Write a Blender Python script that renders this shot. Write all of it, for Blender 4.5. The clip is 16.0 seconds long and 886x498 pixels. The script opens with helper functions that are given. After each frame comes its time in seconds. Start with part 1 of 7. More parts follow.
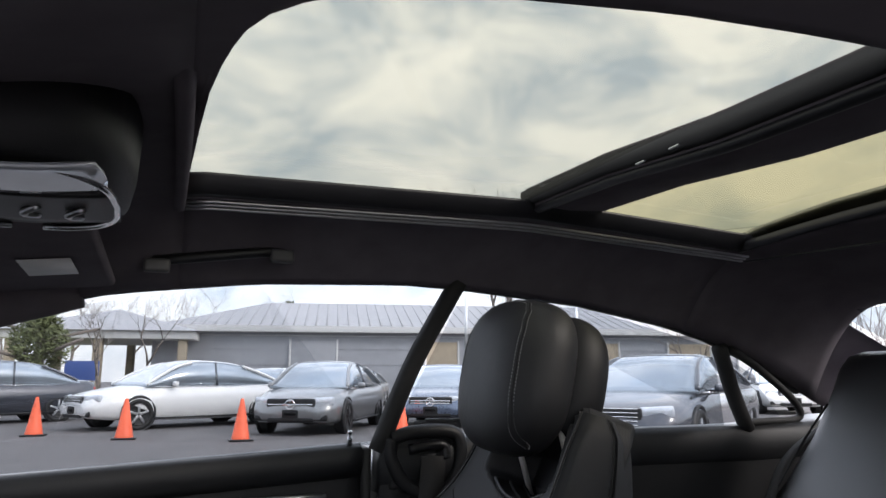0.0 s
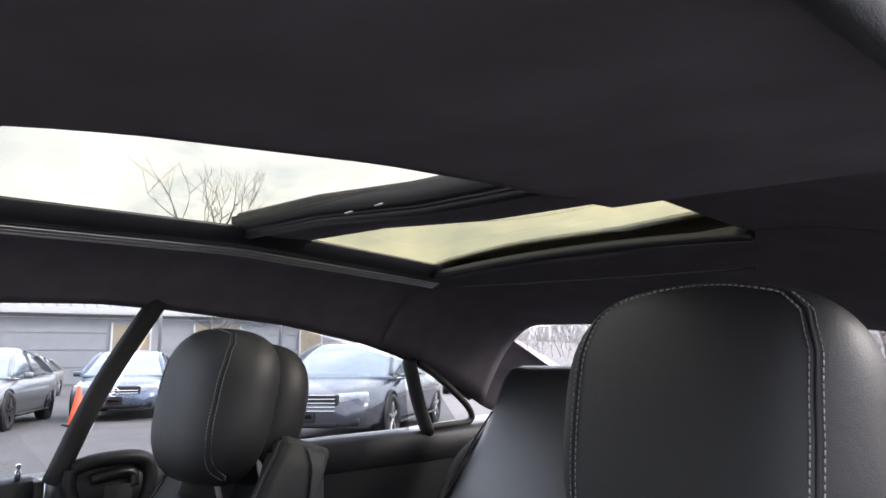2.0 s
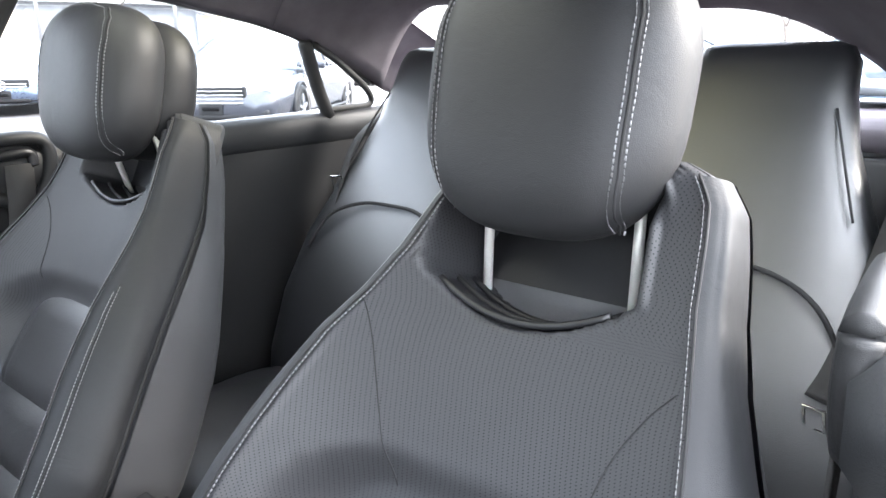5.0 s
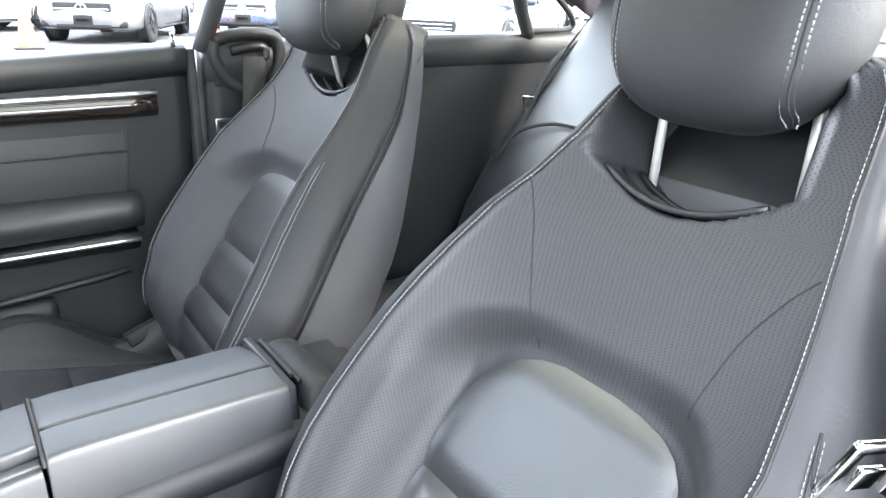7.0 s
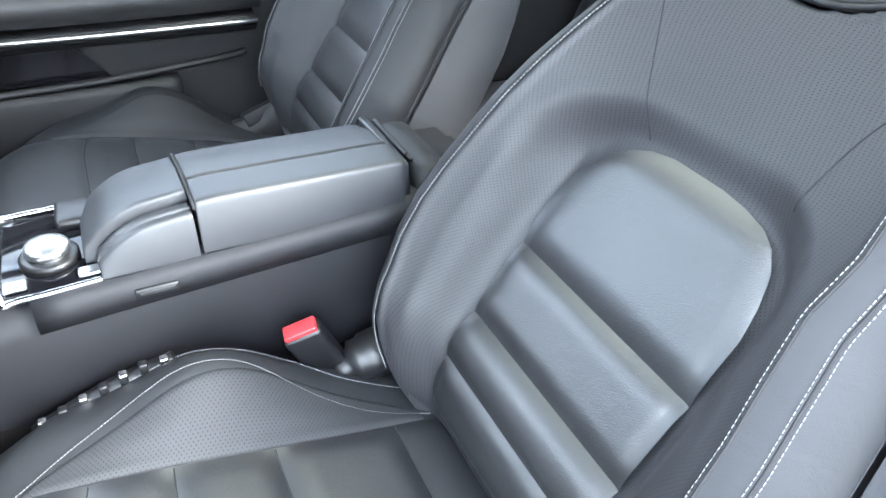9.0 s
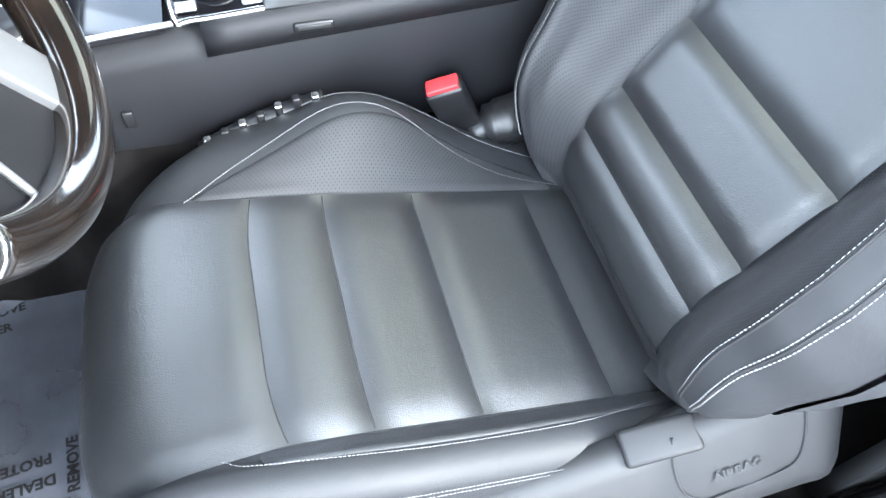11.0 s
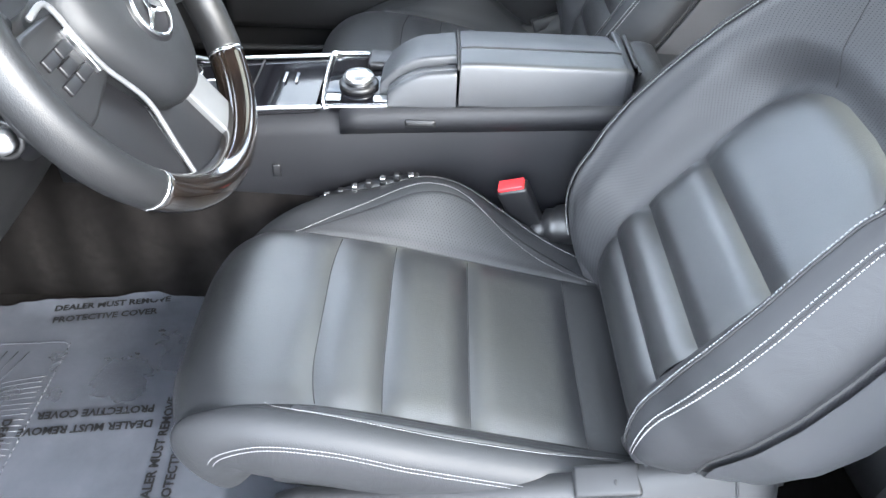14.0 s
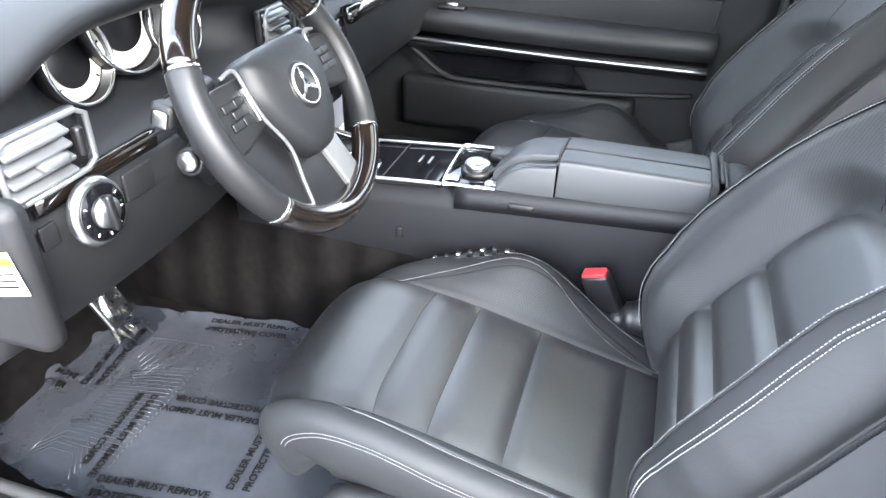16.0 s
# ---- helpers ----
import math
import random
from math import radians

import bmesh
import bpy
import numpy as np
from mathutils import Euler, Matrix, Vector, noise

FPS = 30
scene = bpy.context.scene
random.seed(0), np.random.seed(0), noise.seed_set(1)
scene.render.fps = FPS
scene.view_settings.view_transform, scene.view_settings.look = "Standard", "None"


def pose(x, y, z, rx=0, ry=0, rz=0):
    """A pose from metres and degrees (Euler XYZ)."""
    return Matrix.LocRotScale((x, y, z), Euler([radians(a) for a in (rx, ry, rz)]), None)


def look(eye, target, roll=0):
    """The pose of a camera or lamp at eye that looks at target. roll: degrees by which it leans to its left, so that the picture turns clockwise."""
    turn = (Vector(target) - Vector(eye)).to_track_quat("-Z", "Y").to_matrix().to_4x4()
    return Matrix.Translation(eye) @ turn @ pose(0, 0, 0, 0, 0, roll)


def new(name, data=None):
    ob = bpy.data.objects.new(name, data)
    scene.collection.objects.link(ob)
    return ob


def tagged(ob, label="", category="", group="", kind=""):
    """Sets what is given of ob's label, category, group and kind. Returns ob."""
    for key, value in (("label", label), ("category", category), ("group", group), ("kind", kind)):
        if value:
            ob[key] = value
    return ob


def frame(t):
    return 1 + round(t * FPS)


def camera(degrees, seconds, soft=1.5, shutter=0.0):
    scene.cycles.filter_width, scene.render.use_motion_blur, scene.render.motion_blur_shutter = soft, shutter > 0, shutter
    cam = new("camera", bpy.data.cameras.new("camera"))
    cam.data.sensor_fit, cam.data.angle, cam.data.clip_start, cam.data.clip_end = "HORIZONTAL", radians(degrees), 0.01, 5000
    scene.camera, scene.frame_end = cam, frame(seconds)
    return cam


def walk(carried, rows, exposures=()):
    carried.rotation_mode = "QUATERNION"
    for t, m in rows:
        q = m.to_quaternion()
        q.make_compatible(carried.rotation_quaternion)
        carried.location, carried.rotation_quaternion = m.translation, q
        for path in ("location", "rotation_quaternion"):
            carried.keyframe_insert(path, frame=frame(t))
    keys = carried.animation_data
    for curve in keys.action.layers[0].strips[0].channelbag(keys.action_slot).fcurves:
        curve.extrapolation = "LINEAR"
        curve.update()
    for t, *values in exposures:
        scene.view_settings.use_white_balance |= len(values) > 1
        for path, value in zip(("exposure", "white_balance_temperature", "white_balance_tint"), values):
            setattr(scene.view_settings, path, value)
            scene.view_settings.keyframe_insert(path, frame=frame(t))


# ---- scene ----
cam = camera(64.8, 16.0)
PATH = [
    (0, (-0.544, -0.037, 1.034), (1.296, -0.735, 1.403), 0.0),
    (0.5, (-0.536, -0.025, 1.043), (1.206, -0.928, 1.441), -0.4),
    (1, (-0.537, -0.023, 1.052), (1.116, -1.087, 1.434), -0.3),
    (1.5, (-0.553, -0.025, 1.071), (0.979, -1.251, 1.445), -0.6),
    (2, (-0.587, -0.01, 1.098), (0.824, -1.406, 1.417), -0.6),
    (2.5, (-0.609, -0.01, 1.11), (0.664, -1.554, 1.303), -0.2),
    (3, (-0.624, -0.001, 1.117), (0.529, -1.628, 1.071), -0.3),
    (3.5, (-0.625, 0.011, 1.111), (0.439, -1.65, 0.812), 0.1),
    (3.7, (-0.642, 0.001, 1.109), (0.427, -1.643, 0.715), -0.9),
    (6, (-0.646, 0.0, 1.051), (0.707, -1.343, 0.446), 1.2),
    (6.5, (-0.677, 0.023, 1.042), (0.776, -1.195, 0.408), 1.5),
    (7, (-0.705, 0.033, 1.033), (0.821, -1.058, 0.34), 1.7),
    (7.5, (-0.719, 0.04, 1.039), (0.811, -0.954, 0.218), 1.6),
    (8, (-0.717, 0.04, 1.035), (0.779, -0.894, 0.092), 2.0),
    (8.5, (-0.721, 0.044, 1.027), (0.75, -0.814, -0.022), 2.3),
    (9, (-0.731, 0.075, 1.014), (0.707, -0.696, -0.143), 3.0),
    (9.5, (-0.742, 0.09, 1.009), (0.623, -0.557, -0.302), 3.3),
    (10, (-0.747, 0.115, 0.996), (0.525, -0.437, -0.445), 4.3),
    (12.5, (-0.753, 0.13, 1.019), (0.356, -0.121, -0.627), 4.5),
    (13, (-0.821, 0.117, 1.038), (0.375, -0.066, -0.555), 3.4),
    (13.5, (-0.896, 0.081, 1.056), (0.43, -0.031, -0.438), 2.5),
    (14, (-0.962, 0.045, 1.073), (0.536, 0.018, -0.251), 2.6),
    (14.5, (-0.997, 0.009, 1.079), (0.608, 0.127, -0.109), 1.8),
    (15, (-1.043, -0.035, 1.095), (0.575, 0.238, -0.048), 1.7),
    (15.5, (-1.08, -0.074, 1.111), (0.533, 0.328, -0.001), 1.7),
    (16, (-1.103, -0.099, 1.106), (0.513, 0.385, 0.032), 1.4),
]
EXPOSURE = [(0.0, 0.82, 6500, 14), (1.5, 1.2, 6500, 16), (2.5, 1.95, 6500, 16), (3.5, 2.75, 6600, 11), (6.0, 3.72, 6400, 10), (7.0, 3.9, 6450, 8), (8.5, 3.9, 6050, 6), (10.0, 3.86, 5900, 6), (13.0, 3.78, 6050, 7), (16.0, 3.56, 6200, 9)]
walk(cam, [(t, look(eye, target, roll)) for t, eye, target, roll in PATH], exposures=EXPOSURE)

# ---- sky and sun ----
world = bpy.data.worlds.new("sky")
scene.world = world
world.use_nodes = True
wn, wl = world.node_tree.nodes, world.node_tree.links
wn.clear()
w_out = wn.new("ShaderNodeOutputWorld")
w_bg = wn.new("ShaderNodeBackground")
w_sky = wn.new("ShaderNodeTexSky")
w_sky.sky_type, w_sky.sun_disc = "NISHITA", False
w_sky.sun_elevation, w_sky.sun_rotation = radians(32), radians(229)
w_sky.air_density, w_sky.dust_density = 1.0, 2.0
w_gain = wn.new("ShaderNodeVectorMath")
w_gain.operation = "SCALE"
w_gain.inputs["Scale"].default_value = 0.10
w_co = wn.new("ShaderNodeTexCoord")
w_map = wn.new("ShaderNodeMapping")
w_map.inputs["Scale"].default_value = (1.0, 1.3, 2.6)
w_noise = wn.new("ShaderNodeTexNoise")
w_noise.inputs["Scale"].default_value = 3.4
w_noise.inputs["Detail"].default_value = 9.0
w_noise.inputs["Roughness"].default_value = 0.6
w_noise.inputs["Distortion"].default_value = 0.5
w_ramp = wn.new("ShaderNodeValToRGB")
w_ramp.color_ramp.elements[0].position, w_ramp.color_ramp.elements[1].position = 0.36, 0.60
w_ramp.color_ramp.elements[0].color = (0.50, 0.575, 0.68, 1)
w_ramp.color_ramp.elements[1].color = (1.05, 1.05, 1.06, 1)
w_mix = wn.new("ShaderNodeMix")
w_mix.data_type = "RGBA"
w_mix.inputs["Factor"].default_value = 0.72
w_bg.inputs["Strength"].default_value = 2.1
wl.new(w_co.outputs["Generated"], w_map.inputs["Vector"])
wl.new(w_map.outputs["Vector"], w_noise.inputs["Vector"])
wl.new(w_noise.outputs["Fac"], w_ramp.inputs["Fac"])
wl.new(w_sky.outputs["Color"], w_gain.inputs[0])
wl.new(w_gain.outputs["Vector"], w_mix.inputs["A"])
wl.new(w_ramp.outputs["Color"], w_mix.inputs["B"])
w_sep = wn.new("ShaderNodeSeparateXYZ")
w_low = wn.new("ShaderNodeMapRange")
w_low.inputs["From Min"].default_value, w_low.inputs["From Max"].default_value = 0.0, 0.45
w_low.inputs["To Min"].default_value, w_low.inputs["To Max"].default_value = 0.62, 1.0
w_dull = wn.new("ShaderNodeVectorMath")
w_dull.operation = "SCALE"
wl.new(w_co.outputs["Generated"], w_sep.inputs["Vector"])
wl.new(w_sep.outputs["Z"], w_low.inputs["Value"])
wl.new(w_mix.outputs["Result"], w_dull.inputs[0])
wl.new(w_low.outputs["Result"], w_dull.inputs["Scale"])
wl.new(w_dull.outputs["Vector"], w_bg.inputs["Color"])
wl.new(w_bg.outputs["Background"], w_out.inputs["Surface"])

sun_data = bpy.data.lights.new("sun", "SUN")
sun_data.energy, sun_data.angle, sun_data.color = 1.1, radians(12), (1.0, 0.95, 0.88)
sun = new("sun", sun_data)
sun.matrix_world = look((-0.64 * 20, -0.56 * 20, 0.53 * 20), (0, 0, 0))

# ---- materials ----
def material(name, color, rough=0.5, metal=0.0, vary=0.0, scale=20.0, bump=0.0, bump_scale=400.0, coat=0.0, kind="noise", second=None, spec=0.5, wrinkle=0.0):
    """A procedural surface: base colour with two scales of variation, and a fine relief."""
    mat = bpy.data.materials.new(name)
    mat.use_nodes = True
    nodes, links = mat.node_tree.nodes, mat.node_tree.links
    bsdf = nodes["Principled BSDF"]
    bsdf.inputs["Base Color"].default_value = (*color, 1)
    bsdf.inputs["Roughness"].default_value = rough
    bsdf.inputs["Metallic"].default_value = metal
    bsdf.inputs["Coat Weight"].default_value = coat
    bsdf.inputs["Specular IOR Level"].default_value = spec
    bsdf.inputs["Coat Roughness"].default_value = 0.08
    co = nodes.new("ShaderNodeTexCoord")
    if vary or second:
        big = nodes.new("ShaderNodeTexNoise")
        big.inputs["Scale"].default_value, big.inputs["Detail"].default_value = scale, 6.0
        links.new(co.outputs["Object"], big.inputs["Vector"])
        ramp = nodes.new("ShaderNodeValToRGB")
        ramp.color_ramp.elements[0].position, ramp.color_ramp.elements[1].position = 0.3, 0.7
        low = second or tuple(c * (1 - vary) for c in color)
        high = color if second else tuple(min(1, c * (1 + vary)) for c in color)
        ramp.color_ramp.elements[0].color, ramp.color_ramp.elements[1].color = (*low, 1), (*high, 1)
        links.new(big.outputs["Fac"], ramp.inputs["Fac"])
        links.new(ramp.outputs["Color"], bsdf.inputs["Base Color"])
        rr = nodes.new("ShaderNodeMapRange")
        rr.inputs["To Min"].default_value, rr.inputs["To Max"].default_value = max(0.02, rough * 0.85), min(1, rough * 1.15)
        links.new(big.outputs["Fac"], rr.inputs["Value"])
        links.new(rr.outputs["Result"], bsdf.inputs["Roughness"])
    if bump:
        fine = nodes.new("ShaderNodeTexVoronoi" if kind == "voronoi" else "ShaderNodeTexNoise")
        fine.inputs["Scale"].default_value = bump_scale
        links.new(co.outputs["Object"], fine.inputs["Vector"])
        b = nodes.new("ShaderNodeBump")
        b.inputs["Strength"].default_value, b.inputs["Distance"].default_value = bump, 0.001
        links.new(fine.outputs["Distance" if kind == "voronoi" else "Fac"], b.inputs["Height"])
        links.new(b.outputs["Normal"], bsdf.inputs["Normal"])
        if wrinkle:
            fold, fb = nodes.new("ShaderNodeTexNoise"), nodes.new("ShaderNodeBump")
            fold.inputs["Scale"].default_value, fold.inputs["Detail"].default_value, fold.inputs["Distortion"].default_value = 38.0, 4.0, 1.2
            fb.inputs["Strength"].default_value, fb.inputs["Distance"].default_value = wrinkle, 0.0025
            links.new(co.outputs["Object"], fold.inputs["Vector"])
            links.new(fold.outputs["Fac"], fb.inputs["Height"])
            links.new(fb.outputs["Normal"], b.inputs["Normal"])
    return mat


def perforate(mat, pitch, radius, gloss=0.95):
    """Small round holes in staggered rows over the UV map, which is in metres."""
    nodes, links = mat.node_tree.nodes, mat.node_tree.links
    bsdf = nodes["Principled BSDF"]

    def calc(op, a, b=None):
        n = nodes.new("ShaderNodeMath")
        n.operation = op
        for k, v in enumerate((a, b)):
            if v is None:
                continue
            if isinstance(v, (int, float)):
                n.inputs[k].default_value = v
            else:
                links.new(v, n.inputs[k])
        return n.outputs["Value"]

    uv = nodes.new("ShaderNodeTexCoord")
    sep = nodes.new("ShaderNodeSeparateXYZ")
    links.new(uv.outputs["UV"], sep.inputs["Vector"])
    gx, gy = calc("DIVIDE", sep.outputs["X"], pitch), calc("DIVIDE", sep.outputs["Y"], pitch)
    a, b = calc("ADD", gx, gy), calc("SUBTRACT", gx, gy)
    fa, fb = calc("SUBTRACT", calc("FRACT", a), 0.5), calc("SUBTRACT", calc("FRACT", b), 0.5)
    d = calc("SQRT", calc("ADD", calc("MULTIPLY", fa, fa), calc("MULTIPLY", fb, fb)))
    hole = calc("LESS_THAN", d, radius)
    mix = nodes.new("ShaderNodeMix")
    mix.data_type = "RGBA"
    old = bsdf.inputs["Base Color"].links[0].from_socket
    links.new(hole, mix.inputs["Factor"])
    links.new(old, mix.inputs["A"])
    mix.inputs["B"].default_value = (0.007, 0.007, 0.008, 1)
    links.new(mix.outputs["Result"], bsdf.inputs["Base Color"])
    links.new(calc("MULTIPLY", calc("SUBTRACT", 1.0, calc("MULTIPLY", hole, 0.6)), gloss), bsdf.inputs["Specular IOR Level"])
    return mat


def glass(name, tint, gloss=0.045):
    """A clear pane: what lies behind shows through its tint, under a Fresnel gloss."""
    mat = bpy.data.materials.new(name)
    mat.use_nodes = True
    nodes, links = mat.node_tree.nodes, mat.node_tree.links
    nodes.clear()
    out, mix = nodes.new("ShaderNodeOutputMaterial"), nodes.new("ShaderNodeMixShader")
    clear, shine = nodes.new("ShaderNodeBsdfTransparent"), nodes.new("ShaderNodeBsdfGlossy")
    clear.inputs["Color"].default_value = (*tint, 1)
    shine.inputs["Roughness"].default_value = 0.02
    mix.inputs["Fac"].default_value = gloss
    links.new(clear.outputs["BSDF"], mix.inputs[1])
    links.new(shine.outputs["BSDF"], mix.inputs[2])
    links.new(mix.outputs["Shader"], out.inputs["Surface"])
    return mat


LEATHER = material("black_leather", (0.0062, 0.0067, 0.0079), 0.37, vary=0.26, scale=9, spec=1.0, bump=0.24, bump_scale=900, kind="voronoi", wrinkle=0.16)
LEATHER.node_tree.nodes["Principled BSDF"].inputs["IOR"].default_value = 1.62
SIDELEATHER = material("smooth_leather", (0.0088, 0.0094, 0.0110), 0.62, vary=0.16, scale=9, spec=0.42, bump=0.12, bump_scale=1250, kind="voronoi", wrinkle=0.24)
PERF = perforate(material("perforated_leather", (0.0142, 0.0146, 0.0168), 0.58, vary=0.14, scale=9, spec=0.14, bump=0.1, bump_scale=1300, kind="voronoi"), 0.0048, 0.17, 0.60)
WHEELLEATHER = material("wheel_leather", (0.0068, 0.0070, 0.0076), 0.46, vary=0.2, scale=14, spec=0.45, bump=0.15, bump_scale=1000, kind="voronoi")
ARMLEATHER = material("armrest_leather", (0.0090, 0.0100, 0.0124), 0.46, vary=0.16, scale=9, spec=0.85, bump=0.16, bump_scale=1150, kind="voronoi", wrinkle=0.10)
HEADLEATHER = material("soft_black_leather", (0.0105, 0.0108, 0.0118), 0.56, vary=0.16, scale=9, spec=0.5, bump=0.15, bump_scale=1150, kind="voronoi", wrinkle=0.18)
STITCH = material("grey_thread", (0.18, 0.18, 0.185), 0.8, vary=0.15, scale=300)
PERFSOFT = perforate(material("perforated_bolster_leather", (0.0120, 0.0126, 0.0143), 0.68, vary=0.14, scale=9, spec=0.45, bump=0.1, bump_scale=1300, kind="voronoi"), 0.0048, 0.17, 0.42)
SILVERTRIM = material("silver_trim_paint", (0.15, 0.154, 0.158), 0.36, 0.45, vary=0.05, scale=60)
POSTMETAL = material("bright_post_metal", (0.62, 0.61, 0.58), 0.38, 0.35, vary=0.05, scale=60)
SEAM = material("dark_seam", (0.008, 0.008, 0.009), 0.8, vary=0.2)
PLASTIC = material("charcoal_plastic", (0.0084, 0.0086, 0.0094), 0.50, spec=0.38, vary=0.12, scale=12, bump=0.3, bump_scale=1500)
CONSOLE = material("console_skin", (0.0068, 0.0070, 0.0086), 0.52, spec=0.32, vary=0.12, scale=12, bump=0.3, bump_scale=1500)
SOFT = material("soft_dash_skin", (0.0088, 0.0094, 0.0106), 0.48, spec=0.42, vary=0.12, scale=8, bump=0.35, bump_scale=1300)
DARK = material("black_plastic", (0.006, 0.006, 0.007), 0.42, vary=0.15, scale=20, bump=0.1)
RUBBER = material("black_rubber", (0.012, 0.012, 0.012), 0.7, vary=0.2, scale=30, bump=0.2)
LINER = material("dark_roof_cloth", (0.125, 0.112, 0.124), 0.95, vary=0.14, scale=16, bump=0.5, bump_scale=1800, spec=0.1)
CARPET = material("dark_carpet", (0.0055, 0.0050, 0.0049), 1.0, vary=0.35, scale=60, bump=0.9, bump_scale=2500, spec=0.05)
TUNNELCARPET = material("brushed_carpet", (0.0085, 0.0076, 0.0074), 1.0, vary=0.3, scale=60, bump=0.9, bump_scale=2500, spec=0.05)
stripe = TUNNELCARPET.node_tree
s_co, s_wave, s_mix = stripe.nodes.new("ShaderNodeTexCoord"), stripe.nodes.new("ShaderNodeTexWave"), stripe.nodes.new("ShaderNodeMix")
s_wave.bands_direction = "Y"
for k_, v_ in (("Scale", 3.4), ("Distortion", 1.6), ("Detail", 2.0), ("Detail Scale", 1.2)):
    s_wave.inputs[k_].default_value = v_
s_mix.data_type, s_mix.blend_type = "RGBA", "MULTIPLY"
s_mix.inputs["Factor"].default_value = 0.55
stripe.links.new(s_co.outputs["Object"], s_wave.inputs["Vector"])
stripe.links.new(stripe.nodes["Principled BSDF"].inputs["Base Color"].links[0].from_socket, s_mix.inputs["A"])
stripe.links.new(s_wave.outputs["Color"], s_mix.inputs["B"])
stripe.links.new(s_mix.outputs["Result"], stripe.nodes["Principled BSDF"].inputs["Base Color"])
CHROME = material("chrome", (0.80, 0.80, 0.80), 0.10, 1.0, vary=0.05, scale=40)
SATIN = material("satin_aluminium", (0.62, 0.63, 0.64), 0.30, 1.0, vary=0.06, scale=60)
WOOD = material("dark_burl_wood", (0.0095, 0.0065, 0.0048), 0.14, vary=0.5, scale=26, coat=1.0, second=(0.003, 0.0025, 0.0022))
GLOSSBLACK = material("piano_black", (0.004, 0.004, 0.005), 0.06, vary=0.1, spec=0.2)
FILM = material("plastic_floor_film", (0.038, 0.041, 0.049), 0.20, vary=0.30, scale=7, bump=0.85, bump_scale=42, spec=1.0)
INK = material("black_ink", (0.003, 0.003, 0.0035), 0.7, spec=0.15, vary=0.1)
SHELLGREY = material("seat_shell_plastic", (0.030, 0.031, 0.034), 0.5, vary=0.1, scale=14, bump=0.25, bump_scale=1500)
BLOCKGREY = material("grey_cap_plastic", (0.075, 0.075, 0.078), 0.55, vary=0.1, bump=0.2)
RED = material("red_button", (0.62, 0.03, 0.035), 0.35, vary=0.08, scale=50)
WHITE = material("white_print", (0.75, 0.75, 0.73), 0.5, vary=0.05)
YELLOW = material("yellow_print", (0.80, 0.62, 0.02), 0.5, vary=0.05)
DIAL = material("dial_face", (0.62, 0.60, 0.54), 0.5, vary=0.06, scale=60)
WEBBING = material("belt_webbing", (0.024, 0.023, 0.023), 0.75, vary=0.15, scale=120, bump=0.6, bump_scale=1500)
ROOFGLASS = glass("tinted_roof_glass", (0.56, 0.555, 0.50))
REARROOFGLASS = glass("smoked_roof_glass", (0.50, 0.48, 0.37))
WRAP = glass("clear_film", (0.82, 0.84, 0.86), 0.22)
PANE = glass("window_glass", (0.60, 0.625, 0.645))
ASPHALT = material("asphalt", (0.115, 0.108, 0.108), 0.95, vary=0.18, scale=1.5, bump=0.8, bump_scale=90)
GRASS = material("dry_grass", (0.20, 0.19, 0.08), 1.0, vary=0.4, scale=3, bump=0.6, bump_scale=60)
SILVER = material("silver_paint", (0.36, 0.37, 0.38), 0.30, 0.6, vary=0.05, coat=0.8)
WHITEPAINT = material("white_paint", (0.74, 0.74, 0.73), 0.32, vary=0.03, coat=0.8)
GREYPAINT = material("grey_metallic_paint", (0.24, 0.245, 0.25), 0.30, 0.5, vary=0.06, coat=0.9)
BLUEPAINT = material("dark_blue_paint", (0.10, 0.13, 0.19), 0.28, 0.45, vary=0.06, coat=1.0)
ICEPAINT = material("pale_blue_metallic_paint", (0.20, 0.26, 0.34), 0.26, 0.45, vary=0.06, coat=1.0)
BLACKPAINT = material("black_paint", (0.055, 0.060, 0.075), 0.25, 0.35, vary=0.06, coat=1.0)
CARGLASS = material("dark_car_glass", (0.34, 0.39, 0.44), 0.06, 0.55, vary=0.15, scale=1.5, coat=1.0)
LAMP = material("headlamp_glass", (0.55, 0.58, 0.62), 0.10, 0.3, vary=0.15, scale=15, coat=1.0)
AMBER = material("amber_lens", (0.75, 0.25, 0.02), 0.2, vary=0.05, coat=0.8)
REDLENS = material("red_lens", (0.45, 0.02, 0.02), 0.2, vary=0.05, coat=0.8)
CONE = material("orange_cone_plastic", (0.85, 0.13, 0.05), 0.5, vary=0.1, scale=8)
BLOCK = material("grey_block_wall", (0.30, 0.31, 0.33), 0.9, vary=0.08, scale=2.0, bump=0.4, bump_scale=40)
TRIM = material("pale_trim", (0.55, 0.55, 0.54), 0.7, vary=0.05)
METALROOF = material("grey_metal_roof", (0.34, 0.34, 0.35), 0.55, 0.0, vary=0.06, scale=1.0)
TAN = material("tan_panel", (0.32, 0.27, 0.20), 0.8, vary=0.12, scale=2.0)
BRICK = material("red_brick", (0.30, 0.15, 0.11), 0.9, vary=0.25, scale=6.0, bump=0.5, bump_scale=40)
BARK = material("grey_bark", (0.16, 0.135, 0.115), 0.95, vary=0.3, scale=8, bump=0.6, bump_scale=60)
TWIG = material("pale_grey_twigs", (0.33, 0.30, 0.285), 0.95, vary=0.25, scale=4)
NEEDLE = material("pine_needles", (0.11, 0.125, 0.050), 0.9, vary=0.45, scale=2.5)
SIGNBLUE = material("blue_sign", (0.03, 0.07, 0.25), 0.5, vary=0.05)

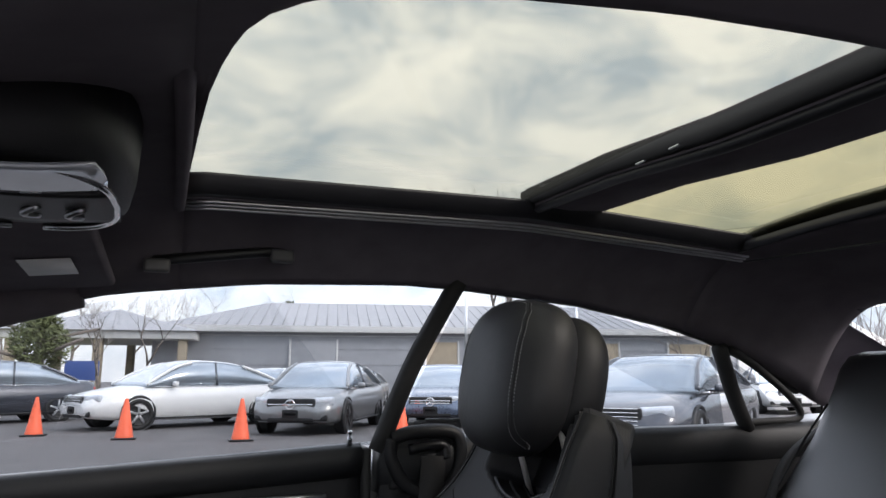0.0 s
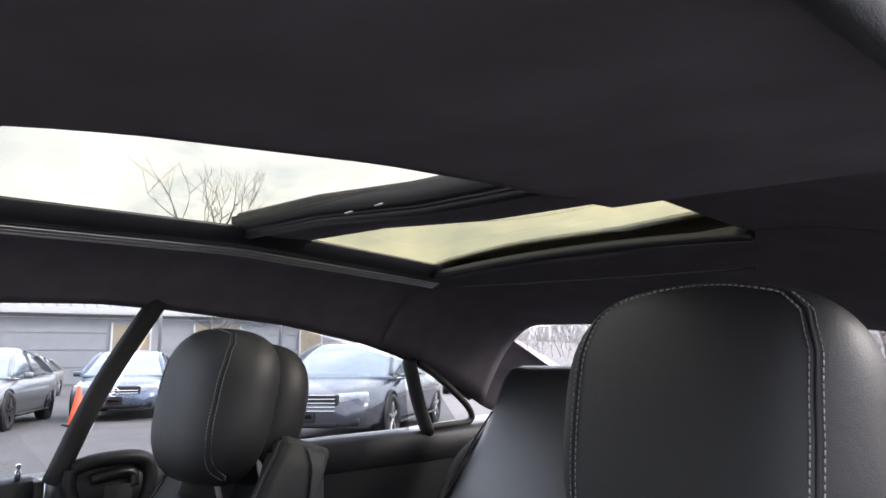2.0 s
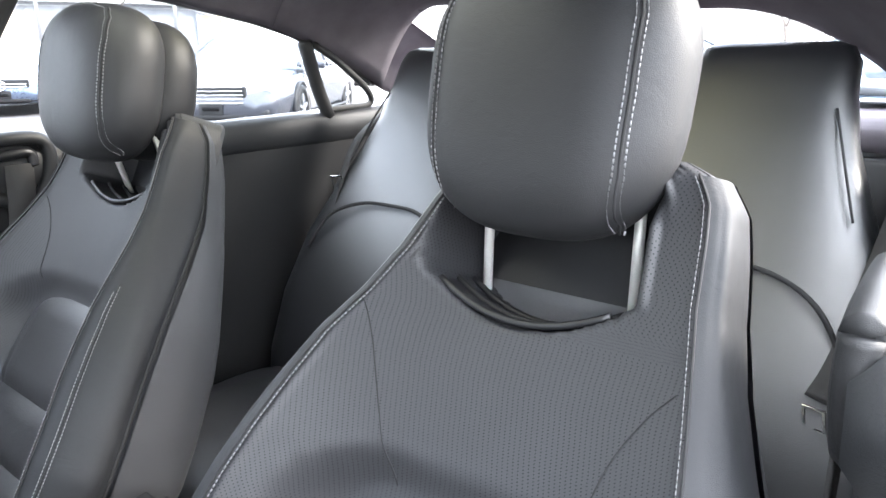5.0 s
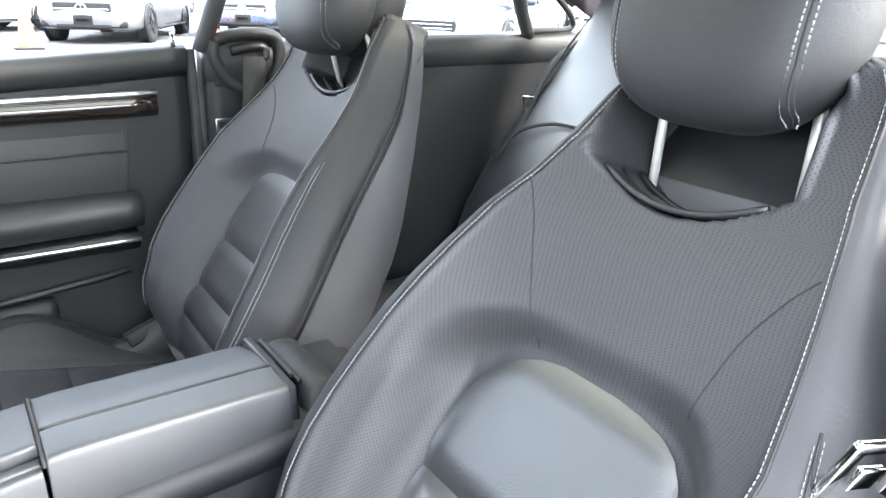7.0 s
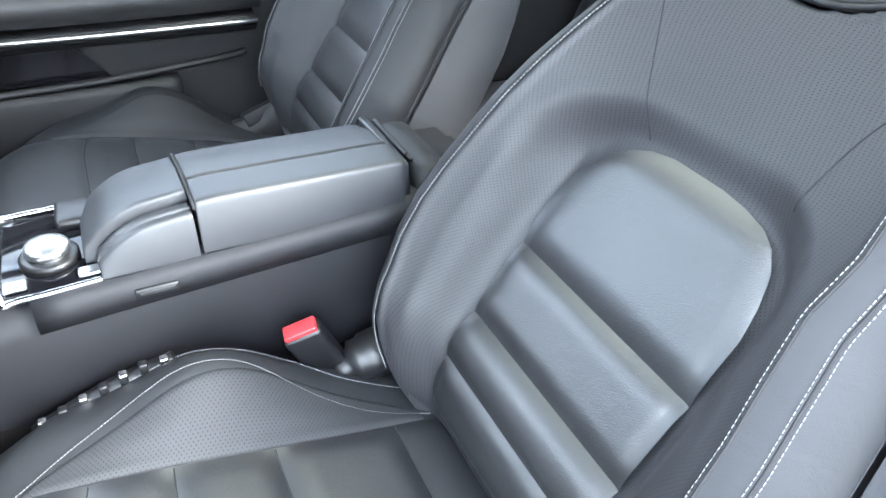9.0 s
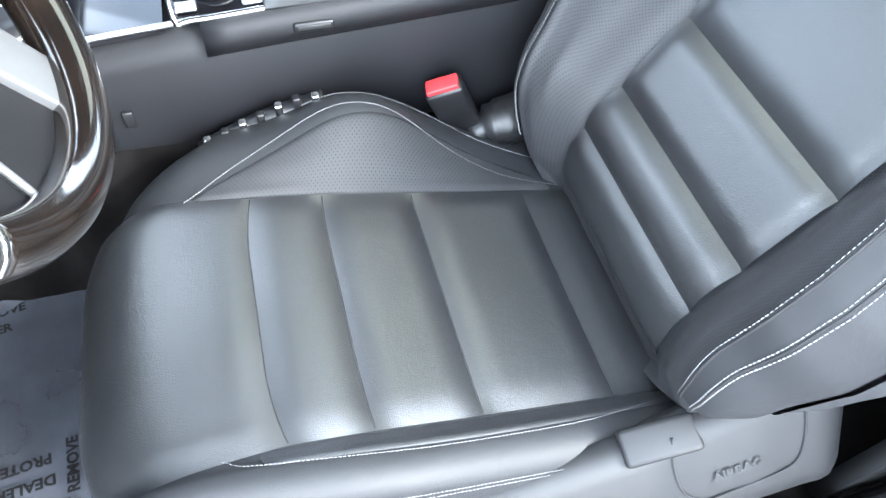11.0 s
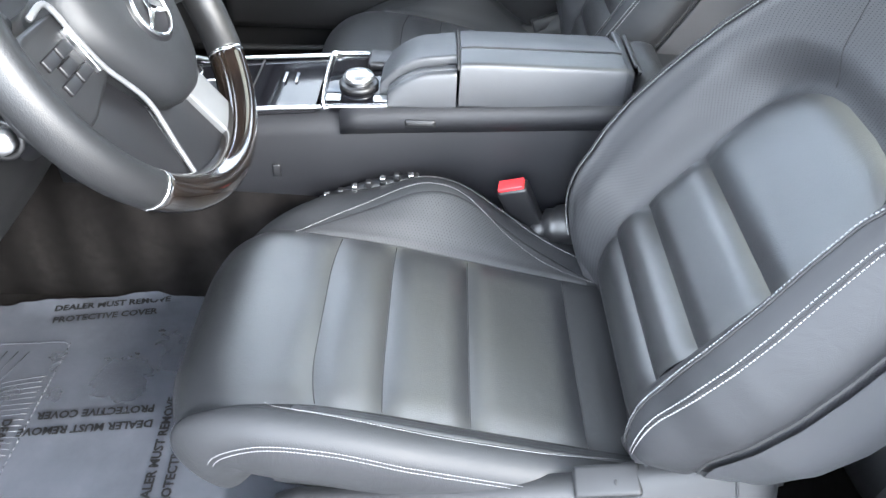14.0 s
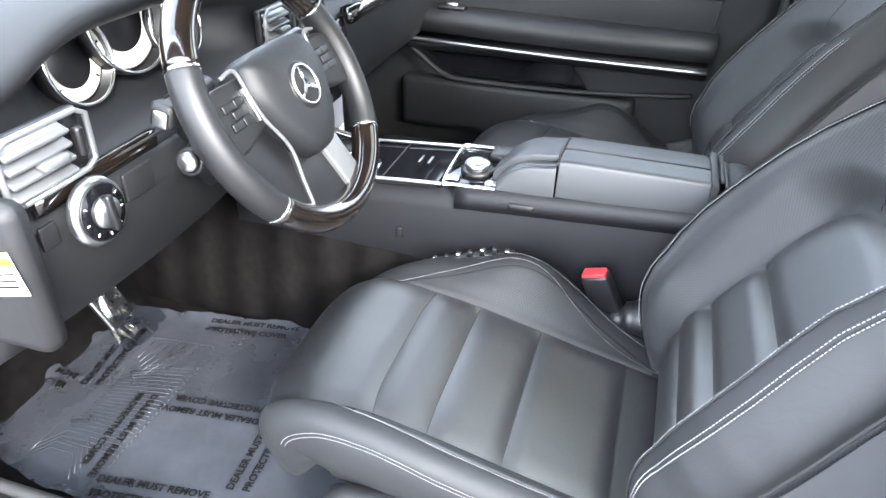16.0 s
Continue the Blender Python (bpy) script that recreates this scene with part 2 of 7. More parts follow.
# ---- building helpers ----
def under(ob, parent):
    """Makes ob, whose mesh is laid out in the world, a part of its thing."""
    if parent is not None:
        ob.parent = parent
        if parent.type == "EMPTY":
            ob.matrix_parent_inverse = parent.matrix_basis.inverted()


def part(name, bm, mat, parent=None, label="", smooth=True):
    """Links a bmesh as one mesh object, under its thing where one is given."""
    me = bpy.data.meshes.new(name)
    bm.to_mesh(me)
    bm.free()
    for m in mat if isinstance(mat, (list, tuple)) else [mat]:
        me.materials.append(m)
    if smooth:
        me.shade_smooth()
    ob = new(name, me)
    under(ob, parent)
    if label:
        tagged(ob, label)
    return ob


def thing(name, label, category, at=(0, 0, 0), group="", kind=""):
    ob = new(name)
    ob.empty_display_size = 0.05
    ob.matrix_basis = Matrix.Translation(at) if not isinstance(at, Matrix) else at
    return tagged(ob, label, category, group, kind)


def box(size, at=(0, 0, 0), bevel=0.004, turn=None, segs=2):
    """A box with rounded edges; turn: degrees about x, y, z."""
    bm = bmesh.new()
    bmesh.ops.create_cube(bm, size=1.0)
    bmesh.ops.scale(bm, vec=size, verts=bm.verts)
    if bevel:
        bmesh.ops.bevel(bm, geom=bm.edges[:], offset=min(bevel, 0.49 * min(size)), segments=segs, profile=0.6, affect="EDGES")
    m = pose(*at, *(turn or (0, 0, 0)))
    bmesh.ops.transform(bm, matrix=m, verts=bm.verts)
    return bm


def merge(*bms):
    """Several pieces of one part in one bmesh."""
    out = bms[0]
    for other in bms[1:]:
        me = bpy.data.meshes.new("tmp")
        other.to_mesh(me)
        other.free()
        out.from_mesh(me)
        bpy.data.meshes.remove(me)
    return out


def spline(points, n):
    """n + 1 points of a smooth curve through the points given, evenly by index."""
    p = np.asarray(points, float)
    ext = np.vstack([2 * p[0] - p[1], p, 2 * p[-1] - p[-2]])
    t = np.linspace(0, len(p) - 1, n + 1)
    i = np.minimum(t.astype(int), len(p) - 2)
    f = (t - i)[:, None]
    a, b, c, d = ext[i], ext[i + 1], ext[i + 2], ext[i + 3]
    return 0.5 * (2 * b + (c - a) * f + (2 * a - 5 * b + 4 * c - d) * f**2 + (3 * b - a - 3 * c + d) * f**3)


def grid_mesh(pts, uvs=None, close_u=False):
    """A bmesh from an array of rows of points; uvs in metres go with it."""
    pts = np.asarray(pts)
    rows, cols = pts.shape[:2]
    bm = bmesh.new()
    layer = bm.loops.layers.uv.new("UVMap") if uvs is not None else None
    vs = [[bm.verts.new(p) for p in row] for row in pts]
    for r in range(rows - 1):
        for c in range(cols if close_u else cols - 1):
            c2 = (c + 1) % cols
            f = bm.faces.new((vs[r][c], vs[r][c2], vs[r + 1][c2], vs[r + 1][c]))
            if layer is not None:
                for loop, (i, k) in zip(f.loops, ((r, c), (r, c2), (r + 1, c2), (r + 1, c))):
                    loop[layer].uv = uvs[i][k]
    return bm


def loft(sections, caps=True):
    """A skin over closed sections, each a list of points of one length."""
    bm = grid_mesh(sections, close_u=True)
    if caps:
        bm.verts.ensure_lookup_table()
        n = len(sections[0])
        total = len(bm.verts)
        bm.faces.new([bm.verts[i] for i in range(n)])
        bm.faces.new([bm.verts[i] for i in range(total - 1, total - n - 1, -1)])
    bmesh.ops.recalc_face_normals(bm, faces=bm.faces)
    return bm


def tube(points, radius, sides=8, smooth=0, taper=None):
    """A round bar along points; taper: a radius for each point."""
    p = spline(points, smooth) if smooth else np.asarray(points, float)
    n = len(p)
    tang = np.gradient(p, axis=0)
    tang /= np.linalg.norm(tang, axis=1)[:, None] + 1e-12
    ref = np.array([0, 0, 1.0]) if abs(tang[0][2]) < 0.9 else np.array([1.0, 0, 0])
    rings = []
    side = np.cross(tang[0], ref)
    for k in range(n):
        side = side - tang[k] * (side @ tang[k])
        side /= np.linalg.norm(side) + 1e-12
        up = np.cross(side, tang[k])
        r = taper[min(len(taper) - 1, int(k * len(taper) / n))] if taper else radius
        rings.append([p[k] + r * (math.cos(a) * side + math.sin(a) * up) for a in np.linspace(0, 2 * math.pi, sides, endpoint=False)])
    return loft(rings)


def ring(radius, thick, at=Matrix(), segs=48, sides=10, arc=(0, 360), flat=1.0):
    """A torus or part of one about the z axis of the pose at."""
    a0, a1 = arc
    full = abs(a1 - a0 - 360) < 1e-6
    rows = []
    for a in np.linspace(radians(a0), radians(a1), segs + 1)[: segs if full else segs + 1]:
        rows.append([at @ Vector(((radius + thick * math.cos(b)) * math.cos(a), (radius + thick * math.cos(b)) * math.sin(a), flat * thick * math.sin(b)))
                     for b in np.linspace(0, 2 * math.pi, sides, endpoint=False)])
    if full:
        rows.append(rows[0])
        bm = grid_mesh(rows, close_u=True)
        bmesh.ops.remove_doubles(bm, verts=bm.verts, dist=1e-6)
        bmesh.ops.recalc_face_normals(bm, faces=bm.faces)
        return bm
    return loft(rows)


def lathe(profile, at=Matrix(), segs=32):
    """A turned solid from (radius, height) pairs, about the z axis of the pose at."""
    rows = [[at @ Vector((r * math.cos(a), r * math.sin(a), h)) for a in np.linspace(0, 2 * math.pi, segs, endpoint=False)] for r, h in profile]
    return loft(rows)


def prism(outline, depth, at=Matrix(), bevel=0.0):
    """A flat outline in x, y of the pose at, made depth thick along z."""
    bm = bmesh.new()
    low = [bm.verts.new((x, y, 0)) for x, y in outline]
    f = bm.faces.new(low)
    made = bmesh.ops.extrude_face_region(bm, geom=[f])
    bmesh.ops.translate(bm, vec=(0, 0, depth), verts=[v for v in made["geom"] if isinstance(v, bmesh.types.BMVert)])
    bmesh.ops.recalc_face_normals(bm, faces=bm.faces)
    if bevel:
        bmesh.ops.bevel(bm, geom=bm.edges[:], offset=bevel, segments=2, profile=0.6, affect="EDGES")
    bmesh.ops.transform(bm, matrix=at, verts=bm.verts)
    return bm


def frame_axes(origin, xdir, ydir):
    """A pose whose x and y run along the two directions."""
    x = Vector(xdir).normalized()
    z = x.cross(Vector(ydir)).normalized()
    y = z.cross(x)
    m = Matrix((x, y, z)).transposed().to_4x4()
    m.translation = Vector(origin)
    return m


def dashes(points, long=0.0024, gap=0.0012, wide=0.0007, high=0.0005):
    """Thread stitches: small raised bars along a line."""
    p = np.asarray(points, float)
    seg = np.linalg.norm(np.diff(p, axis=0), axis=1)
    run = np.concatenate([[0], np.cumsum(seg)])
    bm = bmesh.new()
    for s in np.arange(0, run[-1] - long, long + gap):
        a = np.array([np.interp(s, run, p[:, k]) for k in range(3)])
        b = np.array([np.interp(s + long, run, p[:, k]) for k in range(3)])
        d = (b - a) / (np.linalg.norm(b - a) + 1e-12)
        side = np.cross(d, (0, 0, 1.0))
        side = side / (np.linalg.norm(side) + 1e-9) * wide / 2
        up = np.cross(side, d)
        up = up / (np.linalg.norm(up) + 1e-9) * high
        mid = (a + b) / 2
        low = [bm.verts.new(q) for q in (a, mid + side - up * 0, b, mid - side)]
        e = [bm.verts.new(q) for q in (a + up * 0.3 + side * 0.5, a + up * 0.3 - side * 0.5, b + up * 0.3 - side * 0.5, b + up * 0.3 + side * 0.5, mid + up)]
        for tri in ((0, 1, 4), (1, 2, 4), (2, 3, 4), (3, 0, 4)):
            bm.faces.new([e[k] for k in tri])
        f = [bm.verts.new(q) for q in (a - up + side * 0.5, a - up - side * 0.5, b - up - side * 0.5, b - up + side * 0.5)]
        for k in range(4):
            bm.faces.new((e[k], e[(k + 1) % 4], f[(k + 1) % 4], f[k]))
        for v in low:
            bm.verts.remove(v)
    bmesh.ops.recalc_face_normals(bm, faces=bm.faces)
    return bm


def blocky_text(body, size, mat, parent, at, name="lettering"):
    """Words in the built-in font as a mesh part."""
    cu = bpy.data.curves.new("words", "FONT")
    cu.body, cu.size, cu.align_x, cu.align_y = body, size, "CENTER", "CENTER"
    cu.resolution_u, cu.offset = 2, size * 0.035
    tmp = new("words", cu)
    me = bpy.data.meshes.new_from_object(tmp.evaluated_get(bpy.context.evaluated_depsgraph_get()))
    bpy.data.objects.remove(tmp)
    bpy.data.curves.remove(cu)
    me.materials.clear()
    me.materials.append(mat)
    me.transform(at)
    ob = new(name, me)
    under(ob, parent)
    return ob

# ---- seats ----
class Shell:
    """A cushion's skin: a spine of (y, z) points, and a cross-section of (u, w) at each place s of it, 0 to 1."""

    def __init__(self, x0, side, spine, section, push=(0, 0)):
        self.x0, self.side, self.section = x0, side, section
        self.bend = lambda u, s: 0.0
        fine = spline(spine, 200)
        run = np.concatenate([[0], np.cumsum(np.linalg.norm(np.diff(fine, axis=0), axis=1))])
        self.length = run[-1]
        self.s = run / run[-1]
        self.fine = fine + np.asarray(push)
        tang = np.gradient(fine, axis=0)
        tang /= np.linalg.norm(tang, axis=1)[:, None]
        self.norm = np.stack([-tang[:, 1], tang[:, 0]], 1)

    def where(self, axis, value):
        """The place s at which the spine's y (0) or z (1) passes the value."""
        col = self.fine[:, axis]
        if axis == 1 and np.all(np.diff(col) > 0):
            return float(np.interp(value, col, self.s))
        k = int(np.argmin(abs(col - value)))
        return float(self.s[k])

    def put(self, u, w, s):
        y, z = (np.interp(s, self.s, self.fine[:, k]) for k in range(2))
        ny, nz = (np.interp(s, self.s, self.norm[:, k]) for k in range(2))
        return (self.x0 + self.side * u, y + ny * w + self.bend(u, s), z + nz * w)

    def profile(self, s, n=96):
        return spline(self.section(s), n)

    def top(self, u, s):
        """The height of the upper skin at u."""
        pr = self.profile(s)
        lo, hi = int(np.argmax(pr[:, 0])), int(np.argmin(pr[:, 0]))
        span = pr[min(lo, hi): max(lo, hi) + 1]
        span = span[np.argsort(span[:, 0])]
        return float(np.interp(u, span[:, 0], span[:, 1]))

    def skin(self, s0, s1, ns=60, nt=72):
        rows, uvs = [], []
        for s in np.linspace(s0, s1, ns + 1):
            pr = self.profile(s, nt)
            run = np.concatenate([[0], np.cumsum(np.linalg.norm(np.diff(pr, axis=0), axis=1))])
            rows.append([self.put(u, w, s) for u, w in pr])
            uvs.append([(r, s * self.length) for r in run])
        bm = grid_mesh(rows, uvs)
        bmesh.ops.recalc_face_normals(bm, faces=bm.faces)
        return bm

    def panel(self, ua, ub, s0, s1, rise=0.006, soft=0.02, sink=0.006, nu=40, ns=24, crown=0.0, flanks=1.0):
        """A padded panel on the skin: it swells from sunken seams at its border."""
        rows, uvs = [], []
        wide = self.length * abs(s1 - s0)
        for i in range(ns + 1):
            f = i / ns
            s = s0 + (s1 - s0) * f
            a, b = (ua(f) if callable(ua) else ua), (ub(f) if callable(ub) else ub)
            row, uvr = [], []
            for k in range(nu + 1):
                g = k / nu
                u = a + (b - a) * g
                near = min(g, 1 - g) * abs(b - a), min(f, 1 - f) * wide
                e = 1 - flanks * (1 - min(1, near[0] / soft)) ** 2, 1 - (1 - min(1, near[1] / soft)) ** 2
                e = e[0] * e[1]
                w = self.top(u, s) - sink + (rise + sink) * e + crown * math.sin(math.pi * f) * math.sin(math.pi * g)
                row.append(self.put(u, w, s))
                uvr.append((u, s * self.length))
            rows.append(row)
            uvs.append(uvr)
        bm = grid_mesh(rows, uvs)
        bmesh.ops.recalc_face_normals(bm, faces=bm.faces)
        flip_up(bm)
        return bm

    def line(self, us, ss, lift=0.0015, n=60):
        """Points on the skin through the pairs of u and s."""
        q = spline(list(zip(us, ss)), n)
        return [self.put(u, self.top(u, s) + lift, s) for u, s in q]


def flip_up(bm):
    bm.normal_update()
    if sum(f.normal.y * 0.3 + f.normal.z for f in bm.faces) < 0:
        bmesh.ops.reverse_faces(bm, faces=bm.faces)


def mirror_fix(bm):
    bmesh.ops.recalc_face_normals(bm, faces=bm.faces)
    return bm


def front_seat(x0, side, dy, label, tall=False, hs=1.0, pad_y=0.0):
    """A sports seat. side: 1 where the centre console lies on the seat's +x side, else -1."""
    seat = thing("car_seat", label, "car seat", (x0, dy, 0.2), group="front seats")

    # cushion
    def hb(s):
        y = np.interp(s, cushion_s, cushion_y)
        rise = math.exp(-(((y - 0.05) / 0.105) ** 2)) if y > 0.05 else math.exp(-(((y - 0.05) / 0.11) ** 2))
        return 0.008 + 0.062 * rise

    spine = [(-0.215, 0.352), (-0.14, 0.368), (0.0, 0.400), (0.10, 0.4235), (0.19, 0.438), (0.265, 0.437), (0.314, 0.410), (0.326, 0.368), (0.308, 0.322), (0.275, 0.295)]
    fine = spline(spine, 200)
    run = np.concatenate([[0], np.cumsum(np.linalg.norm(np.diff(fine, axis=0), axis=1))])
    cushion_s, cushion_y = run / run[-1], np.where(np.arange(201) > 130, np.maximum(fine[:, 0], 0.255 + 0.2 * (run / run[-1] - 0.7)), fine[:, 0])

    def far_pinch(s):
        return 0.034 * max(0.0, (s - 0.62) / 0.38) ** 1.5 + 0.005 * min(1.0, max(0.0, (s - 0.45) / 0.2))

    def section(s):
        b = hb(s)
        pinch = 0.035 * max(0.0, (s - 0.62) / 0.38) ** 1.5
        if tall:
            far = [(-0.170 + pinch, b * 0.55), (-0.205 + pinch, b), (-0.236 + pinch, b - 0.003), (-0.250 + pinch, b * 0.55 - 0.012), (-0.236 + pinch, -0.07), (-0.215 + pinch, -0.13)]
        else:
            pinch = far_pinch(s)
            far = [(-0.162 + pinch * 0.6, 0.019), (-0.182 + pinch, 0.020), (-0.197 + pinch, 0.009), (-0.204 + pinch, -0.016), (-0.200 + pinch, -0.055), (-0.18 + pinch, -0.10)]
            pinch = 0.035 * max(0.0, (s - 0.62) / 0.38) ** 1.5
        return [(0.215 - pinch, -0.13), (0.236 - pinch, -0.07), (0.250 - pinch, b * 0.55 - 0.012), (0.236 - pinch, b - 0.003), (0.205 - pinch, b),
                (0.170 - pinch, b * 0.55), (0.137, 0.004), (0.07, 0.002), (0.0, 0.002), (-0.07, 0.002), (-0.137, 0.004)] + far

    c = Shell(x0, side, spine, section, (dy, 0))
    # the nose bows forward in plan, and its corners draw back
    c.bend = lambda u, s: min(1, max(0, (s - 0.42) / 0.32)) * (0.016 - (0.060 if u > 0 else 0.078) * min(1.2, max(0, (abs(u) - 0.06) / 0.15)) ** 2)
    sy = lambda y: c.where(0, y + dy)  # noqa: E731
    base = part("cushion", c.skin(0, 0.955, 80, 90), SIDELEATHER, seat)
    lines = [sy(-0.214), sy(-0.142), sy(0.0), sy(0.097), sy(0.170)]
    for a, b in zip(lines, lines[1:]):
        part("cushion_panel", c.panel(0.139, -0.139, a, b, rise=0.0075, soft=0.032, sink=-0.0004), SIDELEATHER if a == lines[0] else LEATHER, seat)
        part("cushion_crease", tube(c.line([0.137, 0.07, 0.0, -0.07, -0.137], [b] * 5, 0.0006, 30), 0.0007, 6), SEAM, seat)
    part("cushion_nose", c.panel(lambda f: 0.139 + 0.03 * f, lambda f: -0.139 - 0.02 * f, lines[-1], 0.93, rise=0.0070, soft=0.030, sink=-0.0004, ns=40), LEATHER, seat)
    ust = lambda f: 0.140 + 0.066 * math.sin(math.pi * min(1, max(0, 0.02 + 0.97 * f))) ** 0.6  # noqa: E731
    part("perforated_bolster_panel", c.panel(0.139, ust, sy(-0.185), sy(0.232), rise=0.003, soft=0.01, sink=0.002, nu=24, ns=60), PERFSOFT, seat, "perforated black leather")
    if not tall:
        part("edge_panel", c.panel(-0.140, lambda f: -0.160 - 0.006 * math.sin(3.1 * f), sy(-0.20), sy(0.20), rise=0.002, soft=0.008, sink=0.001, nu=10, ns=40), LEATHER, seat)
    if tall:
        part("perforated_bolster_panel", c.panel(lambda f: -ust(f), -0.139, sy(-0.185), sy(0.232), rise=0.003, soft=0.01, sink=0.002, nu=24, ns=60), PERFSOFT, seat, "perforated black leather")
    thread = [dashes(c.line([0.143, 0.180, 0.207, 0.209, 0.185, 0.160, 0.146], [sy(0.236), sy(0.190), sy(0.110), sy(0.03), sy(-0.06), sy(-0.13), sy(-0.19)], 0.003))]
    thread.append(dashes(c.line([0.246, 0.240, 0.238, 0.236, 0.215, 0.19], [sy(0.20), sy(0.13), sy(0.05), sy(-0.03), sy(-0.10), sy(-0.18)], 0.002)))
    thread.append(dashes(c.line([-0.142, -0.157, -0.166, -0.168, -0.165, -0.150], [sy(0.225), sy(0.200), sy(0.10), sy(0.0), sy(-0.10), sy(-0.20)], 0.002)))
    for off in (0.0, 0.005):
        ends = [(s, far_pinch(s)) for s in np.linspace(0.825, sy(-0.10), 20)]
        thread.append(dashes([c.put(-0.2015 + u - 0.25 * (off + 0.006 * max(0.0, (s - 0.55) / 0.2) ** 2), 0.0075 - off - 0.006 * max(0.0, (s - 0.55) / 0.2) ** 2, s) for s, u in spline(ends, 80)]) if not tall else dashes(c.line([-0.246, -0.240, -0.238, -0.236], [sy(0.20), sy(0.13), sy(0.05), sy(-0.03)], 0.002)))
    for th in thread:
        part("cushion_stitching", th, STITCH, seat, "pale grey stitching")

    # backrest: flat padded centre between tall bolsters, a yoke above, and a hollow for the headrest posts
    mid = x0 + side * (0.011 if not tall else 0.0)
    spine_b = [(-0.192, 0.345), (-0.187, 0.40), (-0.193, 0.45), (-0.207, 0.488), (-0.231, 0.522), (-0.281, 0.596), (-0.352, 0.706), (-0.385, 0.76), (-0.418, 0.815), (-0.452, 0.875), (-0.477, 0.93), (-0.496, 0.98), (-0.503, 1.0)]
    zs = [0.34, 0.42, 0.47, 0.50, 0.54, 0.58, 0.62, 0.66, 0.70, 0.74, 0.78, 0.82, 0.86, 0.90, 0.94, 0.97, 0.99, 1.0]
    ws = [0.150, 0.200, 0.230, 0.245, 0.257, 0.260, 0.255, 0.246, 0.236, 0.222, 0.204, 0.184, 0.166, 0.154, 0.148, 0.142, 0.128, 0.105]
    if not tall:
        ws[12:] = [0.152, 0.126, 0.112, 0.104, 0.094, 0.080]
    hs_b = [0.0, 0.035, 0.058, 0.066, 0.074, 0.078, 0.078, 0.077, 0.074, 0.067, 0.055, 0.042, 0.032, 0.027, 0.024, 0.016, 0.006, -0.004]
    ws_out = [0.115, 0.205, 0.233, 0.242] + ws[4:9] + [0.232, 0.214, 0.194, 0.176, 0.164, 0.158, 0.152, 0.138, 0.115]
    hs_out = [0.0, 0.016, 0.046, 0.061] + hs_b[4:]

    deep = lambda z: float(np.interp(z, [0.70, 0.84, 0.92, 0.97, 1.0], [0.112, 0.100, 0.082, 0.066, 0.045]))  # noqa: E731

    def ridge_of(z, out):
        """Half width, and the bolster ridge's place and height, at a height z."""
        W, H = float(np.interp(z, zs, ws_out if out else ws)), float(np.interp(z, zs, hs_out if out else hs_b))
        k_ = max(0.30, min(1.0, H / 0.078))
        return W, W - 0.056 * k_, H, k_

    def swell(u, z):
        """Height of the upholstery over the spine between the two ridges."""
        W, R, H, _ = ridge_of(z, u < 0)
        a_ = min(abs(u), R)
        qx, qz = a_ - 0.058, (z - 0.727) * 1.2 + 0.066
        d = math.hypot(max(qx, 0.0), max(qz, 0.0)) + min(max(qx, qz), 0.0) - 0.066
        m_ = min(1.0, max(0.0, d / 0.042))
        m_ = m_ * m_ * (3 - 2 * m_)
        over = 0.004 + (H - 0.004) * (a_ / R) ** 2.5
        hollow = 0.078 * min(1.0, max(0.0, (z - 0.862 - 0.022 * (u / 0.08) ** 2) / 0.010)) * min(1.0, max(0.0, (0.096 - a_) / 0.012))
        return -0.008 + (over + 0.008) * m_ - hollow

    def section_b(s):
        z = float(np.interp(s, back_s, back_z))
        halves = []
        for sg in (1, -1):
            W, R, H, k_ = ridge_of(z, sg < 0)
            rim_ = [(W - 0.026, -deep(z)), (W - 0.009, -0.6 * deep(z)), (W - 0.006, H - 0.076), (W - 0.012 * k_ - 0.002, H - 0.038 * k_), (W - 0.032 * k_, H - 0.013 * k_), (R, H)]
            rim_ += [(a_, swell(sg * a_, z)) for a_ in R * np.array((0.95, 0.90, 0.84, 0.77, 0.69, 0.61, 0.54, 0.48, 0.42, 0.36, 0.28, 0.14))]
            halves.append([(sg * u, w) for u, w in rim_])
        return halves[0] + [(0, swell(0.0, z))] + halves[1][::-1]

    fb = spline(spine_b, 200)
    rb = np.concatenate([[0], np.cumsum(np.linalg.norm(np.diff(fb, axis=0), axis=1))])
    back_s, back_z = rb / rb[-1], fb[:, 1]
    k = Shell(mid, side, spine_b, section_b, (dy, 0))
    k.norm = -k.norm
    sz = lambda z: k.where(1, z)  # noqa: E731
    k.bend = lambda u, s: -0.035 * max(0.0, (float(np.interp(s, back_s, back_z)) - 0.895) / 0.1) * min(1.0, max(0.0, u / 0.10)) if not tall else 0.0
    part("backrest", k.skin(0, 1, 170, 180), PERF, seat, "perforated black leather")
    zl = [0.385, 0.466, 0.521, 0.599]
    for a, b in zip(zl, zl[1:]):
        part("lumbar_panel", k.panel(0.126, -0.126, sz(a), sz(b), rise=0.010, soft=0.026, sink=-0.0006, flanks=0.45), LEATHER, seat)
    zt = lambda f: 0.599 + 0.130 * f  # noqa: E731
    cap = lambda f: float(np.interp(zt(f), [0.599, 0.650, 0.672, 0.690, 0.705, 0.717, 0.725, 0.729], [0.126, 0.125, 0.119, 0.108, 0.093, 0.076, 0.055, 0.030]))  # noqa: E731
    cap_out = lambda f: float(np.interp(zt(f), [0.599, 0.655, 0.680, 0.700, 0.714, 0.722, 0.727, 0.729], [0.126, 0.125, 0.119, 0.111, 0.098, 0.082, 0.055, 0.030]))  # noqa: E731
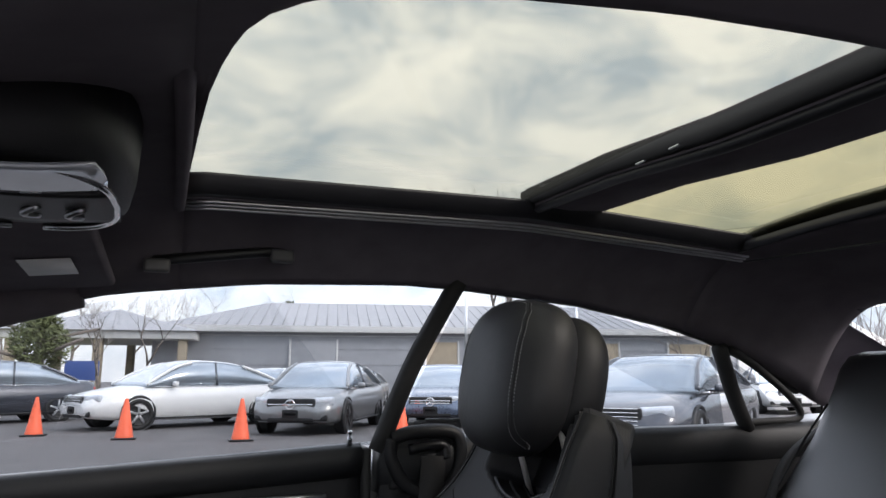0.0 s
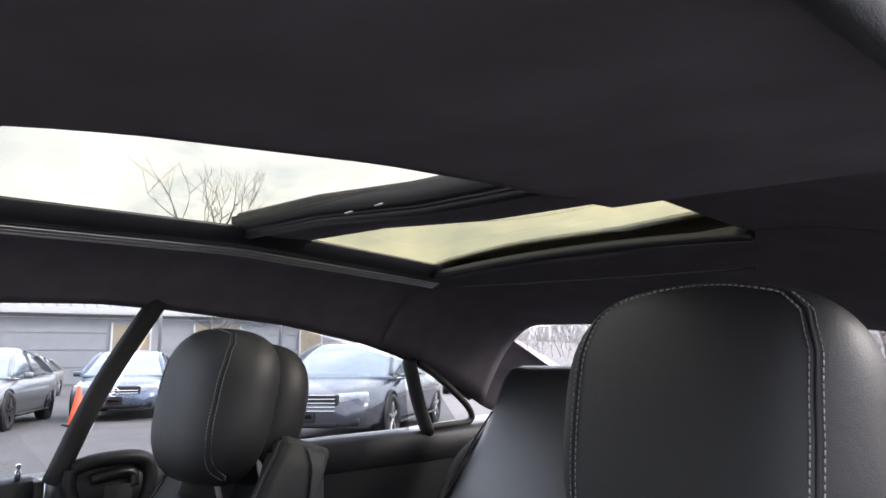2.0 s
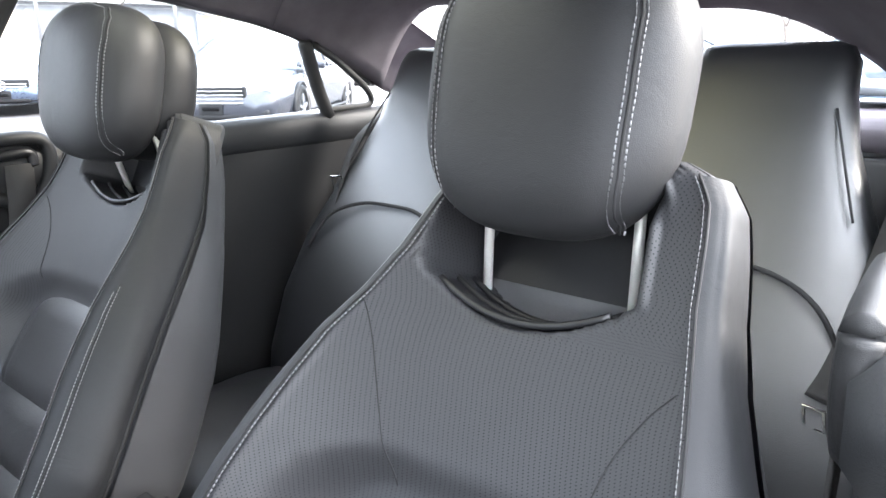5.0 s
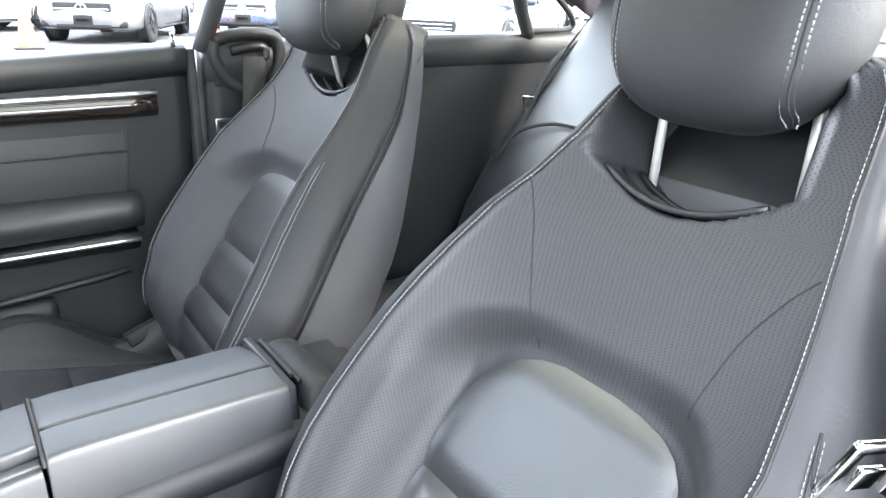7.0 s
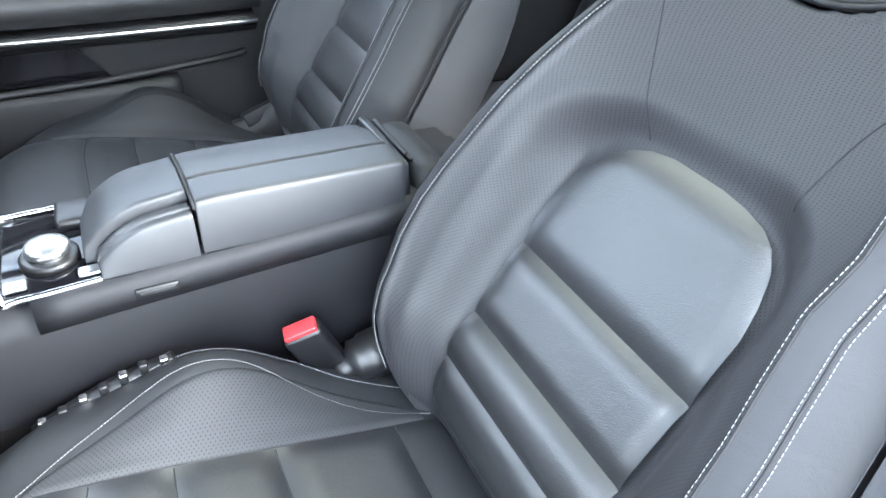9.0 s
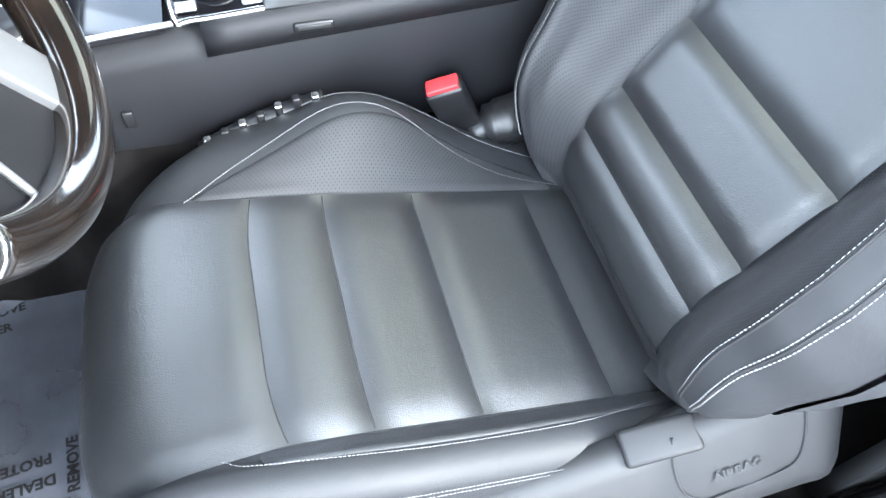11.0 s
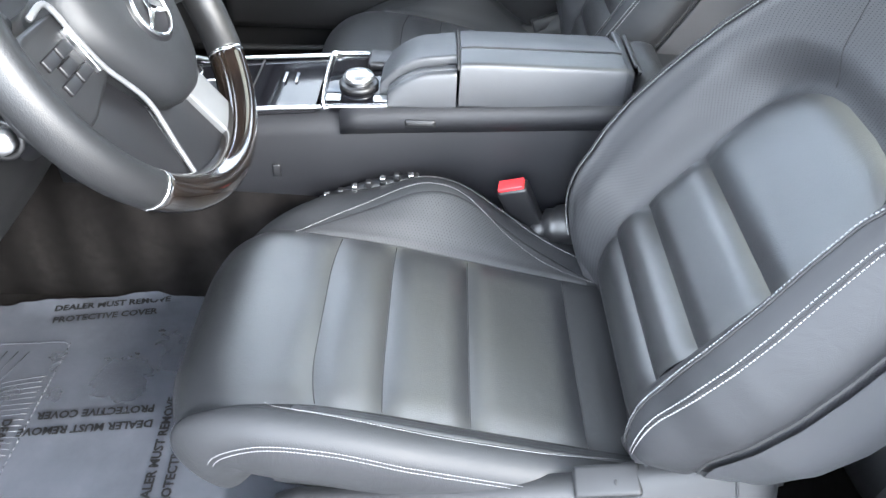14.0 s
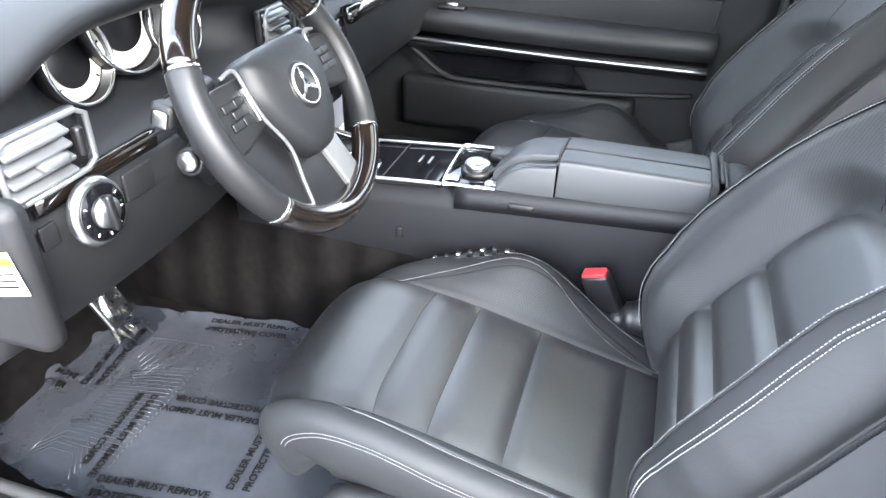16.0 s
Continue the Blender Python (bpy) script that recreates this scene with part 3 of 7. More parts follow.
    part("shoulder_panel", k.panel(cap, lambda f: -cap_out(f), sz(0.599), sz(0.729), rise=0.009, soft=0.034, sink=-0.0006, ns=60, nu=60, flanks=0.45), LEATHER, seat)
    # plain leather bands outside the ridges, then the hard shell's flanks
    along = lambda r, q: Vector(r[int(q)]).lerp(Vector(r[int(q) + 1]), q - int(q))  # noqa: E731
    for sg in (1, -1):
        band, flank = [], []
        for s in np.linspace(0.10, 0.985, 90):
            z = float(np.interp(s, back_s, back_z))
            W, R, H, k_ = ridge_of(z, sg < 0)
            if sg < 0 and z < 0.452:
                continue
            q = spline([(W - 0.006, max(H - 0.074, -0.5 * deep(z))), (W, max(H - 0.056, -0.35 * deep(z))), (W - 0.007 * k_, H - 0.036 * k_), (W - 0.030 * k_, H - 0.010 * k_), (R, H)], 24)
            band.append([k.put(sg * (u + 0.0015), w + 0.0015, s) for u, w in q])
            q = spline([(W - 0.04, -deep(z) - 0.010), (W - 0.02, -deep(z)), (W - 0.004, -0.6 * deep(z)), (W - 0.001, max(H - 0.078, -0.5 * deep(z)))], 12)
            flank.append([k.put(sg * (u + 0.002), w, s) for u, w in q])
        part("side_band", mirror_fix(grid_mesh(band)), SIDELEATHER, seat)
        part("shell_flank", mirror_fix(grid_mesh(flank)), SHELLGREY, seat, "grey hard shell flank")
        part("flank_piping", tube([r[0] for r in band], 0.0024, 6), SEAM, seat)
        lift = Vector((side * sg * 0.0012, 0.0018, 0.0004))
        if sg == -1 or tall:
            for q in (19.2, 17.9):
                part("side_stitching", dashes([tuple(along(r, q) + lift) for r in band if 0.460 < along(r, q).z < 0.80], 0.0030, 0.0013, 0.0010, 0.0007), STITCH, seat, "pale grey stitching")
            part("side_seam", tube([tuple(along(r, 18.5) + lift * 0.2) for r in band if 0.460 < along(r, 18.5).z < 0.80], 0.0011, 6), SEAM, seat)
        ridge_line = [Vector(r[-1]) + Vector((side * sg * -0.003, 0.002, 0.001)) for r in band]
        part("backrest_stitching", dashes([tuple(v) for v in ridge_line], 0.0030, 0.0013, 0.0010, 0.0007), STITCH, seat, "pale grey stitching")
        part("ridge_seam", tube([tuple(v + Vector((side * sg * 0.0035, 0.0, 0.0))) for v in ridge_line], 0.0012, 6), SEAM, seat)
        if sg == 1 and not tall:
            part("piping", tube([tuple(along(r, 12.0)) for r in band], 0.0026, 8), LEATHER, seat)
    part("backrest_seam", tube(k.line([0.066, 0.096, 0.126, 0.140], [sz(0.731), sz(0.784), sz(0.840), sz(0.862)], 0.0003, 24), 0.0007), SEAM, seat)
    part("backrest_seam", tube(k.line([-0.100, -0.112, -0.130, -0.148], [sz(0.742), sz(0.795), sz(0.828), sz(0.848)], 0.0003, 24), 0.0007), SEAM, seat)
    # back shell
    rows = []
    for s in np.linspace(0.0, 1.0, 40):
        z = float(np.interp(s, back_s, back_z))
        W = float(np.interp(z, zs, ws))
        bulge = 0.03 * math.sin(math.pi * min(1, s * 1.02))
        rows.append([k.put((W - 0.036) * math.cos(a), -deep(z) - 0.010 - bulge * math.sin(a), s) for a in np.linspace(0, math.pi, 17)])
    part("back_shell", mirror_fix(grid_mesh(rows)), SHELLGREY, seat, "charcoal hard shell")
    # headrest well and posts
    def well_patch(z0, z1, w0, w1, half, lift=0.0):
        rows = []
        for f in np.linspace(0, 1, 8):
            rows.append([k.put(u, w0 + (w1 - w0) * f, sz(z0 + (z1 - z0) * f + lift * (u / half) ** 2)) for u in np.linspace(-half, half, 20)])
        return mirror_fix(grid_mesh(rows))

    part("headrest_well", well_patch(0.868, 0.874, 0.000, -0.070, 0.080, 0.018), DARK, seat, "black plastic well floor")
    part("well_back", well_patch(0.874, 0.897, -0.068, -0.060, 0.078, 0.012), BLOCKGREY, seat, "grey plastic strip")
    part("well_back_cover", well_patch(0.897, 0.985, -0.058, -0.066, 0.095), DARK, seat)
    for dz, w_ in ((0.0, 0.004), (0.004, -0.022), (0.007, -0.046)):
        part("well_rim", tube([k.put(u, w_, sz(0.866 + dz + 0.020 * (u / 0.080) ** 2)) for u in np.linspace(-0.080, 0.080, 21)], 0.0032, 8), PLASTIC if dz == 0.004 else DARK, seat)
    for u in (0.072, -0.072):
        a, b = Vector((mid + side * u, -0.512 + dy, 0.850)), Vector((mid + side * u, -0.520 + dy + pad_y, 1.00))
        part("headrest_post", tube([a, b], 0.0046, 12), POSTMETAL, seat, "bright metal post")
    # headrest: a wide rounded pad, with a back cover
    hc = Vector((x0 + 0.004 if tall else x0 + 0.013, -0.498 + dy + pad_y, 0.929 + (0.115 if not tall else 0.103) * hs))
    tilt = Matrix.Rotation(radians(12), 3, "X")

    def pad(wx, wy, wz, n=36, power=2.6, back=0.0):
        rows = []
        for th in np.linspace(-math.pi / 2 + 0.02, math.pi / 2 - 0.02, n):
            row = []
            for ph in np.linspace(0, 2 * math.pi, 56, endpoint=False):
                c1, s1, c2, s2 = math.cos(th), math.sin(th), math.cos(ph), math.sin(ph)
                f = lambda v, e: math.copysign(abs(v) ** (2 / e), v)  # noqa: E731
                v = hs * Vector((wx * f(c1, power) * f(c2, power), wy * f(c1, power) * f(s2, 2.2), wz * f(s1, power)))
                v.x *= 1 - 0.16 * (0.5 - 0.5 * s1) ** 2
                row.append(hc + tilt @ (v + Vector((0, back, 0))))
            rows.append(row)
        return loft(rows)

    high = 0.115 if not tall else 0.104
    hr = part("headrest", pad(0.122, 0.054, high, power=3.0), HEADLEATHER, seat)
    part("headrest_back", pad(*((0.104, 0.050, 0.098) if tall else (0.098, 0.045, 0.102)), back=-0.066 if tall else -0.048), PLASTIC, seat, "charcoal plastic cover")

    def onpad(x, v):
        """A point of the pad's front at across x and height v, both -1 to 1."""
        zz_ = high * v
        sz_ = (1 - min(0.999, abs(v)) ** 3.0) ** (1 / 3.0)
        xw = 0.122 * sz_ * (1 - 0.16 * (0.5 - 0.5 * v) ** 2)
        yy = 0.054 * sz_ * (1 - min(0.999, abs(x * 0.122 / max(xw, 1e-4))) ** 3.0) ** (1 / 2.2)
        return hc + tilt @ (hs * Vector((side * x * 0.122, yy + 0.001, zz_)))

    seam_x = lambda v: float(np.interp(v, [-0.9, -0.5, 0.0, 0.5, 0.75, 0.88, 0.96, 0.985], [-0.64, -0.70, -0.72, -0.72, -0.66, -0.54, -0.20, 0.1]))  # noqa: E731
    hv = np.concatenate([np.linspace(-0.88, 0.7, 30), np.linspace(0.74, 0.98, 16)])
    for sg in (1, -1):
        for d in (-0.030, 0.030):
            part("headrest_stitching", dashes([onpad(sg * (seam_x(v) + d), v) for v in hv], 0.0034, 0.0014, 0.0011, 0.0008), STITCH, hr, "pale grey stitching")
        part("headrest_seam", tube([onpad(sg * seam_x(v), v) - Vector((0, 0.001, 0)) for v in hv], 0.0014), SEAM, hr)
    # base: side covers, rails, and the tag plate
    out = -side
    pts = [(0.235, 0.30), (0.10, 0.292), (-0.05, 0.300), (-0.14, 0.325), (-0.21, 0.372), (-0.295, 0.385), (-0.325, 0.365), (-0.335, 0.315), (-0.29, 0.26), (-0.05, 0.225), (0.18, 0.225), (0.25, 0.25)]
    m = frame_axes((x0 + side * 0.225, dy, 0), (0, 1, 0), (0, 0, 1))
    part("seat_side_cover", prism([tuple(q) for q in spline(pts + [pts[0]], 48)[:-1]], 0.030 * side * (1 if m.col[2].x > 0 else -1), m, 0.006), PLASTIC, seat, "charcoal plastic side cover")

    # outer cover: a sloping shoulder that rises towards the backrest hinge
    def shoulder(y):
        return float(np.interp(-y, [-0.222, -0.212, -0.19, -0.10, 0.0, 0.10, 0.14, 0.17, 0.22, 0.285, 0.31, 0.335, 0.345], [0.318, 0.344, 0.358, 0.368, 0.383, 0.403, 0.412, 0.432, 0.452, 0.464, 0.458, 0.425, 0.39]))

    def cover_at(y, g, lift=0.0):
        """A point of the cover's sloping face, g from its upper to its lower edge."""
        zt = shoulder(y)
        return Vector((x0 + out * (0.220 + 0.038 * g + lift), y + dy, zt - 0.010 - 0.058 * g + lift * 0.5))

    rows = []
    for y in np.linspace(0.222, -0.345, 64):
        zt, e = shoulder(y), 1.0 if y > -0.30 else max(0.35, 1 - ((-0.30 - y) / 0.05) ** 2 * 0.65)
        rows.append([(x0 + out * q * (e if q > 0.2 else 1), y + dy, z) for q, z in ((0.175, zt - 0.03), (0.188, zt - 0.002), (0.204, zt), (0.214, zt - 0.004), (0.222, zt - 0.012), (0.240, zt - 0.040), (0.258, zt - 0.068), (0.263, zt - 0.082), (0.262, zt - 0.10), (0.250, max(0.232, zt - 0.16)), (0.20, 0.225), (0.175, 0.225))])
    part("seat_side_cover", mirror_fix(loft(rows)), PLASTIC, seat, "charcoal plastic side cover")
    seam = [(-0.150, -0.30), (-0.152, 0.2), (-0.160, 0.62), (-0.178, 0.88), (-0.20, 0.90), (-0.245, 0.86), (-0.262, 0.72), (-0.266, 0.3), (-0.262, -0.25)]
    part("cover_seam", tube([cover_at(y, g, 0.001) for y, g in seam], 0.0013, 6, 50), SEAM, seat)
    part("hinge_cover", box((0.034, 0.070, 0.028), (x0 + out * 0.203, dy - 0.146, 0.409), 0.005, (-18, out * 16, 0)), PLASTIC, seat)
    part("hinge_cap", box((0.030, 0.040, 0.030), (x0 + out * 0.190, dy - 0.196, 0.421), 0.007, (12, out * 10, 0)), PLASTIC, seat)
    if side > 0:
        mid = cover_at(-0.205, 0.58, 0.0022)
        along, slope = cover_at(-0.235, 0.58) - cover_at(-0.175, 0.58), cover_at(-0.205, 0.2) - cover_at(-0.205, 0.9)
        blocky_text("AIRBAG", 0.013, SOFT, seat, frame_axes(tuple(mid), tuple(along.normalized()), tuple(slope.normalized())))
    for sg in (1, -1):
        part("seat_rail", box((0.04, 0.50, 0.05), (x0 + sg * 0.16, dy + 0.0, 0.215), 0.006), DARK, seat, "black steel rail")
    part("seat_frame", box((0.36, 0.36, 0.07), (x0, dy - 0.02, 0.275), 0.02), DARK, seat, "black under-seat frame")
    return seat


front_seat(-0.370, 1, 0.0, "black leather driver's sports seat with perforated bolsters", False, 0.965)
front_seat(0.385, -1, -0.052, "black leather passenger sports seat beside the door", True, 1.06, 0.048)


def seat_buckle(x, y, z, label, axis=(-0.5, -0.55, 0.65)):
    b = thing("seat_belt_buckle", label, "seat belt buckle", (x, y, z - 0.08), group="seat belt buckles")
    ax = Vector(axis).normalized()
    down = Vector((0.12, -0.42, -0.90))
    down = (down - ax * down.dot(ax)).normalized()
    m = frame_axes((x, y, z), ax, down.cross(ax) * -1)
    if (m.to_3x3() @ Vector((0, 0, 1))).dot(down) > 0:
        m = m @ Matrix.Rotation(math.pi, 4, "X")
    for name, size, at, bev, mt, lb in (("buckle_body", (0.046, 0.025, 0.085), (0, 0, -0.045), 0.005, DARK, ""), ("release_button", (0.039, 0.019, 0.008), (0, 0, -0.001), 0.002, RED, "red release button"),
                                        ("print_bar", (0.026, 0.001, 0.0022), (0, 0.0135, -0.032), 0, PLASTIC, ""), ("print_bar", (0.020, 0.001, 0.0022), (0, 0.0135, -0.040), 0, PLASTIC, ""), ("print_bar", (0.024, 0.001, 0.0022), (0, 0.0135, -0.048), 0, PLASTIC, "")):
        bm = box(size, at, bev)
        bmesh.ops.transform(bm, matrix=m, verts=bm.verts)
        part(name, bm, mt, b, lb)
    part("buckle_stalk", tube([m @ Vector((0, 0, -0.07)), m @ Vector((0.002, 0, -0.10)), (x, y - 0.06, z - 0.16)], 0.010, 10, 10), DARK, b)
    boot = part("stalk_boot", tube([(x, y + 0.010, z - 0.112), (x, y - 0.035, z - 0.092), (x, y - 0.060, z - 0.078), (x, y - 0.090, z - 0.072), (x, y - 0.165, z - 0.055)], 0.02, 12, 20, [0.006, 0.011, 0.018, 0.028, 0.032, 0.033]), DARK, b)
    part("boot_groove", ring(0.0328, 0.0012, pose(x, y - 0.118, z - 0.0655, 77, 0, 0), 28, 6), SEAM, boot)


seat_buckle(-0.130, -0.066, 0.468, "black seat belt buckle with red button beside the console", (-0.22, -0.90, 0.37))
seat_buckle(0.610, -0.10, 0.40, "black seat belt buckle with red button by the door")

# cable and metal clips between the cushion and the console
clip = thing("seat_switch_strip", "black strip with small bright metal clips beside the cushion", "switch strip", (-0.128, 0.14, 0.40))
part("strip", tube([(-0.124, 0.215, 0.418), (-0.120, 0.14, 0.447), (-0.118, 0.07, 0.462)], 0.012, 10, 14), DARK, clip)
for kk in range(7):
    yy = 0.215 - 0.021 * kk
    part("metal_clip", box((0.010, 0.009, 0.014), (-0.128, yy - 0.008, 0.433 + 0.040 * min(1, (0.215 - yy) / 0.1)), 0.002), CHROME if kk % 2 == 0 else DARK, clip)

# ---- the car's shell ----
def roof_side(y):
    """Height and half width of the roof's side rail above the windows."""
    z = float(np.interp(-y, [-0.62, -0.35, -0.20, -0.06, 0.15, 0.40, 0.52, 0.75, 0.95, 1.06, 1.20, 1.31, 1.42], [0.955, 1.075, 1.125, 1.160, 1.185, 1.195, 1.190, 1.170, 1.135, 1.105, 1.045, 0.985, 0.955]))
    return z


def crown(y):
    return float(np.interp(-y, [-0.70, -0.45, -0.25, -0.05, 0.05, 0.55, 1.0, 1.20, 1.32], [1.02, 1.135, 1.205, 1.250, 1.268, 1.275, 1.250, 1.205, 1.165]))


def driver_side(y):
    """Height of the lining's edge above the open driver's door."""
    return float(np.interp(-y, [-0.45, -0.20, 0.0, 0.17, 0.28, 0.55, 0.99, 1.15, 1.30], [1.06, 1.130, 1.165, 1.186, 1.197, 1.216, 1.180, 1.10, 1.0]))


def open_edge(y):
    """The opening's edge with its rounded front corner."""
    return max(open_left(y), float(np.interp(-y, [0.036, 0.041, 0.046, 0.050, 0.055, 0.060, 0.068, 0.080, 0.092, 0.108, 0.13, 0.16], [0.38, 0.21, 0.03, -0.09, -0.165, -0.205, -0.235, -0.256, -0.269, -0.280, -0.290, -0.315])))


def open_left(y):
    """The glass opening's edge on the driver's side: the rear pane is narrower."""
    return float(np.interp(-y, [0.0, 0.13, 0.25, 0.33, 0.53, 0.66, 1.0], [-0.284, -0.288, -0.295, -0.297, -0.294, -0.196, -0.213]))


def liner_row(y, xa, xb, n):
    """Points of the roof lining across the car between two x, at a place y."""
    rows = []
    for x in np.linspace(xa, xb, n):
        edge_r, edge_l = 0.585, -0.535
        f = min(1.0, max(0.0, (x - 0.40) / (edge_r - 0.40))) if x > 0 else min(1.0, max(0.0, (-x - 0.02 + open_left(y)) / (-edge_l - 0.02 + open_left(y))))
        near = float(np.interp(-y, [-0.15, 0.05, 0.25, 0.50, 0.66, 1.00, 1.25], [0.050, 0.048, 0.034, 0.026, -0.044, -0.046, 0.0]))
        mid = crown(y) + 0.012 * min(1.0, max(0.0, x * 5)) + 0.035 * x - 0.02 - near * min(1.0, max(0.0, x / open_left(y) if near > 0 else (0.415 - x) / (0.415 - open_left(y))))
        low = roof_side(y) if x > 0 else driver_side(y)
        rows.append((x, y, mid + (min(low, mid) - mid) * f ** 2.0))
    return rows


def sheet(rows, thick=0.012, up=1):
    bm = grid_mesh(rows)
    bmesh.ops.recalc_face_normals(bm, faces=bm.faces)
    bm.normal_update()
    bm.faces.ensure_lookup_table()
    if sum(f.normal.z for f in bm.faces) * up > 0:
        bmesh.ops.reverse_faces(bm, faces=bm.faces)
    bmesh.ops.solidify(bm, geom=bm.faces[:], thickness=thick)
    return bm


OPEN_L, OPEN_R = -0.300, 0.415
Y_FRONT, Y_BAR1, Y_BAR2, Y_BACK = -0.036, -0.545, -0.668, -0.975
pieces = [sheet([liner_row(y, -0.535, 0.585, 61) for y in np.linspace(0.42, Y_FRONT, 24)]),
          sheet([liner_row(y, -0.535, open_edge(y), 26) for y in np.concatenate([np.linspace(Y_FRONT, -0.16, 32), np.linspace(-0.18, Y_BACK, 42)])]),
          sheet([liner_row(y, OPEN_R, 0.585, 20) for y in np.linspace(Y_FRONT, Y_BACK, 48)]),
          sheet([liner_row(y, -0.535, 0.585, 61) for y in np.linspace(Y_BACK, -1.30, 16)])]
tagged(part("ceiling", merge(*pieces), LINER), "dark charcoal cloth roof lining with two glass openings", "ceiling", kind="structure")

# roof glass and its frame
sunroof = thing("panoramic_roof", "tinted glass roof in two panes with a dark cross bar", "sunroof", (0.07, -0.5, 1.28), kind="structure")


def pane_rows(y0, y1, lift=0.040):
    return [[(x, y, crown(y) + 0.045 * (x + 0.1) * 0.5 + lift - 0.02 + 0.012 * math.cos(2.0 * x)) for x in np.linspace(OPEN_L - 0.02, OPEN_R + 0.02, 20)] for y in np.linspace(y0, y1, 14)]


for y0, y1, mat in ((Y_FRONT + 0.02, Y_BAR1 - 0.05, ROOFGLASS), (Y_BAR2 + 0.04, Y_BACK - 0.02, REARROOFGLASS)):
    g = part("roof_pane", sheet(pane_rows(y0, y1), 0.005, -1), mat, sunroof, "tinted glass pane")
    g.visible_shadow = False


def rail(x, y0, y1, wide, z0, z1, inward):
    rows = []
    for y in np.linspace(y0, y1, 40):
        c = crown(y) - 0.02 + 0.035 * x + (0.012 if x > 0 else 0)
        rows.append([(x, y, c + z0), (x + inward * 0.3 * wide, y, c + z0 + 0.004), (x + inward * wide, y, c + z1 - 0.004), (x + inward * wide, y, c + z1), (x, y, c + z1)])
    return loft(rows)


part("roof_frame", rail(OPEN_R, Y_FRONT, Y_BACK, 0.024, 0.0, 0.028, -1), DARK, sunroof, "black inner frame")
skirt = []
for y in np.concatenate([np.linspace(Y_FRONT, -0.16, 32), np.linspace(-0.18, Y_BACK, 42)]):
    x_, y_, z_ = liner_row(y, open_edge(y), open_edge(y), 1)[0]
    skirt.append([(x_ + 0.001, y_, z_ + 0.002), (x_ + 0.001, y_, z_ + 0.07), (x_ - 0.012, y_, z_ + 0.07), (x_ - 0.012, y_, z_ + 0.002)])
part("roof_frame", loft(skirt), LINER, sunroof, "dark inner frame")
for kk in range(3):
    pts = [(OPEN_R + 0.008 + 0.008 * kk, y, crown(y) - 0.02 + 0.035 * 0.42 + 0.012 - 0.004 - 0.003 * kk) for y in np.linspace(Y_FRONT, Y_BACK - 0.02, 30)]
    part("blind_rail", tube(pts, 0.0022, 6), SATIN, sunroof, "thin bright blind rail")


def crossbar(y0, y1, z0, z1, mat, name, label, xa=OPEN_L - 0.005):
    rows = []
    for x in np.linspace(xa, OPEN_R + 0.005, 24):
        c = crown((y0 + y1) / 2) - 0.02 + 0.035 * x + 0.012 * max(0, min(1, x * 5))
        bow = 0.008 * (1 - ((x - 0.07) / 0.35) ** 2) * -1
        rows.append([(x, y0 + bow * 0.4, c + z0), (x, y0 + bow * 0.4, c + z1), (x, y1 + bow * 0.4, c + z1), (x, y1 + bow * 0.4, c + z0), (x, (y0 + y1) / 2 + bow * 0.4, c + z0 - 0.003)])
    part(name, loft(rows), mat, sunroof, label)


crossbar(Y_BAR1, Y_BAR2, 0.024, 0.056, LINER, "cross_bar", "dark cloth cross bar")
crossbar(Y_BAR1 + 0.010, Y_BAR1 - 0.010, 0.026, 0.046, RUBBER, "roller_rail", "black blind roller rail")
crossbar(Y_BAR1 - 0.002, Y_BAR1 - 0.020, 0.014, 0.022, DARK, "roller_rail", "black blind roller rail")
lip = []
for x in np.linspace(open_left(Y_BACK) - 0.004, OPEN_R + 0.005, 24):
    top = 1.274 + 0.011 * (1 - ((x - 0.11) / 0.30) ** 2)
    lip.append([(x, Y_BACK + 0.010, top - 0.016), (x, Y_BACK + 0.010, top), (x, Y_BACK - 0.008, top), (x, Y_BACK - 0.008, top - 0.016)])
part("rear_edge", loft(lip), DARK, sunroof, "black frame edge")
part("rear_rail", tube([(x, Y_BACK - 0.012 + 0.02 * ((x - 0.07) / 0.35) ** 2 - 0.012, crown(Y_BACK) - 0.024 + 0.035 * x) for x in np.linspace(open_left(Y_BACK), OPEN_R, 16)], 0.0022, 6), DARK, sunroof, "thin black rail")
crossbar(Y_FRONT + 0.014, Y_FRONT + 0.0, -0.016, 0.036, LINER, "front_edge", "cloth front edge")
for x in (0.05, 0.11):
    part("roller_clip", box((0.016, 0.003, 0.0022), (x, Y_BAR1 + 0.012, crown(-0.54) + 0.010), 0.001), SATIN, sunroof)

# passenger sun visor, overhead light unit, grab handle
visor = thing("sun_visor", "dark cloth passenger sun visor with a pale label", "sun visor", (0.39, 0.13, 1.18), group="sun visors")
part("visor_pad", box((0.34, 0.16, 0.018), (0.385, 0.130, 1.178), 0.008, (-6, 4, 0)), LINER, visor)
part("visor_label", box((0.085, 0.055, 0.001), (0.400, 0.112, 1.1672), 0, (-6, 4, 0)), WHITE, visor, "pale printed label")
visor2 = thing("sun_visor", "dark cloth driver's sun visor folded up", "sun visor", (-0.25, 0.16, 1.22), group="sun visors")
part("visor_pad", box((0.40, 0.16, 0.022), (-0.24, 0.165, 1.205), 0.010, (-16, 0, 0)), LINER, visor2)
lamp = thing("overhead_light", "overhead console with clear reading lamps and chrome rim", "interior light", (0.0, 0.09, 1.2060))
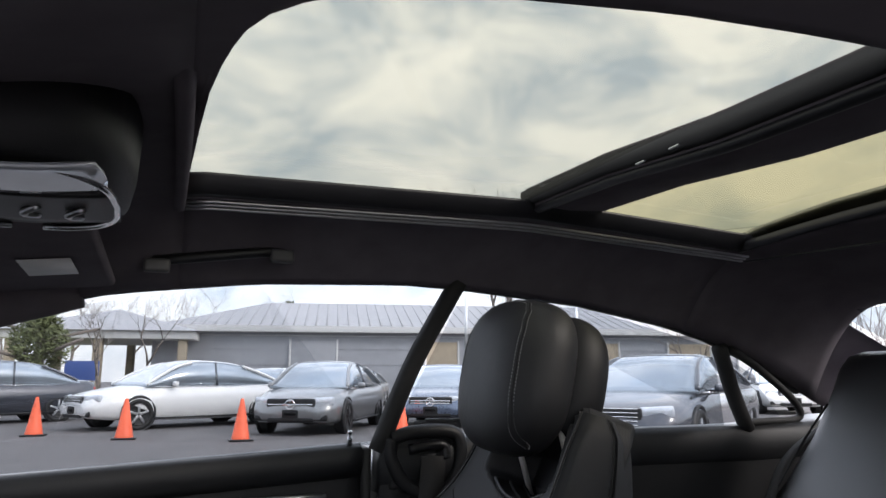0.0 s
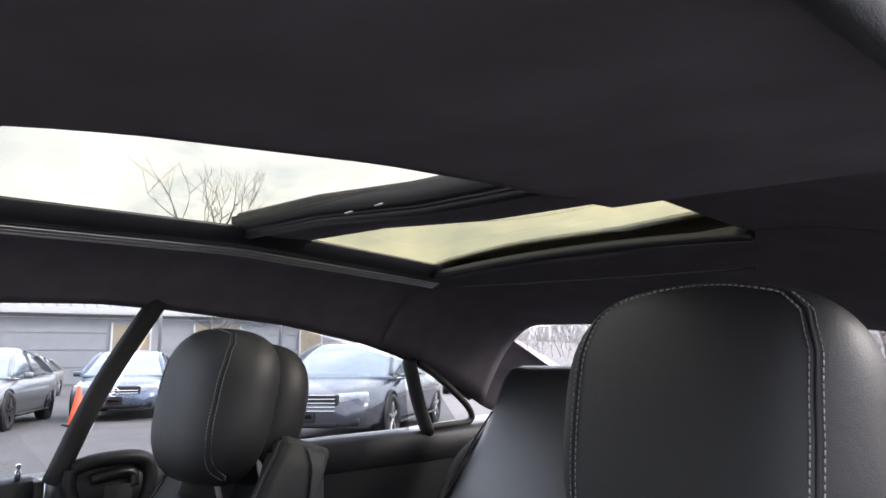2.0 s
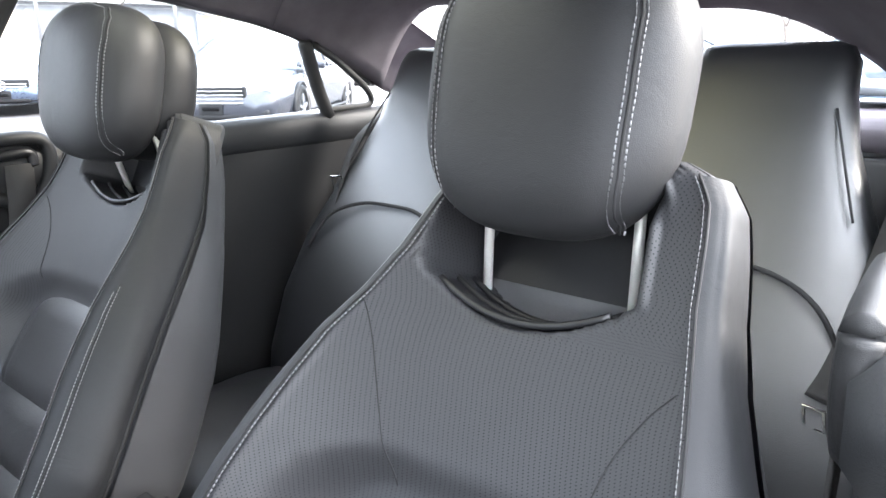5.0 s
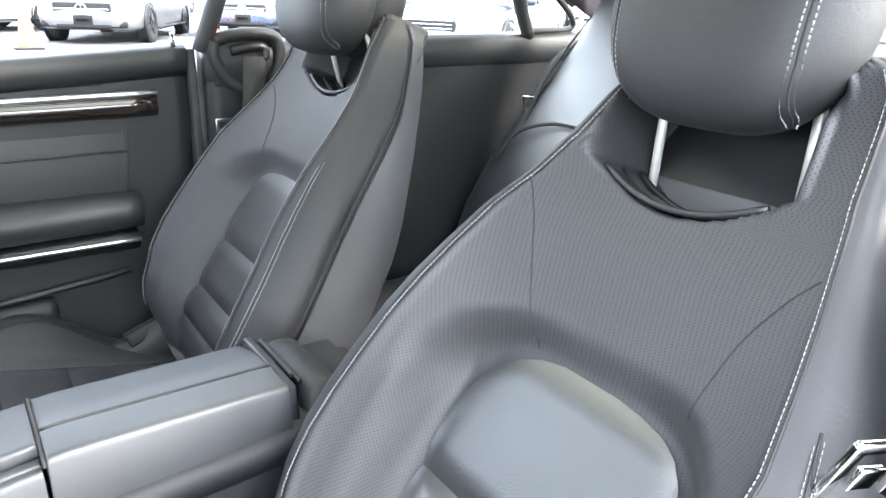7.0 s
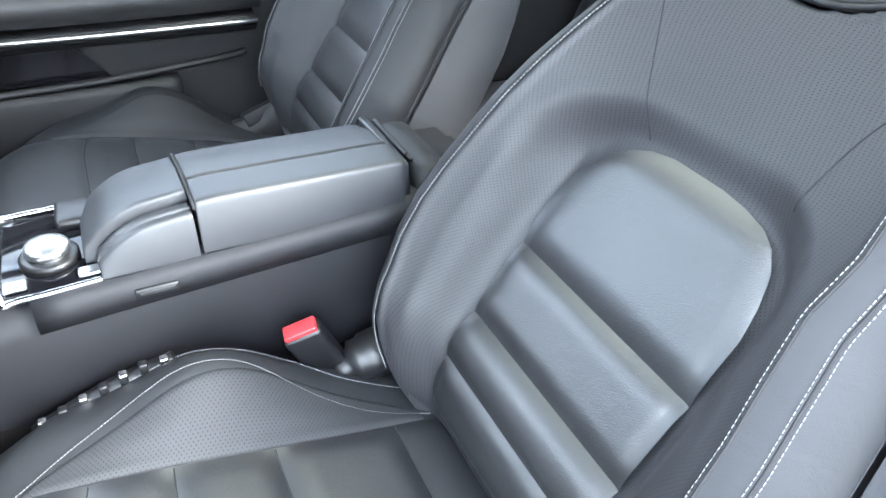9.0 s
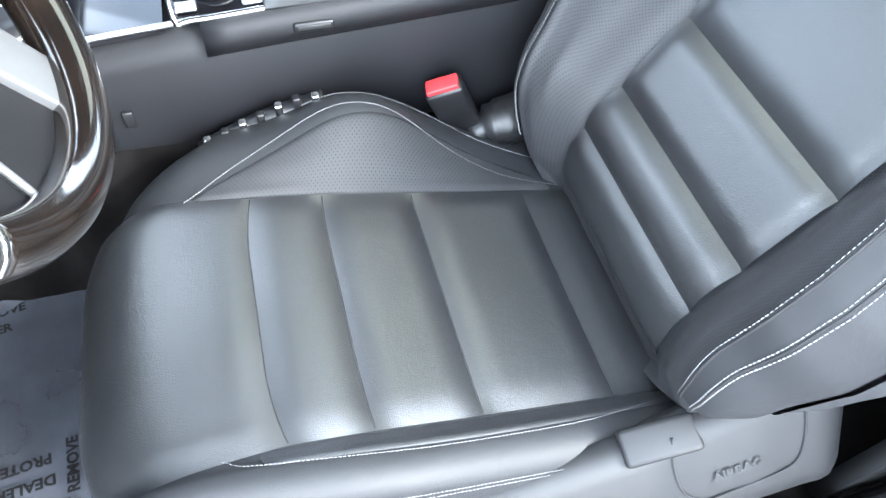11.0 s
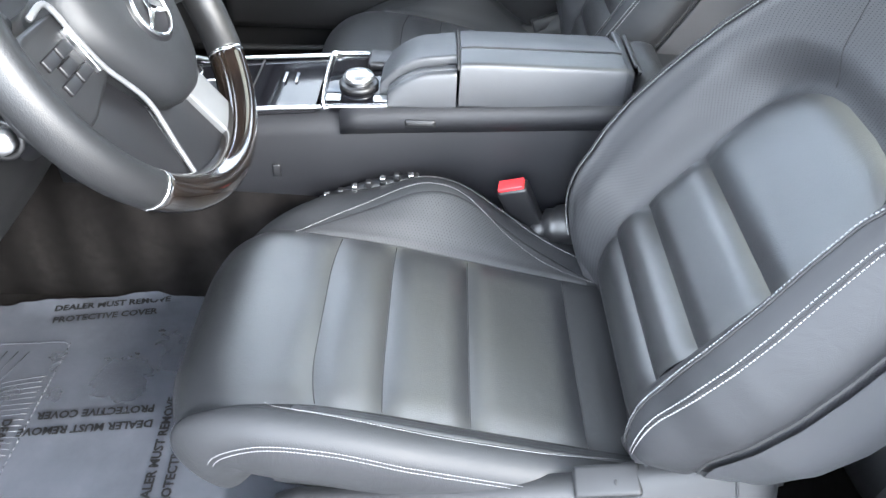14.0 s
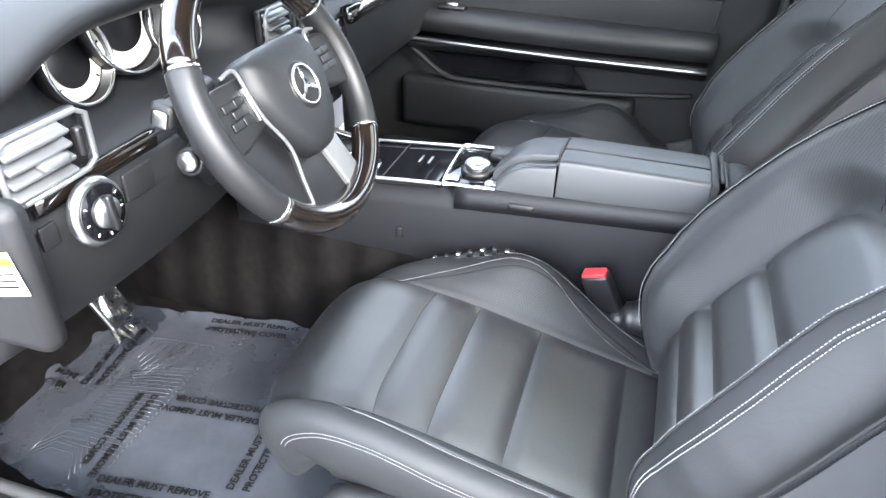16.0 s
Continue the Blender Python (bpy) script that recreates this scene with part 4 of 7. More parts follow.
def lamp_plan(grow, z, n=44):
    """Rounded outline of the overhead unit at a height z."""
    pts = []
    for q in np.linspace(0, 2 * math.pi, n, endpoint=False):
        cx, cy = math.copysign(abs(math.cos(q)) ** 0.55, math.cos(q)), math.copysign(abs(math.sin(q)) ** 0.6, math.sin(q))
        pts.append((0.025 + (0.105 + grow) * cx, 0.088 + (0.078 + grow) * cy + 0.012 * cx * cx, z))
    return pts


part("lamp_housing", loft([lamp_plan(0.012, 1.2310), lamp_plan(0.010, 1.1910), lamp_plan(0.006, 1.1710), lamp_plan(-0.004, 1.1660)]), PLASTIC, lamp)
rows = [[(x, 0.013 + (y - 0.013) * f + 0.010 * ((x + 0.045) / 0.05) ** 2 * (1 - f), 1.1645 - 0.006 * math.sin(math.pi * f)) for x in np.linspace(-0.078, -0.012, 10)] for f, y in ((f, 0.150) for f in np.linspace(0, 1, 14))]
part("lamp_lens", sheet(rows, 0.003), LAMP, lamp, "pale clear lens")
rows = [[(x, 0.013 + 0.137 * f, 1.1635 - 0.004 * math.sin(math.pi * f)) for x in np.linspace(-0.008, 0.085, 10)] for f in np.linspace(0, 1, 14)]
part("lamp_window", sheet(rows, 0.003), DARK, lamp, "dark clear window")
for kk in range(4):
    yy = 0.035 + 0.03 * kk
    part("reflector", tube([(0.030, yy, 1.1600), (0.045, yy + 0.012, 1.1575), (0.060, yy + 0.004, 1.1600)], 0.0028, 8, 10), SATIN, lamp, "bright reflector")
part("chrome_rim", tube([p for p in lamp_plan(-0.002, 1.1640) if p[0] > 0.02 or p[1] < 0.05], 0.003, 8), CHROME, lamp, "chrome rim")
handle = thing("grab_handle", "dark folding grab handle with grey end caps", "grab handle", (0.54, -0.10, 1.21))
part("grip", tube([(0.538, 0.0, 1.204), (0.528, -0.03, 1.207), (0.525, -0.09, 1.215), (0.528, -0.15, 1.224), (0.538, -0.18, 1.227)], 0.008, 10, 20), DARK, handle)
for y, z in ((-0.004, 1.200), (-0.180, 1.224)):
    part("end_cap", box((0.020, 0.036, 0.020), (0.530, y, z - 0.004), 0.005), BLOCKGREY, handle, "grey end cap")
# added pale disc: stands for a sliver of glow, no dome lamp is known
roof_disc = thing("added_roof_disc", "pale oval disc added to the roof lining in place of a glow", "interior light", (-0.10, -1.22, 1.17))
part("disc_face", lathe([(0.001, 0), (0.05, 0.0), (0.052, 0.006), (0.001, 0.008)], pose(-0.04, -1.19, 1.178, 12, 0, 0) @ Matrix.Diagonal((1.5, 0.6, 1, 1))), LAMP, roof_disc)


def window_bar(side):
    """The upright seal between the front and rear side windows, and the slanted quarter bar."""
    w = thing("window_bar", "slim black window bar between the side windows", "window bar", (side * 0.64, -0.45, 0.93), group="window bars")
    if side > 0:
        part("upright", tube([(0.655, -0.372, 0.915), (0.628, -0.425, 1.06), (0.585, -0.495, 1.205)], 0.017, 8, 10), RUBBER, w)
    else:
        seal = [(y, driver_side(y) - 0.004) for y in np.linspace(0.40, -1.06, 24)]
        part("roof_seal", tube([(-0.545, y, z) for y, z in seal], 0.008, 10), PLASTIC, w, "grey door seal")
    part("quarter_bar", tube([(side * 0.615, -1.145, 0.935), (side * 0.600, -1.10, 1.01), (side * 0.580, -1.055, 1.10)], 0.016, 8, 8), RUBBER, w)
    part("quarter_seal", tube([(side * 0.613, -1.14, 0.948), (side * 0.610, -1.20, 0.950), (side * 0.606, -1.275, 0.955), (side * 0.598, -1.26, 0.99), (side * 0.585, -1.16, 1.055), (side * 0.577, -1.08, 1.095)], 0.008, 8, 30), RUBBER, w)
    for pts in ([(-0.39, 0.93), (-1.12, 0.94), (-1.07, 1.10), (-0.75, 1.17), (-0.51, 1.195)], [(-1.16, 0.95), (-1.27, 0.957), (-1.17, 1.05), (-1.09, 1.09)]):
        rows = [(side * float(np.interp(z, [0.93, 1.2], [0.655, 0.590])), y, z) for y, z in pts]
        bm = bmesh.new()
        bm.faces.new([bm.verts.new(v) for v in rows])
        bmesh.ops.solidify(bm, geom=bm.faces[:], thickness=0.004)
        if side < 0 and pts[0][0] > -0.5:
            continue
        g = part("side_pane", bm, PANE, w, "clear side glass", smooth=False)
        g.visible_shadow = False


window_bar(1)
window_bar(-1)

# roof pillars, rear shelf and rear lining
for side in (1, -1):
    rows = []
    for f in np.linspace(0, 1, 18):
        top = np.array([side * (0.50 - 0.02 * f), -1.26 - 0.40 * f, 1.172 - 0.19 * f])
        low_y = -1.00 - 0.42 * f
        low = np.array([side * 0.590, low_y, max(0.93, roof_side(low_y))])
        rows.append([low + (top - low) * g + np.array([side * 0.02 * math.sin(math.pi * g), 0, 0]) for g in np.linspace(0, 1, 8)])
    bm = grid_mesh(rows)
    bmesh.ops.solidify(bm, geom=bm.faces[:], thickness=0.02)
    bmesh.ops.recalc_face_normals(bm, faces=bm.faces)
    tagged(part("rear_pillar_trim", bm, LINER), "dark cloth rear pillar lining", "pillar trim", kind="structure")

rear_glass = thing("rear_window", "sloping clear rear window", "window", (0, -1.5, 1.0), kind="structure")
bm = grid_mesh([[(x * (1 - 0.04 * f), -1.285 - 0.50 * f, 1.168 - 0.20 * f + 0.012 * (1 - (x / 0.5) ** 2)) for x in np.linspace(-0.50, 0.50, 16)] for f in np.linspace(0, 1, 8)])
bmesh.ops.solidify(bm, geom=bm.faces[:], thickness=0.004)
g = part("rear_pane", bm, PANE, rear_glass, "clear glass")
g.visible_shadow = False
tagged(part("rear_shelf", box((1.12, 0.50, 0.04), (0, -1.60, 0.925), 0.015), LINER), "dark cloth rear parcel shelf", "parcel shelf", kind="structure")


# ---- rear seats ----
def rear_seat(side, label):
    """One place of the rear bench: cushion, backrest with a tall head pad."""
    seat = thing("rear_seat", label, "car seat", (side * 0.33, -1.1, 0.25), group="rear seats")
    x0 = side * 0.335

    def slab(stations, name, mat, lab=""):
        rows = []
        for y, z, w, t in stations:
            a = np.linspace(0, 2 * math.pi, 40, endpoint=False)
            rows.append([(x0 + w * math.copysign(abs(math.cos(q)) ** 0.45, math.cos(q)), y + t * math.copysign(abs(math.sin(q)) ** 0.55, math.sin(q)), z) for q in a])
        part(name, loft(rows), mat, seat, lab)

    slab([(-0.93, 0.30, 0.28, 0.05), (-0.955, 0.42, 0.285, 0.055), (-1.00, 0.55, 0.275, 0.06), (-1.06, 0.68, 0.250, 0.058), (-1.12, 0.78, 0.212, 0.055), (-1.16, 0.85, 0.178, 0.052), (-1.20, 0.93, 0.146, 0.05), (-1.235, 1.01, 0.128, 0.046),
          (-1.255, 1.055, 0.125, 0.042), (-1.262, 1.078, 0.112, 0.034), (-1.266, 1.086, 0.09, 0.02)], "backrest", LEATHER)
    part("panel_seam", tube([(x0 - 0.20, -0.990, 0.66), (x0 - 0.15, -1.012, 0.735), (x0 - 0.08, -1.040, 0.765), (x0, -1.043, 0.77), (x0 + 0.08, -1.040, 0.765), (x0 + 0.15, -1.012, 0.735), (x0 + 0.20, -0.990, 0.66)], 0.004, 8, 30), SEAM, seat)
    for q in (-0.11, 0.11):
        line = [(x0 + q * 1.50, -1.098, 0.84), (x0 + q * 1.25, -1.137, 0.92), (x0 + q * 1.02, -1.180, 0.99)]
        part("seam", tube(line, 0.0022, 6, 10), SEAM, seat)
    slab([(-0.72, 0.27, 0.27, 0.22), (-0.72, 0.33, 0.285, 0.245), (-0.72, 0.375, 0.28, 0.24), (-0.72, 0.395, 0.26, 0.22), (-0.72, 0.40, 0.2, 0.16)], "cushion", LEATHER)


rear_seat(1, "black leather rear seat with a tall fixed head pad")
rear_seat(-1, "black leather rear seat with a tall fixed head pad")


def rear_belt(side):
    b = thing("rear_seat_belt", "dark rear seat belt with a bright latch tongue", "seat belt", (side * 0.50, -1.2, 0.9), group="rear seat belts")
    path = [(side * 0.490, -1.24, 0.960), (side * 0.52, -1.15, 0.89), (side * 0.525, -1.09, 0.80), (side * 0.535, -1.00, 0.62), (side * 0.55, -0.93, 0.42)]
    if side < 0:
        path = [(-0.585, -1.22, 1.005), (-0.572, -1.17, 0.955), (-0.552, -1.07, 0.81), (-0.530, -0.985, 0.68), (-0.512, -0.96, 0.625)]
        part("belt_outlet", tube([(-0.560, -1.235, 0.985), (-0.585, -1.235, 1.012), (-0.612, -1.235, 1.012)], 0.022, 12, 10), DARK, b, "black belt outlet")
    rows = [[(x - 0.022, y + 0.012, z), (x + 0.022, y - 0.012, z), (x + 0.022, y - 0.0145, z), (x - 0.022, y + 0.0095, z)] for x, y, z in spline(path, 30)]
    part("webbing", loft(rows), WEBBING, b)
    m = pose(side * 0.522, -1.078, 0.79, 70, 0, 20 * side) if side > 0 else pose(-0.508, -0.955, 0.600, 70, 0, -10)
    ringed = []
    for w_, h_, dx, dy_ in ((0.030, 0.005, 0, 0.02), (0.030, 0.005, 0, -0.018), (0.005, 0.04, 0.013, 0), (0.005, 0.04, -0.013, 0)):
        bm = box((w_, h_, 0.003), (dx, dy_, 0), 0.001)
        bmesh.ops.transform(bm, matrix=m, verts=bm.verts)
        ringed.append(bm)
    part("latch_tongue", merge(*ringed), CHROME, b, "bright metal tongue")


rear_belt(1)
rear_belt(-1)

# ---- doors and side trims ----
def side_x(z):
    return float(np.interp(z, [0.2, 0.35, 0.55, 0.75, 0.90, 0.94], [0.66, 0.67, 0.685, 0.675, 0.665, 0.668]))


def belt_z(y):
    return float(np.interp(-y, [-0.65, -0.18, 0.12, 0.36, 0.50, 0.90, 1.15, 1.33], [0.875, 0.898, 0.914, 0.928, 0.932, 0.940, 0.942, 0.950]))


def door(side):
    """The passenger's front door, shut: card, capping, armrest, pull strip, pocket and glass."""
    d = thing("car_door", "shut passenger door with black trim, bright strips and a storage pocket", "car door", (0.70, 0.1, 0.2))
    ys = np.linspace(0.72, -0.345, 40)
    zs_ = [0.24, 0.34, 0.44, 0.54, 0.62, 0.68, 0.74, 0.80, 0.84, 0.88, 0.91]
    rows = [[(side * (side_x(z)), y, z + (belt_z(y) - 0.925 if z > 0.8 else 0)) for z in zs_] for y in ys]
    bm = grid_mesh(rows)
    bmesh.ops.recalc_face_normals(bm, faces=bm.faces)
    bmesh.ops.solidify(bm, geom=bm.faces[:], thickness=-0.03)
    part("door_card", bm, PLASTIC, d)
    rows = []
    for y in ys:
        zt = belt_z(y)
        rows.append([(side * 0.664, y, zt - 0.055), (side * 0.652, y, zt - 0.030), (side * 0.655, y, zt - 0.006), (side * 0.668, y, zt), (side * 0.70, y, zt - 0.002), (side * 0.70, y, zt - 0.055)])
    part("capping", loft(rows), SOFT, d, "soft black capping")
    # handle strip: bright upper edge over a wood inlay
    part("trim_strip", tube([(0.657, y, 0.848 + 0.02 * (0.7 + y) * -0.5 + 0.0) for y in np.linspace(0.60, -0.285, 20)], 0.006, 8), SATIN, d, "bright metal strip")
    rows = [[(0.660, y, 0.800 + 0.006 * math.cos(y * 3)), (0.652, y, 0.815), (0.655, y, 0.838 - 0.01 * (0.7 + y) * 1.0 + 0.006), (0.67, y, 0.838), (0.67, y, 0.80)] for y in np.linspace(0.60, -0.285, 20)]
    part("wood_inlay", loft(rows), WOOD, d, "dark glossy wood inlay")
    # recessed leather field with its two seams
    rows = [[(0.668 - 0.006 * math.sin(math.pi * g), y, z) for g, z in zip(np.linspace(0, 1, 8), np.linspace(0.66, 0.775, 8))] for y in np.linspace(0.50, -0.225, 20)]
    bm = grid_mesh(rows)
    bmesh.ops.recalc_face_normals(bm, faces=bm.faces)
    part("door_insert", bm, SIDELEATHER, d, "black leather field")
    part("insert_seam", tube([(0.661, y, 0.742 + 0.0 * y) for y in np.linspace(0.5, -0.225, 12)], 0.0022, 6), SEAM, d)
    part("insert_gap", tube([(0.664, -0.228, 0.785), (0.663, -0.222, 0.72), (0.664, -0.212, 0.65)], 0.003, 6, 10), SEAM, d)
    # armrest
    rows = []
    for f in np.linspace(0, 1, 28):
        y = 0.60 - 0.83 * f
        out = 0.585 + 0.05 * (1 - math.sin(math.pi * min(1, 0.12 + 0.82 * f)) ** 0.4)
        zt = 0.665 - 0.012 * f
        rows.append([(0.672, y, zt + 0.012), (out + 0.03, y, zt + 0.012), (out + 0.004, y, zt + 0.002), (out, y, zt - 0.018), (out + 0.012, y, zt - 0.045), (0.672, y, zt - 0.052)])
    part("armrest", loft(rows), SOFT, d, "soft black armrest")
    part("armrest_strip", tube([(0.612 - 0.010 * math.sin(math.pi * f), 0.545 - 0.765 * f, 0.590 + 0.0 * f - 0.010 * f + 0.006) for f in np.linspace(0, 1, 20)], 0.0045, 8), SATIN, d, "bright metal strip")
    rows = []
    for f in np.linspace(0, 1, 20):
        y = 0.55 - 0.77 * f
        rows.append([(0.672, y, 0.600), (0.615, y, 0.592), (0.620, y, 0.575), (0.64, y, 0.56), (0.672, y, 0.555)])
    part("armrest_base", loft(rows), PLASTIC, d)
    # storage pocket: a flat black plate stands for its shaded mouth, with a raised lip
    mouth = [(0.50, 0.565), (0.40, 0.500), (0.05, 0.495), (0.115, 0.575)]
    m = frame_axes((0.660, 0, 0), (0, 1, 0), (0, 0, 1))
    part("pocket_shade", prism(mouth, -0.01 if m.col[2].x > 0 else 0.01, m), GLOSSBLACK, d, "black plate standing for the shaded pocket opening", smooth=False)
    part("pocket_lip", tube([(0.655, 0.60, 0.615), (0.640, 0.50, 0.545), (0.632, 0.43, 0.502), (0.628, 0.36, 0.494), (0.630, 0.10, 0.497), (0.645, -0.12, 0.508), (0.662, -0.2, 0.512)], 0.007, 8, 40), PLASTIC, d)
    part("lower_bin", box((0.05, 0.62, 0.14), (0.650, 0.24, 0.42), 0.02), PLASTIC, d)
    part("sill_strip", tube([(0.60, y, 0.325 - 0.02 * y) for y in np.linspace(0.62, -0.1, 10)], 0.008, 8), PLASTIC, d)
    sw = part("switch_panel", box((0.03, 0.07, 0.010), (0.628, 0.41, 0.678), 0.004), DARK, d, "black switch panel")
    part("window_switch", box((0.014, 0.030, 0.010), (0.626, 0.41, 0.684), 0.003), SATIN, sw)
    part("door_edge", box((0.07, 0.016, 0.66), (0.690, -0.354, 0.590), 0.005), RUBBER, d, "black door edge seal")
    part("lock_pin", merge(lathe([(0.001, 0), (0.0045, 0), (0.0045, 0.012), (0.0028, 0.014), (0.0028, 0.018), (0.0045, 0.02), (0.003, 0.024), (0.001, 0.024)], pose(0.664, -0.325, 0.925))), CHROME, d, "small bright lock pin")
    bm = bmesh.new()
    bm.faces.new([bm.verts.new((0.668 - 0.27 * (z - 0.90), y, z)) for y, z in ((0.62, 0.88), (-0.375, 0.925), (-0.487, 1.20), (-0.15, 1.19), (0.06, 1.165), (0.22, 1.12))])
    bmesh.ops.solidify(bm, geom=bm.faces[:], thickness=0.004)
    g = part("window_pane", bm, PANE, d, "clear side glass", smooth=False)
    g.visible_shadow = False


door(1)


def rear_side(side):
    """The fixed trim beside the rear seat, with the front belt's guide loop."""
    t = thing("rear_side_trim", "charcoal rear side trim with an oval belt guide", "side trim", (side * 0.66, -0.85, 0.3), group="rear side trims")
    ys = np.linspace(-0.375, -1.36, 36)
    rows = [[(side * (side_x(z) - 0.07 * max(0, (-y - 0.75) / 0.6) ** 1.5), y, z + (belt_z(y) - 0.93 if z > 0.7 else 0)) for z in (0.22, 0.4, 0.6, 0.7, 0.76, 0.80, 0.86, 0.905)] for y in ys]
    bm = grid_mesh(rows)
    bmesh.ops.recalc_face_normals(bm, faces=bm.faces)
    bmesh.ops.solidify(bm, geom=bm.faces[:], thickness=0.02)
    part("trim_panel", bm, PLASTIC, t)
    rows = []
    for y in ys:
        o = 0.07 * max(0, (-y - 0.75) / 0.6) ** 1.5
        zt = belt_z(y)
        rows.append([(side * (0.660 - o), y, zt - 0.085), (side * (0.640 - o), y, zt - 0.060), (side * (0.638 - o), y, zt - 0.014), (side * (0.650 - o), y, zt), (side * (0.70 - o), y, zt), (side * (0.70 - o), y, zt - 0.085)])
    part("capping", loft(rows), SOFT, t, "soft grey capping")
    part("capping_gap", tube([(side * 0.612, -1.165, 0.942), (side * 0.605, -1.163, 0.90), (side * 0.62, -1.15, 0.85)], 0.002, 6, 8), SEAM, t)
    # belt guide: a rounded loop standing on the capping's front end
    m = frame_axes((side * 0.640, -0.452, 0.905), (0, 1, 0), (0, 0, 1))
    loop = [tuple(m @ Vector((a * 1.0, b, 0))) for a, b in spline([(0.060, 0.030), (0.020, 0.040), (-0.045, 0.040), (-0.066, 0.020), (-0.060, -0.03), (-0.03, -0.065), (0.03, -0.05), (0.060, -0.005), (0.060, 0.030)], 60)]
    part("belt_guide", tube(loop, 0.012, 10), PLASTIC, t, "charcoal oval belt guide")
    part("guide_plate", box((0.014, 0.12, 0.09), (side * 0.650, -0.45, 0.895), 0.006), PLASTIC, t)
    part("guide_slot", tube([tuple(m @ Vector((a, b, 0)) - Vector((side * 0.006, 0, 0))) for a, b in ((0.030, 0.012), (-0.03, 0.018), (-0.038, -0.005))], 0.009, 8, 14), DARK, t, "dark slot")
    belt = [[(side * 0.628, y - 0.022, z), (side * 0.628, y + 0.022, z), (side * 0.631, y + 0.022, z), (side * 0.631, y - 0.022, z)] for y, z in ((-0.465, 0.905), (-0.46, 0.84), (-0.452, 0.77), (-0.45, 0.60), (-0.45, 0.35))]
    part("belt_webbing", loft(belt), WEBBING, t, "dark belt webbing")
    mm = pose(side * 0.615, -0.395, 0.775, 0, 90, 0) if side > 0 else pose(-0.615, -0.352, 0.785, 20, 70, 0)
    bits = []
    for w_, h_, dx, dy_ in ((0.006, 0.036, -0.018, 0), (0.006, 0.036, 0.018, 0), (0.040, 0.006, 0, 0.016), (0.040, 0.006, 0, -0.016), (0.05, 0.012, 0.02, 0.0)):
        b = box((w_, h_, 0.003), (dx, dy_, 0), 0.001)
        if side < 0:
            bmesh.ops.scale(b, vec=(1.5, 1.5, 1.8), verts=b.verts)
        bmesh.ops.transform(b, matrix=mm, verts=b.verts)
        bits.append(b)
    part("latch_tongue", merge(*bits), CHROME, t, "bright metal tongue")
    for z_, y0_, y1_ in ((0.800, -0.62, -1.08), (0.640, -0.60, -0.98)):
        part("trim_groove", tube([(side * (side_x(z_) - 0.004 - 0.07 * max(0, (-y - 0.75) / 0.6) ** 1.5), y, z_ + 0.03 * (-y - 0.6)) for y in np.linspace(y0_, y1_, 12)], 0.0028, 6), SEAM, t)
    part("speaker_recess", box((0.01, 0.09, 0.07), (side * 0.645, -0.585, 0.89), 0.006), DARK, t)
    return t


rear_side(1)
rear_side(-1).location.x += 0.035

# ---- floor ----
rows = [[(x, y, 0.175 + (0.35 * max(0, (y - 0.86) / 0.4)) + 0.0 * x) for x in np.linspace(-0.66, 0.66, 30)] for y in np.linspace(-1.3, 1.25, 40)]
bm = grid_mesh(rows)
bmesh.ops.recalc_face_normals(bm, faces=bm.faces)
bmesh.ops.solidify(bm, geom=bm.faces[:], thickness=0.02)
tagged(part("floor", bm, CARPET), "dark carpeted car floor", "floor", kind="structure")
rows = []
for y in np.linspace(-1.2, 1.1, 30):
    zt = 0.42 + 0.02 * math.sin(y * 2)
    rows.append([(-0.125, y, 0.16), (-0.115, y, 0.30), (-0.10, y, zt - 0.03), (-0.07, y, zt), (0.07, y, zt), (0.10, y, zt - 0.03), (0.115, y, 0.30), (0.125, y, 0.16)])
tagged(part("tunnel", loft(rows), TUNNELCARPET), "dark carpeted centre tunnel", "tunnel", kind="structure")
sill = thing("door_sill", "grey plastic door sill with a rubber seal", "door sill", (-0.68, 0.3, 0.25), kind="structure")
rows = [[(-0.625, y, 0.19), (-0.640, y, 0.245), (-0.665, y, 0.262), (-0.745, y, 0.258), (-0.765, y, 0.22), (-0.765, y, 0.16)] for y in np.linspace(0.95, -0.55, 20)]
part("sill_cover", loft(rows), PLASTIC, sill)
part("sill_seal", tube([(-0.655, y, 0.268) for y in np.linspace(0.95, -0.5, 12)], 0.010, 8), RUBBER, sill)

# ---- centre console ----
con = thing("centre_console", "black centre console with padded armrest, chrome trim and rotary knob", "centre console", (0.0, 0.1, 0.3))
rows = []
for y in np.linspace(-0.36, 0.62, 30):
    zt = float(np.interp(y, [-0.36, -0.2, 0.10, 0.42, 0.62], [0.565, 0.572, 0.553, 0.530, 0.560]))
    rows.append([(-0.094, y, 0.22), (-0.092, y, zt - 0.030), (-0.086, y, zt), (0.076, y, zt), (0.086, y, zt - 0.030), (0.088, y, 0.22)])
part("console_body", loft(rows), CONSOLE, con)
rows = []
for y in np.linspace(-0.34, 0.185, 20):
    zt = float(np.interp(y, [-0.36, -0.2, 0.10, 0.19], [0.578, 0.583, 0.566, 0.560]))
    rows.append([(-0.0985, y, zt - 0.036), (-0.0995, y, zt - 0.018), (-0.094, y, zt), (0.084, y, zt), (0.090, y, zt - 0.02), (0.09, y, zt - 0.036)])
part("side_rail", loft(rows), CONSOLE, con, "charcoal side rail")
part("side_button", box((0.006, 0.044, 0.012), (-0.099, 0.070, 0.547), 0.003), DARK, con, "small black button")
part("side_button_face", box((0.006, 0.038, 0.007), (-0.1005, 0.070, 0.5475), 0.002), PLASTIC, con)
